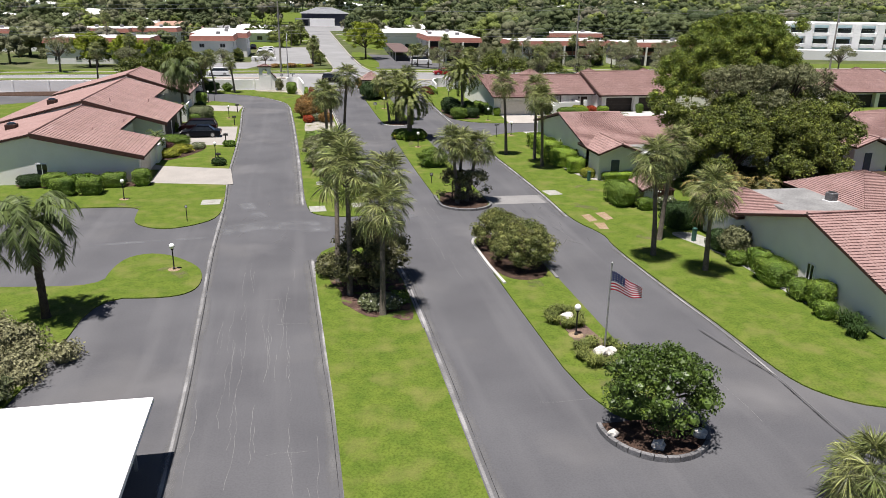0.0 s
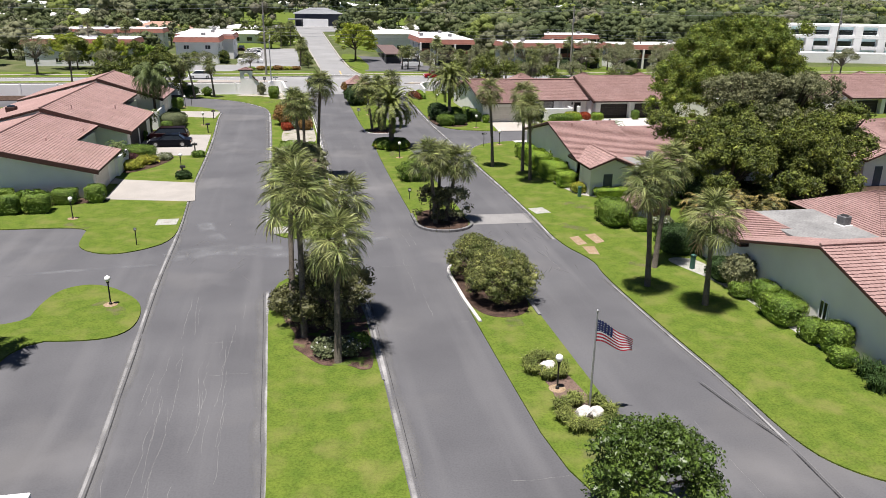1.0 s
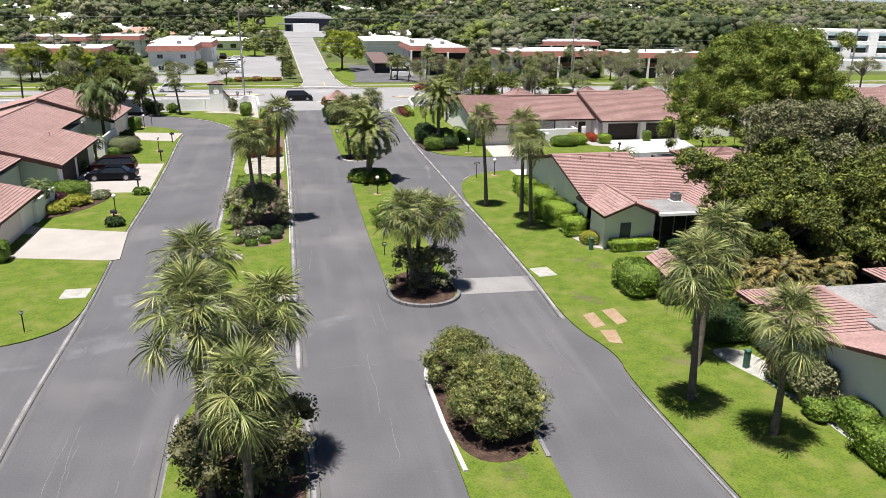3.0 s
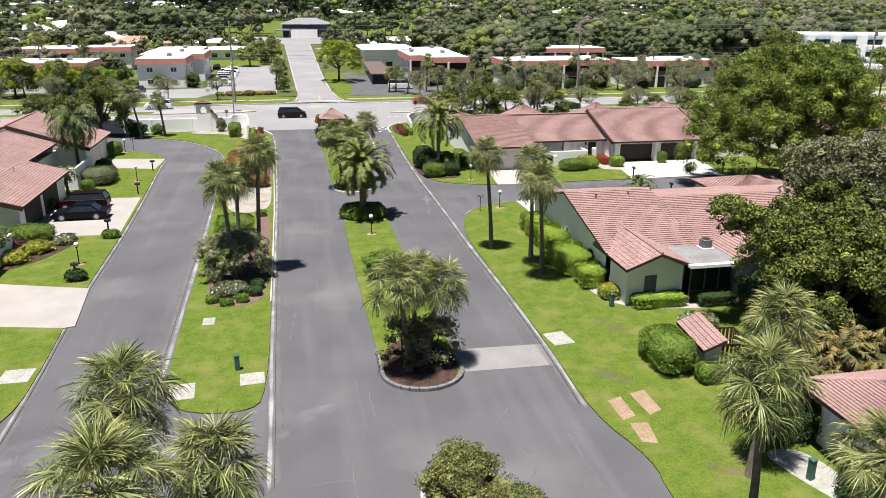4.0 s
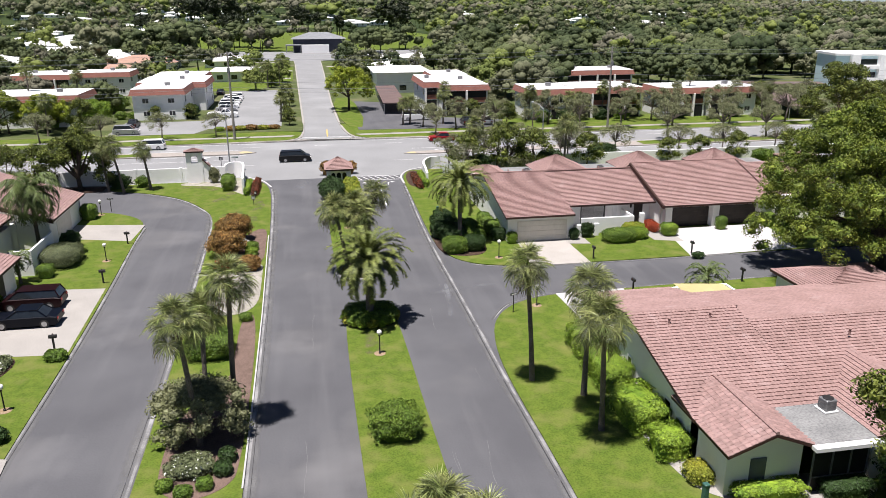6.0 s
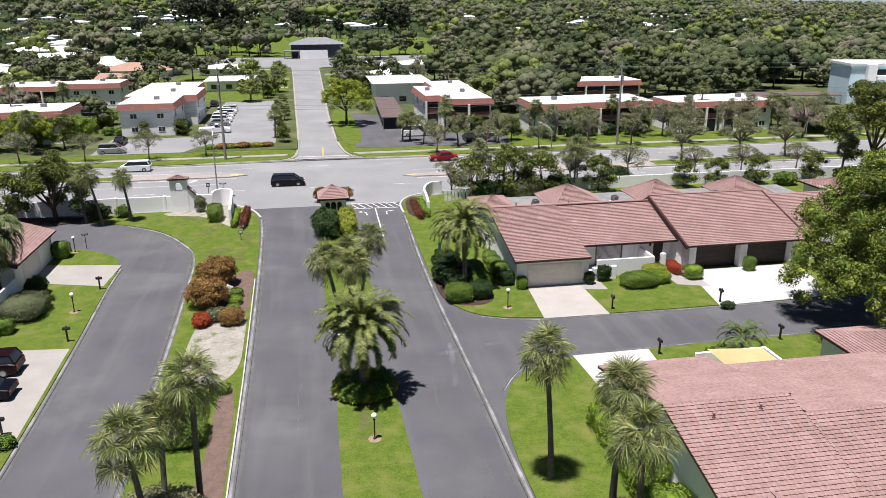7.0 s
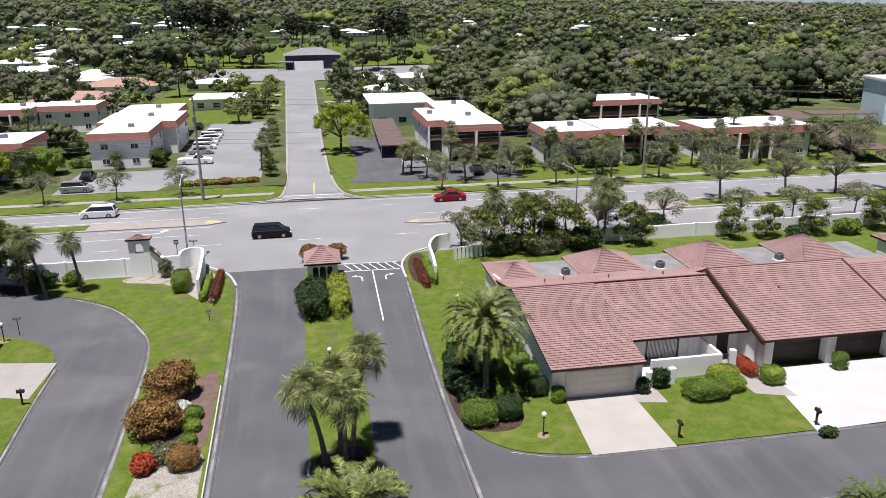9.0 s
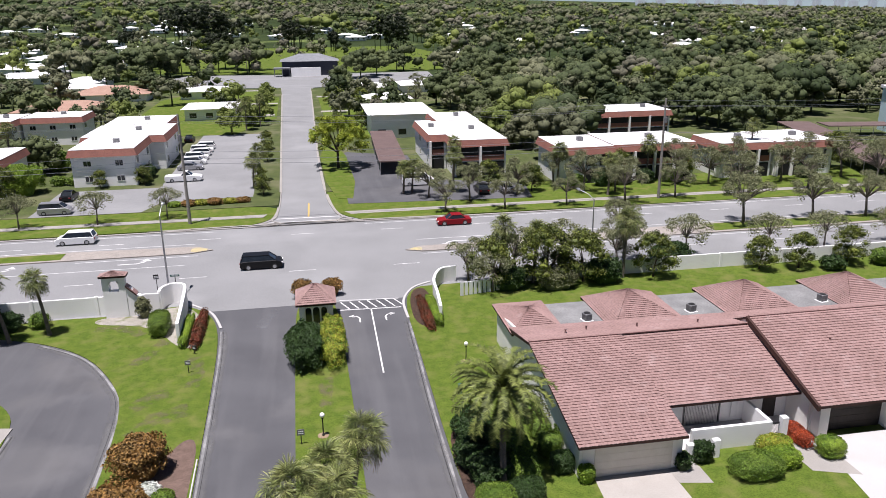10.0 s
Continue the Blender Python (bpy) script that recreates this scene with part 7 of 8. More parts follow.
for nm, pts in (("median_west", [(-420, 167.2), (-9, 167.2), (-6.4, 168.2), (-8.6, 169.9), (-24, 170.6), (-420, 170.7)]), ("median_east", [(420, 162.5), (19, 162.4), (17, 163.3), (19, 164.4), (36, 164.8), (56, 166.6), (420, 166.8)])):
    m = Mesh()
    m.slab(pts, -0.02, 0.14)
    solid(nm, m, M["median_paving"], "raised beige concrete median of the avenue", "median", kind="structure")
    nose = [(-8.8, 167.3), (-6.6, 168.2), (-8.4, 169.7), (-9.2, 168.6)] if "west" in nm else [(18.8, 162.5), (17.2, 163.3), (18.8, 164.2), (19.2, 163.3)]
    solid("median_nose", Mesh().slab(rounded(nose, 1), 0.0, 0.15), M["faded_yellow"], "faded yellow painted end of the median kerb", "road marking", "median ends", "structure")
    m = Mesh()
    m.slab([(-420, 167.7), (-24, 167.7), (-24, 170.1), (-420, 170.2)] if "west" in nm else [(58, 163.0), (420, 163.0), (420, 166.3), (58, 166.1)], 0.0, 0.16)
    solid(nm + "_grass", m, M["grass"], "grass strip in the avenue's median", "lawn", kind="structure")
lawn("verge_west", [(-420, 177.9), (-4, 177.9), (0.2, 181), (0.9, 185), (1.0, 188), (-4, 189.5), (-420, 189.5)], "green verge along the avenue", times=1)
lawn("verge_east", [(420, 177.9), (14, 177.9), (10.2, 181.5), (9.2, 186), (8.4, 195), (8.6, 197), (420, 197)], "green verge along the avenue", times=1)
flat("pavement_west", [(-420, 182.6), (-1, 182.6), (-0.5, 184.2), (-420, 184.2)], "concrete", "pale concrete pavement along the avenue", 0.09, "pavement")
flat("pavement_east", [(420, 182.0), (11.5, 182.0), (10.6, 183.6), (420, 183.6)], "concrete", "pale concrete pavement along the avenue", 0.09, "pavement")
kerb("kerb_street_west", curve([(-60, 177.75), (-4, 177.75), (0.3, 180.8), (1.0, 186), (1.1, 200), (-0.1, 250), (-2.3, 350), (-3.2, 374)], 6), 0.2, 0.13, "concrete", "concrete kerb of the side street")
kerb("kerb_street_east", curve([(60, 177.75), (14, 177.75), (10.2, 181), (9.0, 186), (8.2, 197), (7.7, 230), (7.8, 360), (8.6, 372)], 6), 0.2, 0.13, "concrete", "concrete kerb of the side street")
kerb("kerb_south", curve([(-3.0, 143), (-4.3, 147), (-6.8, 150), (-8, 151.2)], 6), 0.25, 0.13, "white_concrete", "pale kerb at the entrance corner")
kerb("kerb_south_east", curve([(14.5, 142), (14.6, 146.5), (16, 150), (18.2, 151.6)], 6), 0.25, 0.13, "white_concrete", "pale kerb at the entrance corner")


# poles and wires
def power_pole(x, y, h=15.2):
    t = thing("power_pole", (x, y, 0.05), "tall grey concrete power pole", "power pole", "power poles")
    part("pole", Mesh().tube([(0, 0, 0), (0, 0, h)], [0.24, 0.14], 8), M["pole_wood"], t)
    part("crossarm", Mesh().box(-0.08, 0.08, -0.9, 0.9, h - 1.2, h - 1.02), M["pole_wood"], t)
    part("transformer", Mesh().lathe([(0.05, h - 3.6), (0.26, h - 3.55), (0.26, h - 2.7), (0.05, h - 2.62)], 10, (0, -0.45, 0)), M["grey_metal"], t)
    return t


xs = (-150, -80.5, -10.9, 58.8, 128, 197)
for x in xs:
    power_pole(x, 181.4)
for k, (dy, z, r) in enumerate(((-0.85, 14.2, 0.018), (0.85, 14.2, 0.018), (0, 15.0, 0.018), (0, 10.2, 0.022), (0.1, 9.2, 0.025), (-0.1, 8.6, 0.025))):
    m = Mesh()
    for a, b in zip(xs, xs[1:]):
        m.tube([(a + (b - a) * u, 181.4 + dy, z - 3.2 * u * (1 - u)) for u in np.linspace(0, 1, 13)], r, 4)
    solid("power_line", m, M["metal"], "sagging power line between poles", "cable", "power lines")


def street_light(x, y, h, reach, label="tall metal street light with a curved arm"):
    t = thing("street_light", (x, y, 0.05), label, "street light", "street lights")
    part("pole", Mesh().tube([(0, 0, 0), (0, 0, h * 0.6), (0, 0, h)], [0.11, 0.09, 0.06], 8), M["metal"], t)
    part("arm", Mesh().tube([(0, 0, h - 0.05), (reach * 0.4, 0.6, h + 0.5), (reach, 1.6, h + 0.8)], [0.05, 0.04, 0.035], 6), M["metal"], t)
    part("head", Mesh().soft_box(reach - 0.15, reach + 0.15, 1.4, 2.1, h + 0.72, h + 0.9, 0.04), M["metal"], t)
    return t


street_light(-9.0, 152.2, 8.8, 0.1)
street_light(36.8, 152.4, 8.0, -1.2)
street_light(94, 152.4, 8.0, -1.2)
sign_post((-8.2, 151.9), 0.9, 0.2, 2.4, "green_paint", "green street name sign on a post", 0, "street_sign")
sign_post((-10.2, 152.6), 0.5, 0.5, 2.0, "black_paint", "dark traffic sign seen from behind", 0, "traffic_sign")


# ---- flats and houses across the avenue ----
def flats(x0, x1, y0, y1, h=6.3, label="two-storey white flats with a salmon mansard band and white roof", bays=4, front_open=0.0):
    b = thing("apartment_building", ((x0 + x1) / 2, (y0 + y1) / 2, 0), label, "apartment building", "apartment buildings")
    w, d = (x1 - x0) / 2, (y1 - y0) / 2
    part("wall", Mesh().soft_box(-w, w, -d, d, 0, h - 0.9, 0.05), M["stucco_w"], b)
    m = Mesh()
    o, t = 0.55, 0.1
    for a, z in ((o, h - 1.2),):
        ring0 = [(-w - a, -d - a), (w + a, -d - a), (w + a, d + a), (-w - a, d + a)]
        ring1 = [(-w - t, -d - t), (w + t, -d - t), (w + t, d + t), (-w - t, d + t)]
        ring2 = [(-w + 0.25, -d + 0.25), (w - 0.25, -d + 0.25), (w - 0.25, d - 0.25), (-w + 0.25, d - 0.25)]
        v = [(x, y, z) for x, y in ring0] + [(x, y, h) for x, y in ring1] + [(x, y, h) for x, y in ring2] + [(x, y, h - 0.3) for x, y in ring2]
        f = [(3, 2, 1, 0)]
        for k in (0, 4, 8):
            f += [(k + i, k + (i + 1) % 4, k + 4 + (i + 1) % 4, k + 4 + i) for i in range(4)]
        m.add(v, f)
    part("mansard", m, M["mansard"], b, "salmon tiled mansard band")
    part("roof", Mesh().soft_box(-w - 0.12, w + 0.12, -d - 0.12, d + 0.12, h + 0.004, h + 0.07, 0.03), M["white_roof"], b, "bright white roof membrane")
    for k in range(bays):
        x = -w + (k + 0.5) * 2 * w / bays
        for z in (0.9, 3.5):
            glazed(b, x - 0.65, x + 0.65, -d, z, z + 1.0, "y", -1, 1)
    n = max(1, round(2 * d / 5))
    for k in range(0, n, 2):
        y = -d + (k + 0.5) * 2 * d / n
        for z in (0.9, 3.5):
            glazed(b, y - 0.8, y + 0.8, w, z, z + 1.3, "x", 1, 1)
            glazed(b, y - 0.8, y + 0.8, -w, z, z + 1.3, "x", -1, 1)
    for k in range(max(1, bays // 2)):
        x = -w + (k + 0.6) * 2 * w / max(1, bays // 2)
        part("roof_unit", Mesh().soft_box(x - 0.5, x + 0.5, -0.5, 0.5, h + 0.07, h + 0.8, 0.04), M["grey_metal"], b, "grey rooftop unit")
    return b


def arcade(b, x0, x1, y, h, n):
    """Open corridor bays on a building's front: black panels between pillars stand for shade."""
    for k in range(n):
        a, c = x0 + (x1 - x0) * k / n, x0 + (x1 - x0) * (k + 1) / n
        for z0, z1 in ((0.1, 2.5), (3.0, h - 1.3)):
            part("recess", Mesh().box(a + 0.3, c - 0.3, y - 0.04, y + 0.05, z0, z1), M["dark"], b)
        part("railing", Mesh().box(a + 0.3, c - 0.3, y - 0.12, y - 0.05, 2.75, 3.7), M["mansard"], b)
        part("pillar", Mesh().soft_box(a - 0.2, a + 0.2, y - 0.5, y - 0.05, 0, h - 1.1, 0.04), M["stucco"], b)


def arches(b, x0, x1, y, h, n):
    """Stacked pairs of round-headed dark panels that paint a building front's shaded openings."""
    for k in range(n):
        c, w = x0 + (x1 - x0) * (k + 0.5) / n, (x1 - x0) / n * 0.32
        for z0, z1 in ((0.1, 1.9), (3.0, h - 1.9)):
            ring = [(c - w, z0), (c + w, z0)] + [(c + w * math.cos(math.pi * i / 8), z1 + w * 0.8 * math.sin(math.pi * i / 8)) for i in range(9)]
            q = len(ring)
            m = Mesh().add([(x, y + d, z) for d in (-0.03, 0.05) for x, z in ring], [tuple(range(q)), tuple(range(2 * q - 1, q - 1, -1))] + [(i, q + i, q + (i + 1) % q, (i + 1) % q) for i in range(q)])
            # flat panel on the wall; the opening's shade is its colour
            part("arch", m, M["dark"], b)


b = flats(-33.4, -23.2, 209.2, 222.4, 6.4, bays=2)
b = flats(-35.0, -20.6, 223.0, 238.0, 6.4, "two-storey white flats wing with a salmon mansard band", bays=1)
b = flats(-34.6, -22.6, 238.6, 251.6, 6.4, "two-storey white flats wing with a salmon mansard band", bays=1)
b = flats(-56, -43.6, 256, 266, 6.2, bays=3)
b = flats(-71, -56.6, 251, 264, 6.2, bays=4)
arcade(b, 0, 6.9, -6.6, 6.2, 2)
b = flats(-66, -42.2, 203, 215.4, 6.2, bays=5)
b = flats(-118, -76, 244, 256, 6.2, bays=8)
b = flats(31.0, 40.4, 204, 227.6, 6.4, bays=2)
arcade(b, -4.6, 4.6, -11.9, 6.4, 2)
b = flats(27.8, 30.8, 211, 229.6, 6.4, "narrow stair wing of the white flats with a salmon band", bays=1)
arcade(b, -1.4, 1.4, -9.4, 6.4, 1)
b = flats(32.2, 40.8, 228.4, 241, 6.4, "two-storey white flats wing with a salmon mansard band", bays=1)
b = flats(46.8, 56, 193.6, 205.4, 6.2, "two-storey cream flats with arches, a salmon mansard band and white roof", 2)
arches(b, -0.4, 4.4, -5.9, 6.2, 2)
b = flats(56.6, 71.2, 194.4, 206.4, 6.2, "two-storey cream flats with arches, a salmon mansard band and white roof", 3)
arcade(b, -7.2, 7.2, -6.1, 6.2, 4)
b = flats(75.2, 84.6, 192.4, 202.4, 6.0, "two-storey cream flats with a salmon mansard band and white roof", 3)
arcade(b, -0.5, 4.5, -5.1, 6.0, 2)
b = flats(85.2, 96, 192.0, 203.4, 6.0, "two-storey cream flats with a salmon mansard band and white roof", 3)
arcade(b, -5.2, 0.4, -5.8, 6.0, 2)
b = flats(66, 86.4, 234.4, 246, 6.2, "two-storey flats with a salmon mansard band behind trees", 4)
arcade(b, -9, 10, -5.9, 6.2, 4)

# tall pale blue block far to the east
b = thing("apartment_building", (149.8, 227.8, 0), "tall pale blue and white apartment block with balconies", "apartment building", "apartment buildings", -14)
M["blue_wall"] = material("pale_blue_render", (0.6, 0.76, 0.8), (0.55, 0.71, 0.76), 0.85, 0.3, 10, 0.1)
part("wall", Mesh().soft_box(-12, 50, -9, 3, 0, 9.8, 0.1), M["blue_wall"], b, "pale blue end wall")
part("parapet", Mesh().soft_box(-12.4, 50.4, -9.4, 3.4, 9.8, 10.4, 0.05), M["white_paint"], b)
for k in range(8):
    part("pier", Mesh().soft_box(-8.6 + k * 7, -6.4 + k * 7, -10.6, -9, 0, 10.2, 0.05), M["white_paint"], b)
for f in range(3):
    for k in range(8):
        x = -6 + k * 7
        part("balcony", Mesh().soft_box(x, x + 4.6, -10.4, -9, f * 3.2 + 0.1, f * 3.2 + 1.1, 0.05), M["white_paint"], b)
        part("window", Mesh().box(x + 0.3, x + 4.3, -9.06, -8.98, f * 3.2 + 0.5, f * 3.2 + 2.5), M["glass"], b)
flat("carport_roof", [(133, 213), (168, 204), (169.2, 209), (134.2, 218)], "white_roof", "long white carport roof", 2.8, "carport", "structure")

# parking courts
lawn("court_west_green", [(-37, 189.5), (0.9, 189.5), (1.0, 198), (-0.2, 250), (-2.4, 350), (-3.2, 374), (-420, 374), (-420, 189.5)], "green ground round the flats", "dull_grass", times=0, z=0.05)
lawn("court_east_green", [(8.3, 197), (420, 197), (420, 370), (8.0, 370), (7.8, 230)], "green ground round the flats", "dull_grass", times=0, z=0.05)
flat("parking_west", [(-34.6, 189.6), (-19.0, 189.6), (-17, 195), (-3.2, 196), (-4.2, 262), (-18.6, 262), (-19.0, 206), (-34.6, 206)], "avenue", "grey asphalt parking court", 0.06, "parking lot")
flat("parking_east", [(11.5, 188), (40, 186), (41.5, 196), (26, 203), (25.5, 226), (13.5, 232), (11, 226)], "asphalt", "dark asphalt parking court", 0.1, "parking lot")
lawn("island_tree", [(8.8, 192), (13.6, 191), (13.2, 240), (7.9, 240)], "grass strip beside the side street", times=1, z=0.12)
M["brown_roof"] = material("brown_metal_roof", (0.156, 0.109, 0.0975), (0.125, 0.0858, 0.078), 0.7, 0.6, 6, 0.3)
for a, b, w in (((20.6, 207.5), (22.0, 243), 2.5), ((117, 234), (102.6, 184), 3.6), ((121, 229), (136, 226), 3.0)):
    t = thing("carport", (0, 0, 0.1), "long open carport with a brown metal roof on posts", "carport", "carports")
    a, b = Vector(a), Vector(b)
    d = (b - a).normalized()
    s_ = Vector((-d.y, d.x)) * w
    pts = [a - s_, b - s_, b + s_, a + s_]
    part("roof", Mesh().slab([tuple(p) for p in pts], 2.3, 2.5), M["brown_roof"], t)
    n = round((b - a).length / 5)
    for k in range(n + 1):
        for e in (-0.9, 0.9):
            p = a.lerp(b, k / n) + s_ * e
            part("post", Mesh().tube([(p.x, p.y, 0), (p.x, p.y, 2.3)], 0.07, 6), M["metal"], t)


def cottage(x0, x1, y0, y1, h, rise, mat, label, wall="stucco_w"):
    """A low house with a hipped roof."""
    b = thing("house", ((x0 + x1) / 2, (y0 + y1) / 2, 0), label, "house", "low houses")
    w, d = (x1 - x0) / 2, (y1 - y0) / 2
    h -= 0.4
    part("wall", Mesh().soft_box(-w, w, -d, d, 0, h, 0.04), M[wall], b)
    o, r = 0.9, max(w - d, 0.5)
    m = Mesh()
    m.add([(-w - o, -d - o, h), (w + o, -d - o, h), (w + o, d + o, h), (-w - o, d + o, h), (-r, 0, h + rise), (r, 0, h + rise)], [(0, 1, 5, 4), (1, 2, 5), (2, 3, 4, 5), (3, 0, 4), (3, 2, 1, 0)])
    part("roof", m, M[mat], b)
    for k in range(3):
        x = -w + (k + 0.5) * 2 * w / 3
        part("window", Mesh().box(x - 0.9, x + 0.9, -d - 0.04, -d + 0.03, 0.8, 2.1), M["glass"], b)
    return b


M["orange_roof"] = material("orange_tile_roof", (0.39, 0.25, 0.187), (0.343, 0.211, 0.156), 0.85, 0.5, 6, 0.3)
M["slate_roof"] = material("grey_roof", (0.234, 0.242, 0.25), (0.187, 0.195, 0.203), 0.85, 0.5, 6, 0.3)
M["slate_wall"] = material("slate_blue_stucco", (0.07, 0.075, 0.1), (0.055, 0.06, 0.08), 0.9, 0.5, 6, 0.2)
for a in ((-73, -48, 299, 314, 2.9, 2.2, "orange_roof", "low house with an orange tiled roof"), (-70, -46, 342, 358, 2.9, 2.4, "orange_roof", "low house with an orange tiled roof"),
          (-26.5, -13.6, 289, 304, 3.6, 0.8, "white_roof", "low house with a white roof and pale walls"),
          (-35.4, -19.6, 343, 357, 3.0, 1.3, "white_roof", "low house with a grey-white roof"), (-190, -160, 780, 800, 4.0, 3.0, "orange_roof", "distant low house with an orange tiled roof"),
          (20.4, 34.4, 248, 269, 5.9, 1.0, "white_roof", "two-storey house with a white hipped roof"), (20, 34, 341, 355, 3.0, 1.6, "white_roof", "low house with a white roof"),
          (24, 37, 305, 318, 3.0, 1.4, "white_roof", "low house with a white roof"), (-146, -112, 474, 490, 3.2, 2.2, "white_roof", "low house with a white hipped roof"),
          (-4, 21, 432, 448, 6.7, 3.0, "slate_roof", "two-storey slate-blue house with a grey hipped roof", "slate_wall"), (-124, -97, 420, 436, 3, 1.8, "white_roof", "low house with a white roof"),
          (40, 58, 346, 362, 3, 1.6, "white_roof", "low house with a white roof")):
    cottage(*a)

solid("garden_wall", Mesh().soft_box(0, 13.2, 427.5, 427.8, 0, 3.9, 0.04), M["stucco_w"], "white rendered wall before a slate-blue house", "wall")
solid("carport_canopy", Mesh().soft_box(-7.6, -0.3, 427, 431.8, 3.3, 3.9, 0.04).box(-7.4, -7.1, 427.3, 427.6, 0, 3.3).box(-4, -3.7, 427.3, 427.6, 0, 3.3).box(-0.7, -0.4, 427.3, 427.6, 0, 3.3), M["slate_roof"], "flat grey carport beside a slate-blue house", "carport")


# parked cars
def car(name, at, turn, paint, label, L=4.7, W=1.82, H=1.45, van=0.0, truck=False, group="parked cars"):
    """A car along +x: body with arches, glasshouse, wheels and lamps."""
    t = thing(name, at, label, "car", group, turn)
    g, belt = 0.2, H * 0.62
    hood = 0.26 if not van else 0.16
    side = [(-L / 2, g + 0.2), (-L / 2 + 0.05, belt * 0.92), (-L / 2 + 0.5, belt), (L / 2 - hood * L * 0.95, belt), (L / 2 - 0.25, belt * 0.86), (L / 2, belt * 0.62), (L / 2, g + 0.15), (L / 2 - 0.15, g), (-L / 2 + 0.15, g)]
    m = Mesh()
    n = len(side)
    v = []
    for y, k in ((-W / 2, 0.985), (-W / 2 + 0.07, 1.0), (W / 2 - 0.07, 1.0), (W / 2, 0.985)):
        v += [(x * (1.0 if abs(y) < W / 2 else 0.985), y, g + (z - g) * (1.0 if abs(y) < W / 2 else 0.95)) for x, z in side]
    f = [tuple(range(n - 1, -1, -1)), tuple(range(3 * n, 4 * n))]
    for r in range(3):
        f += [(r * n + i, r * n + (i + 1) % n, (r + 1) * n + (i + 1) % n, (r + 1) * n + i) for i in range(n)]
    part("body", m.add(v, f), paint, t)
    back = -L / 2 + (0.75 if not van else 0.12)
    if truck:
        back = -0.4
    bot = [(back, -W / 2 + 0.08), (L / 2 - hood * L, -W / 2 + 0.08), (L / 2 - hood * L, W / 2 - 0.08), (back, W / 2 - 0.08)]
    fr = L / 2 - hood * L - 0.75
    rb = back + (0.65 if not van else 0.3)
    top = [(rb, -W / 2 + 0.25), (fr, -W / 2 + 0.25), (fr, W / 2 - 0.25), (rb, W / 2 - 0.25)]
    gm = Mesh()
    gm.add([(x, y, belt - 0.02) for x, y in bot] + [(x, y, H - 0.06) for x, y in top], [(0, 1, 5, 4), (1, 2, 6, 5), (2, 3, 7, 6), (3, 0, 4, 7)])
    part("glasshouse", gm, M["glass"], t, "dark tinted glass")
    rm = Mesh()
    rm.slab([(top[0][0] - 0.05, top[0][1] - 0.04), (top[1][0] + 0.05, top[1][1] - 0.04), (top[2][0] + 0.05, top[2][1] + 0.04), (top[3][0] - 0.05, top[3][1] + 0.04)], H - 0.07, H - 0.01)
    for (a, b) in zip(bot, top):
        rm.tube([(a[0], a[1], belt), (b[0], b[1], H - 0.05)], 0.045, 5)
    part("roof", rm, paint, t)
    for sx in (-L * 0.3, L * 0.31):
        for sy in (-1, 1):
            wh = part("wheel", Mesh().tube([(sx, sy * (W / 2 - 0.2), 0.33), (sx, sy * (W / 2 + 0.01), 0.33)], 0.33, 14), M["black_paint"], t)
            part("rim", Mesh().tube([(sx, sy * (W / 2), 0.33), (sx, sy * (W / 2 + 0.02), 0.33)], 0.21, 12), M["metal"], wh, "bright alloy rim")
    for sy in (-1, 1):
        part("headlight", Mesh().soft_box(L / 2 - 0.12, L / 2 + 0.01, sy * (W / 2 - 0.3) - 0.18, sy * (W / 2 - 0.3) + 0.18, belt * 0.62, belt * 0.74, 0.02), M["globe"], t)
        part("tail_light", Mesh().soft_box(-L / 2 - 0.01, -L / 2 + 0.08, sy * (W / 2 - 0.25) - 0.15, sy * (W / 2 - 0.25) + 0.15, belt * 0.68, belt * 0.84, 0.02), M["lamp_red"], t)
    return t


def paint(name, c, metal=0.3):
    m = material(name, c, tuple(v * 0.95 for v in c), 0.35, 3, 30, 0.05, metal=metal, spec=0.12)
    m.node_tree.nodes["Principled BSDF"].inputs["Coat Weight"].default_value = 0.06
    return m


M["lamp_red"] = material("red_lamp", (0.25, 0.01, 0.01), None, 0.3, 5, 20, 0.05)
P_NAVY, P_WINE, P_WHITE, P_SILVER, P_BLACK = paint("navy_paint", (0.003, 0.004, 0.008), 0.0), paint("wine_paint", (0.012, 0.003, 0.004), 0.0), paint("car_white", (0.75, 0.75, 0.74), 0.0), paint("silver_paint", (0.4, 0.4, 0.41), 0.6), paint("car_black", (0.015, 0.015, 0.016))
car("sedan", (-19.3, 100.9, 0.08), 180, P_NAVY, "dark navy sedan parked on a driveway", 4.85, 1.84, 1.42)
car("wagon", (-20.0, 104.6, 0.08), 180, P_WINE, "dark wine-red crossover parked on a driveway", 4.7, 1.88, 1.62, van=0.5)
first = car("car", (-16.0, 226, 0.07), 0, P_WHITE, "white car in a parking court", 4.6, 1.82, 1.5, van=0.5)
for k, y in enumerate((231, 235.4, 239.4, 243.4)):
    copy_thing(first, pose(-16.2, y, 0.07, 0, 0, 180 * (k % 2)))
car("pickup_truck", (-15.8, 210.6, 0.07), 0, P_WHITE, "white pickup truck in a parking court", 6.2, 1.95, 1.8, truck=True)
car("car", (-16.0, 220.6, 0.07), 0, P_SILVER, "silver sedan in a parking court", 4.7, 1.82, 1.45)
car("car", (-20.6, 254, 0.07), 90, P_NAVY, "dark blue car in a parking court", 4.5, 1.8, 1.5)
car("suv", (-31.2, 191.2, 0.07), 0, P_SILVER, "silver jeep in a parking court", 4.6, 1.85, 1.75, van=0.5)
car("car", (-31.8, 200.4, 0.07), 90, P_BLACK, "black car in a parking court", 4.4, 1.8, 1.5)
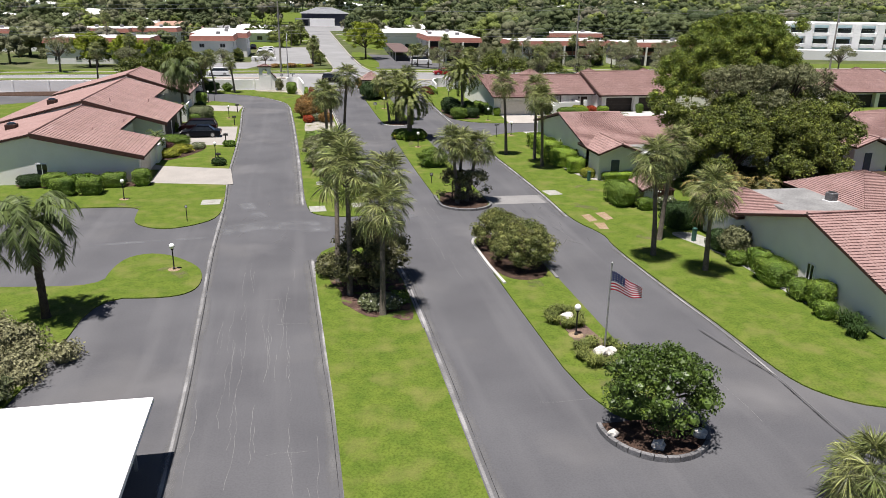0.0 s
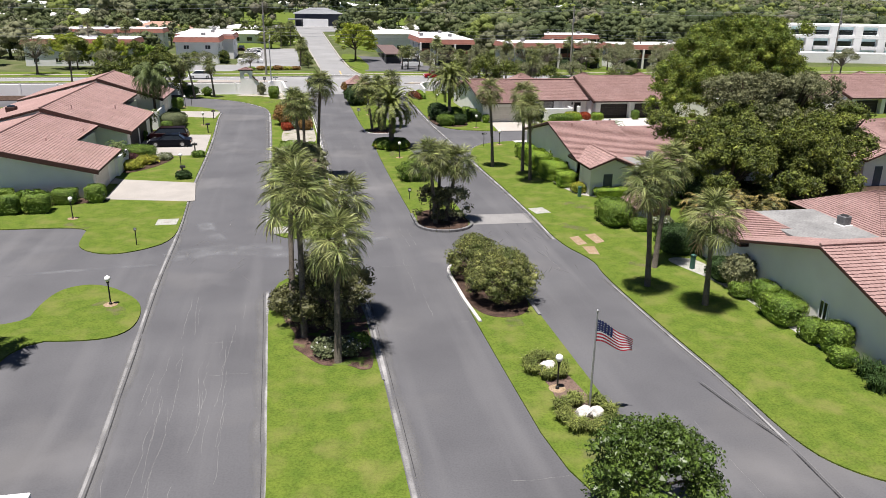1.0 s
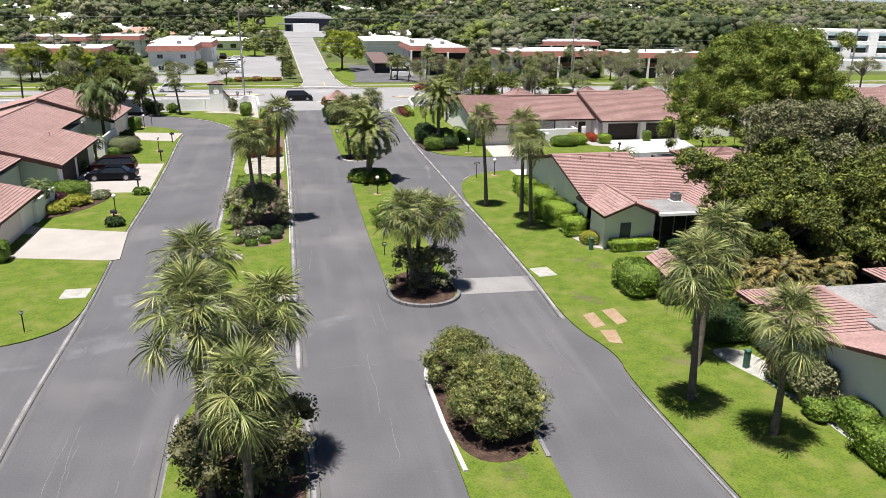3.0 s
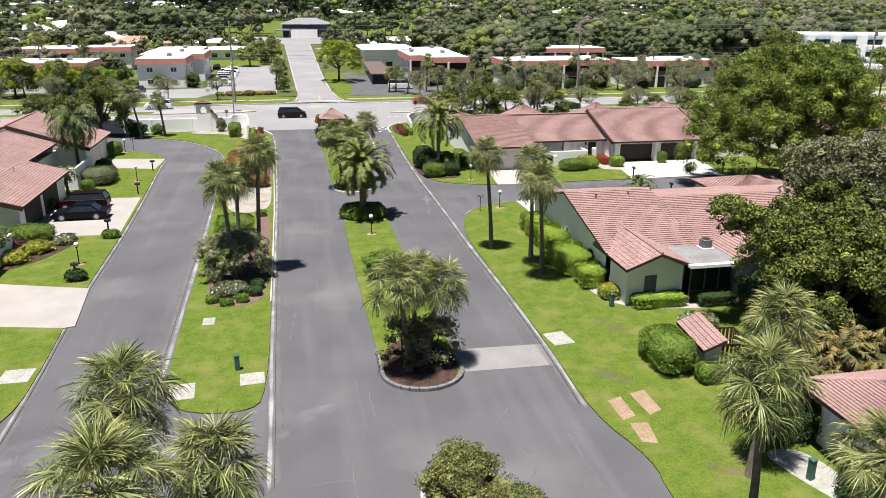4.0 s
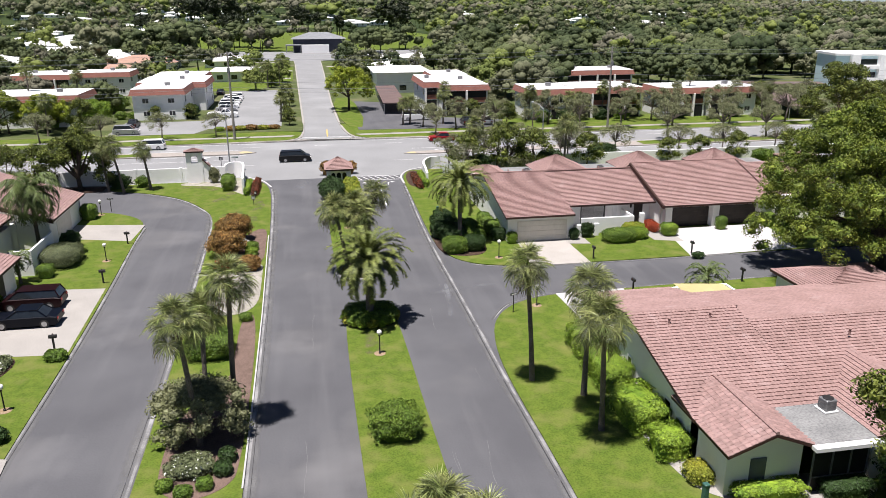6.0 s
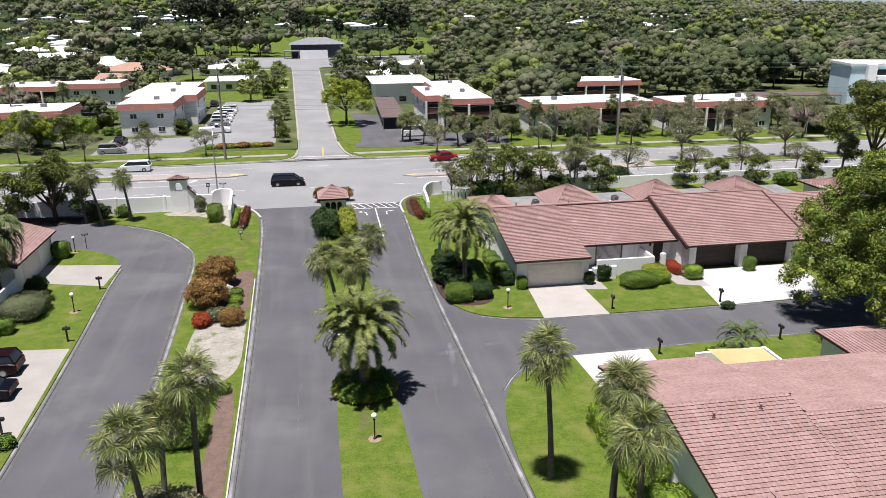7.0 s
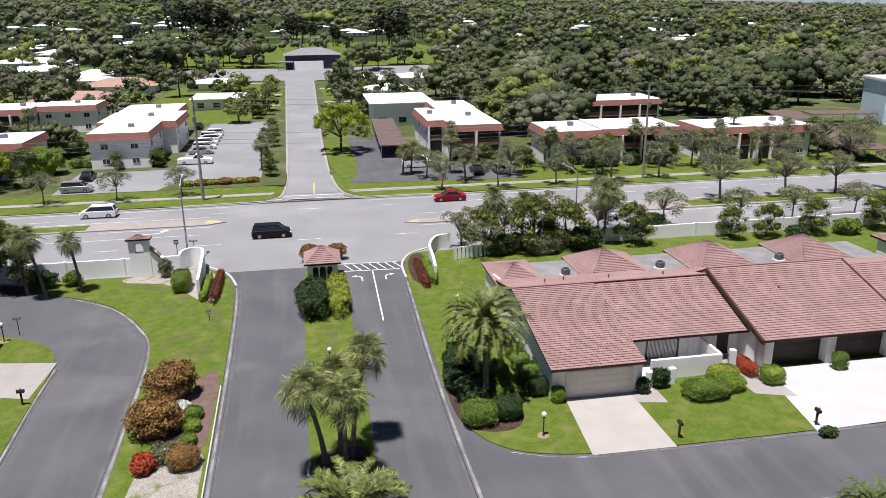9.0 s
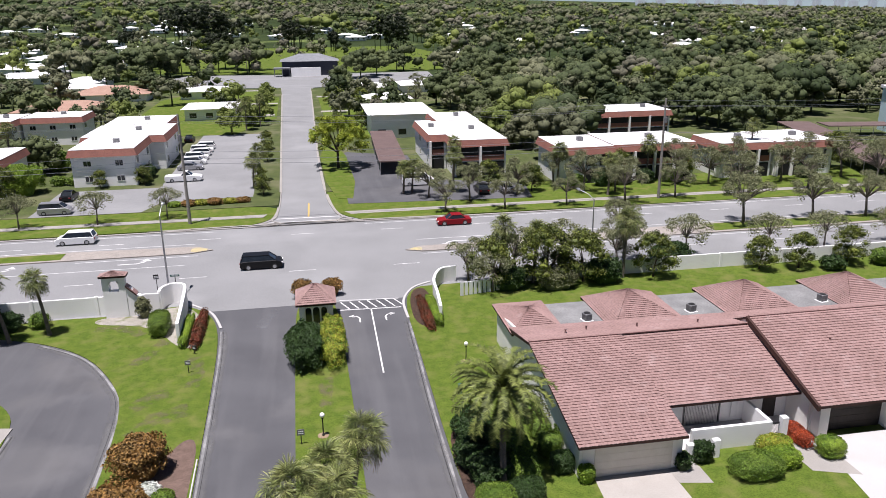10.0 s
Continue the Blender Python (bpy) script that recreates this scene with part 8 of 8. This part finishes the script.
car("van", (23.8, 198.6, 0.11), 0, P_WHITE, "white delivery van in a parking court", 5.4, 1.95, 2.1, van=1.0)
car("suv", (-0.1, 160.4, 0.01), 0, P_BLACK, "black crossover on the avenue", 4.8, 1.9, 1.68, van=0.5, group="")
car("suv", (-24.0, 174.9, 0.01), 180, P_WHITE, "white crossover on the avenue", 4.8, 1.9, 1.68, van=0.5, group="")
car("car", (25.1, 173.9, 0.01), 180, paint("red_paint", (0.22, 0.01, 0.015), 0.0), "dark red sedan on the avenue", 4.7, 1.84, 1.45, group="")
car("car", (33, 191, 0.11), 90, P_BLACK, "black car under trees", 4.5, 1.8, 1.5)
car("car", (37, 191, 0.11), 90, P_SILVER, "silver car under trees", 4.5, 1.8, 1.5)

# ---- trees across the avenue ----
leaf("lime_tree", (0.34, 0.38, 0.035), (0.2, 0.26, 0.025), 0.4)
T1 = tree((-23.6, 183.6, 0.07), 2.6, 2.4, 1.8, 4.6, "small roadside tree with an airy olive crown", "roadside", 44, (0.4, 0.7), 230, 0.08, 0.1, 41, 20, 0.3, bark="palm_bark", group="roadside trees")
T2 = tree((53.0, 180.6, 0.07), 3.6, 3.4, 2.0, 6.6, "roadside oak with an airy grey-green crown", "roadside", 84, (0.65, 1.05), 190, 0.1, 0.16, 42, 24, 0.32, bark="palm_bark", group="roadside trees")
T3 = tree((63.5, 165.4, 0.1), 4.2, 3.4, 2.2, 7.0, "roadside oak in the avenue median", "roadside", 90, (0.7, 1.1), 190, 0.1, 0.18, 43, 24, 0.32, bark="palm_bark", group="roadside trees")
T4 = tree((11.2, 216, 0.1), 6.4, 6.2, 1.6, 9.4, "bright yellow-green round tree beside the side street", "lime_tree", 190, (0.85, 1.3), 260, 0.13, 0.25, 44, 9, group="roadside trees")
T5 = tree((24.5, 148.6, 0.07), 2.6, 2.2, 0.6, 5.4, "leafy dark tree inside the wall", "oak", 40, (0.5, 0.95), 190, 0.11, 0.12, 45, 7, group="trees by the wall")
rng = np.random.default_rng(5)
for x, y, s, src in ((-33.7, 183.4, 1.0, T1), (-14.5, 185, 0.95, T1), (-44, 184, 1.1, T1), (-58, 184, 1.2, T2), (-72, 184, 1.1, T1), (-95, 184, 1.1, T2),
                     (25, 180, 0.8, T2), (34, 180, 0.8, T2), (43.6, 180.3, 0.75, T2), (61.5, 181.2, 0.85, T2), (72, 181, 1.0, T2), (84, 181, 1.0, T2), (96, 181, 1.1, T2), (110, 181, 1.1, T2),
                     (73.9, 165.4, 0.95, T3), (82, 165.2, 0.9, T3), (92, 165.3, 1.0, T3), (104, 165.3, 1.0, T3), (118, 165.3, 1.0, T3), (45, 163.6, 0.7, T3),
                     (41.5, 154.2, 1.15, T1), (49, 153.4, 1.1, T1), (59.3, 153.4, 1.0, T1), (66.8, 153.2, 1.0, T1), (76, 153.4, 1.0, T1),
                     (27.6, 150.8, 0.85, T2), (33.2, 151.0, 0.9, T2), (22.2, 150.4, 0.75, T2), (39.5, 151.2, 0.8, T2), (24.0, 147.0, 0.9, T1), (30.2, 148.0, 1.2, T5), (34.4, 148.2, 1.05, T5), (42.4, 148.2, 0.9, T5), (55, 148, 0.7, T5), (59.6, 147.6, 0.75, T5), (66, 148, 0.8, T5), (75, 148, 0.8, T5), (-32.5, 146, 1.1, T5), (-46, 196, 0.75, T4), (-55, 197, 0.8, T4), (-36, 146, 1.1, T5),
                     (-47, 200, 1.2, T5), (-53, 196, 1.3, T5), (-41, 198, 1.1, T5), (30, 186, 0.9, T2), (38, 188, 0.9, T2), (49, 188, 1.0, T2), (66, 190, 1.1, T2), (76, 190, 1.1, T2), (90, 192, 1.1, T2),
                     (-8.5, 281, 0.75, T5), (-11, 306, 0.8, T5), (-8, 270, 0.65, T5), (-12, 284, 0.9, T2), (-16, 286, 0.7, T5), (-7.5, 350, 0.8, T5), (-16, 335, 0.9, T2), (-24, 332, 0.9, T5), (-31, 352, 1.0, T2), (12.8, 318, 0.7, T5), (15.5, 296, 0.75, T5), (13.6, 342, 0.9, T2), (17, 336, 0.9, T5), (19, 262, 0.8, T5), (13.5, 268, 0.7, T5),
                     (30, 268, 0.9, T2), (38, 300, 1.0, T2), (26, 300, 0.8, T5), (33, 334, 1.0, T2), (23, 318, 0.9, T5), (44, 336, 1.1, T2), (46, 194, 0.9, T2), (57, 193.5, 1.0, T5), (54, 187, 0.9, T2), (71, 188.5, 0.95, T2), (69, 195, 1.0, T5), (79, 195.5, 1.1, T5), (84, 188, 1.0, T2), (96, 189, 1.1, T2), (99, 196, 1.2, T5), (88, 196, 1.0, T5), (105, 190, 1.1, T2), (116, 190, 1.1, T2), (35, 195, 0.8, T5), (24, 189, 0.8, T2),
                     (-2.4, 205, 0.55, T5), (-2.2, 226, 0.6, T5), (-3, 240, 0.7, T5), (-22, 209, 0.6, T5), (-29, 208, 0.55, T5), (41, 190, 0.8, T5), (-1.6, 197, 0.6, T5)):
    c = copy_thing(src, pose(x, y, 0.07, 0, 0, rng.uniform(0, 360)))
    c.scale = (s, s, s)
for k, (x, y, z) in enumerate(((-47.5, 222.5, 8.5), (-3.4, 202, 4.8), (-3.0, 208, 5.4), (-6, 275, 7.0), (-9, 268, 6.5), (20.5, 192.5, 4.2), (22, 193.2, 4.4), (28.5, 192, 6.0), (30.5, 202.5, 6.2), (46.5, 193.5, 6.0), (62, 193, 6.5), (82, 195, 8.5), (39.0, 148.6, 6.6), (29.0, 149.0, 5.6), (25.4, 149.4, 6.4), (-54, 212, 10.5), (-45, 192, 6.5), (-42.5, 150.5, 7), (-70, 150, 8.5), (78, 146, 6.0), (52, 185, 5.6))):
    sabal((x, y), (x + 0.3, y, z), k, "slender palm among the buildings", 0.95)

# ---- far woods and roofs ----
rng = np.random.default_rng(21)
ICO = bmesh.new()
bmesh.ops.create_icosphere(ICO, subdivisions=1, radius=1.0)
ICO_V = np.array([tuple(p.co) for p in ICO.verts])
ICO_F = [tuple(q.index for q in f.verts) for f in ICO.faces]
ICO.free()


def far_tree(mesh, x, y, r, h, boughs, per, leaves, size, tall=0.3, fat=1.0):
    """A distant tree: a full crown of rounded boughs made of uneven lumps, with loose leaf sprays on them."""
    z0 = terrain(x, y)
    for k in range(boughs):
        u = math.sqrt((k + 0.3) / boughs)
        a = k * 2.39996 + rng.normal(0, 0.3)
        q = r * rng.uniform(0.28, 0.46) * fat
        z = h * (0.3 + 0.46 * math.sqrt(max(0.0, 1 - u * u)) + rng.normal(0, 0.06))
        c0 = np.array((x + (r - q * 0.8) * u * math.cos(a), y + (r - q * 0.8) * u * math.sin(a), z0 + max(z, q * 0.8)))
        d = unit(rng.normal(0, 1, (per, 3)) + (0, -0.1, 0.35))
        cs = c0 + d * np.array((q, q, min(q, h * tall))) * 0.6
        for c in cs:
            e = q * rng.uniform(0.45, 0.68) * fat ** 0.5
            mesh.add((c + ICO_V * e * rng.uniform(0.7, 1.15, (12, 1)) * (1, 1, 0.8)).tolist(), ICO_F)
        if leaves:
            b = np.repeat(cs, leaves, 0)
            dd = unit(rng.normal(0, 1, (len(b), 3)) + (0, -0.1, 0.4))
            mesh.cloud(leaf_quads(b + dd * q * 0.68 * rng.uniform(0.85, 1.15, (len(b), 1)), dd + (0, 0, 0.35), size, 0.7, 0.45, rng), 4)
    mesh.tube([(x, y, z0 - 0.1), (x, y, z0 + h * 0.5)], [0.3, 0.2], 5)


def keep_out(x, y):
    if y < 420 and -6 < x < 14:
        return True
    for a, b, c, d in ((-38, 0, 186, 264), (-72, -36, 186, 218), (-72, -40, 240, 268), (-120, -74, 234, 258), (9, 42, 186, 272), (42, 73, 178, 208), (73, 99, 178, 205), (62, 92, 208, 248), (-76, -46, 290, 316), (-73, -44, 334, 360), (-50, 64, 376, 438), (-150, -108, 462, 492),
                       (-38, -4, 272, 306), (-37, -4, 334, 360), (14, 38, 300, 320), (18, 36, 338, 357), (126, 240, 186, 256), (116, 142, 220, 238), (-12, 26, 436, 458), (-136, -98, 410, 436), (38, 60, 340, 364), (96, 122, 180, 238)):
        if a - 2 < x < b + 2 and c - 5 < y < d + 2:
            return True
    return -62 < x < 84 and 456 < y < 740 and noise.noise(Vector((x * 0.03, y * 0.012, 8))) > -0.28


PLOTS = []
for k in range(190):
    y = rng.uniform(330, 1150)
    x = rng.uniform(-0.42, 0.85 if k < 100 else 0.06) * y
    if not (keep_out(x, y) or (y < 780 and -70 < x < 90) or (x > 40 and y < 480 and rng.uniform() < 0.8) or any(abs(x - a) < 22 and abs(y - b) < 22 for a, b in PLOTS)):
        PLOTS.append((x, y))


def plot_front(x, y):
    """True in the open ground before a far house."""
    return any(abs(x - a) < 11 and -24 - 0.02 * b < y - b < 9 for a, b in PLOTS)


WOODS = {"far_dark": Mesh(), "far_olive": Mesh(), "far_bright": Mesh(), "far_deep": Mesh(), "far_grey": Mesh()}
count = 0
while count < 1450:
    y = 190 + 1300 * rng.uniform() ** 1.9
    x = rng.uniform(-0.46, 0.98) * (y - 30) + 5
    if keep_out(x, y) or plot_front(x, y) or (noise.noise(Vector((x * 0.011, y * 0.007, 3))) > 0.3 and y > 330 and x < 150):
        continue
    r = rng.uniform(2.8, 6.8) * (1 if y < 420 else 1.6)
    h = min(r * rng.uniform(1.3, 1.8), 14.0)
    dist = y - 60
    size = (13, 4, 24, 0.2, 0.3, 1.0) if dist < 200 else ((9, 2, 18, 0.38, 0.3, 1.08) if dist < 380 else (6, 1, 22, 0.62, 0.3, 1.25))
    far_tree(WOODS[rng.choice(list(WOODS), p=[0.3, 0.24, 0.2, 0.16, 0.1])], x, y, r, h, *size)
    count += 1
for k in range(1000):
    y = rng.uniform(900, 3300)
    x = rng.uniform(-0.5, 1.0) * y
    far_tree(WOODS[("far_olive", "far_dark", "far_grey", "far_olive", "far_bright")[k % 5]], x, y, rng.uniform(10, 22), rng.uniform(9, 15), 6, 1, 9, 1.35, 0.3, 1.25)
# dense wood in the east
for k in range(230):
    x, y = rng.uniform(56, 330), rng.uniform(216, 430)
    if not keep_out(x, y):
        far_tree(WOODS[rng.choice(list(WOODS), p=[0.42, 0.15, 0.06, 0.31, 0.06])], x, y, rng.uniform(5.5, 10), rng.uniform(8.5, 13.0), 12, 3, 22, 0.26, 0.3, 1.08)
# broad old trees round the western houses
for x, y, r, h in ((-92, 300, 6, 7), (-66, 436, 11, 14), (-78, 424, 10, 12), (-96, 440, 12, 15), (-116, 380, 9, 11), (-34, 262, 4, 6), (-12, 262, 3.5, 6), (38, 424, 9, 11), (50, 448, 8, 10), (-90, 270, 6, 7), (-44, 290, 4.5, 6),
                   (-21, 474, 12, 16), (-34, 486, 10, 13), (-62, 440, 11, 14), (-54, 462, 9, 15), (30, 414, 10, 12), (-8, 276, 3.2, 5), (-5.5, 284, 3, 5), (-6, 318, 3, 5), (-7, 340, 3, 5), (48, 304, 9, 11), (52, 274, 7, 10), (46, 234, 5, 8), (14.5, 304, 2.6, 5), (15, 330, 3, 5), (-46, 352, 6, 8), (-88, 348, 7, 8), (-70, 392, 6, 8), (100, 226, 6, 10), (104, 244, 7, 10), (112, 248, 8, 11), (96, 252, 7, 10), (120, 252, 8, 11), (128, 258, 8, 11), (90, 254, 7, 10), (106, 258, 8, 12)):
    far_tree(WOODS["far_dark" if r > 5.5 else "far_bright"], x, y, r, h, 16, 4, 20, 0.22, 0.3, 0.88)
for nm, lab in (("far_dark", "dark green trees of a wooded suburb"), ("far_olive", "grey-green trees of a wooded suburb"), ("far_bright", "bright green trees of a wooded suburb"), ("far_deep", "deep green trees of a wooded suburb"), ("far_grey", "grey-brown trees of a wooded suburb")):
    solid("distant_trees", WOODS[nm], M[nm], lab, "trees", kind="stuff", smooth=True)
pine = Mesh()
for x, y, r, h in ((-72, 700, 13, 42), (-86, 720, 12, 38), (-58, 706, 11, 36), (-44, 560, 9, 20), (62, 600, 11, 31), (72, 612, 9, 27), (-7, 700, 6, 27), (5, 690, 6, 22), (27, 640, 5, 18), (-126, 700, 10, 20)):
    for k in range(7):
        far_tree(pine, x + rng.normal(0, r * 0.6), y + rng.normal(0, r * 0.2), r * 0.6, h * rng.uniform(0.75, 1.0), 12, 2, 12, 0.5, 0.1)
solid("distant_pines", pine, M["pine"], "tall dark feathery pines", "trees", kind="stuff")
lawn("garden_west", [(-40, 262), (-2, 262), (-3.4, 368), (-42, 368)], "front lawns along the side street", times=1, z=0.1)
lawn("garden_east", [(11, 250), (38, 250), (36, 366), (9.6, 366)], "front lawns along the side street", times=1, z=0.1)
for k, (x, y, w) in enumerate(((-8.5, 296, 11), (-8.5, 324, 11), (-15, 366.5, 18), (14, 300, 8), (14, 340, 9))):
    solid("driveway", Mesh().soft_box(x - w / 2, x + w / 2, y - 1.6, y + 1.6, -0.02, 0.13, 0.01), M["concrete"], "pale concrete driveway of a low house", "driveway", "far driveways", "structure")
for pts in ([(1.1, 198), (-0.1, 250), (-2.3, 350)], [(8.2, 198), (7.7, 230), (7.85, 360)]):
    solid("side_street_kerb", Mesh().ribbon(pts, 0.4, 0.14), M["concrete"], "pale concrete kerb of the side street", "kerb", "side street kerbs", "structure")
lawn("golf_green", [(-70, 452), (-10, 448), (26, 446), (90, 446), (100, 560), (80, 760), (-70, 780), (-80, 560)], "bright open green behind the street's end", times=2, z=0.03)
base = cottage(-150, -132, 330, 344, 3, 1.5, "white_roof", "distant low house with a bright white roof")
for x, y in PLOTS:
    c = copy_thing(base, pose(x, y, terrain(x, y), 0, 0, rng.uniform(-20, 20)))
    c.scale = (rng.uniform(0.75, 1.25), rng.uniform(0.7, 1.0), 1.15)
# skyline towers far to the east, with haze put into their pale colour
M["tower"] = material("haze_tinted_tower", (0.78, 0.82, 0.88), (0.7, 0.75, 0.82), 0.9, 0.01, 0.1, 0.1)
for k in range(16):
    x = 1450 + k * 95 + rng.uniform(-20, 20)
    h = rng.uniform(28, 62)
    solid("distant_tower", Mesh().soft_box(-rng.uniform(8, 22), rng.uniform(8, 22), -12, 12, 0, h, 0.5), M["tower"], "tower block on the horizon in a pale haze colour", "tower block", "skyline towers", at=(x, 3300, terrain(x, 3300) - 2))

# planting round the flats
for k, (x, y, rx, ry, h, mat) in enumerate(((-36.5, 211.6, 1.2, 1.0, 1.6, "hedge"), (-34, 211.4, 1.1, 1.0, 1.5, "hedge"), (-29.5, 211, 1.6, 1.3, 2.4, "rust"), (-25.4, 210.8, 1.4, 1.2, 1.7, "hedge"), (-23, 211.6, 1.6, 1.5, 2.4, "dark_hedge"), (-22.6, 215, 1.3, 2.0, 2.2, "dark_hedge"),
                                             (-12.5, 192.0, 1.0, 0.9, 0.9, "rust"), (-10.6, 192.4, 1.2, 0.8, 0.8, "yellow"), (-8.6, 192.2, 1.1, 0.9, 1.0, "rust"), (-6.6, 192.6, 1.3, 0.8, 0.8, "yellow"), (-14.6, 192, 0.9, 0.8, 0.8, "lime_hedge"), (-4.6, 192.8, 1.2, 0.8, 0.8, "rust"),
                                             (-40.5, 226, 2.4, 2.4, 3.4, "hedge"), (-41, 206, 3.6, 3.2, 4.6, "lime_hedge"), (-48, 204, 3.2, 2.8, 4.4, "hedge"), (44, 200.5, 1.5, 1.2, 2.2, "dark_hedge"), (49, 191.6, 1.6, 1.2, 2.0, "hedge"), (53.6, 191.4, 1.6, 1.2, 2.4, "dark_hedge"), (57, 191.8, 1.6, 1.2, 1.8, "olive"), (61.4, 192, 1.4, 1.2, 2.2, "dark_hedge"), (66, 192, 1.6, 1.2, 2.0, "hedge"), (78, 190.6, 1.6, 1.2, 2.2, "dark_hedge"), (90, 190, 1.8, 1.2, 2.2, "dark_hedge"),
                                             (46, 151.6, 2.2, 1.4, 2.6, "dark_hedge"), (70, 146.8, 1.6, 1.2, 1.8, "hedge"), (63, 146.4, 1.3, 1.1, 1.5, "dark_hedge"), (36.5, 147.6, 1.8, 1.3, 2.6, "dark_hedge"), (31, 146.9, 2.0, 1.2, 2.0, "olive"), (26, 147.6, 1.6, 1.2, 2.4, "dark_hedge"), (80, 147, 2.0, 1.2, 2.0, "hedge"))):
    bush((x, y, 0.0), rx, ry, h, mat, "leafy garden shrub beside a building or wall", "shrub", 0.14, 55, 700 + k, 0.9, group="garden shrubs", open_=0.06, rough=0.3)
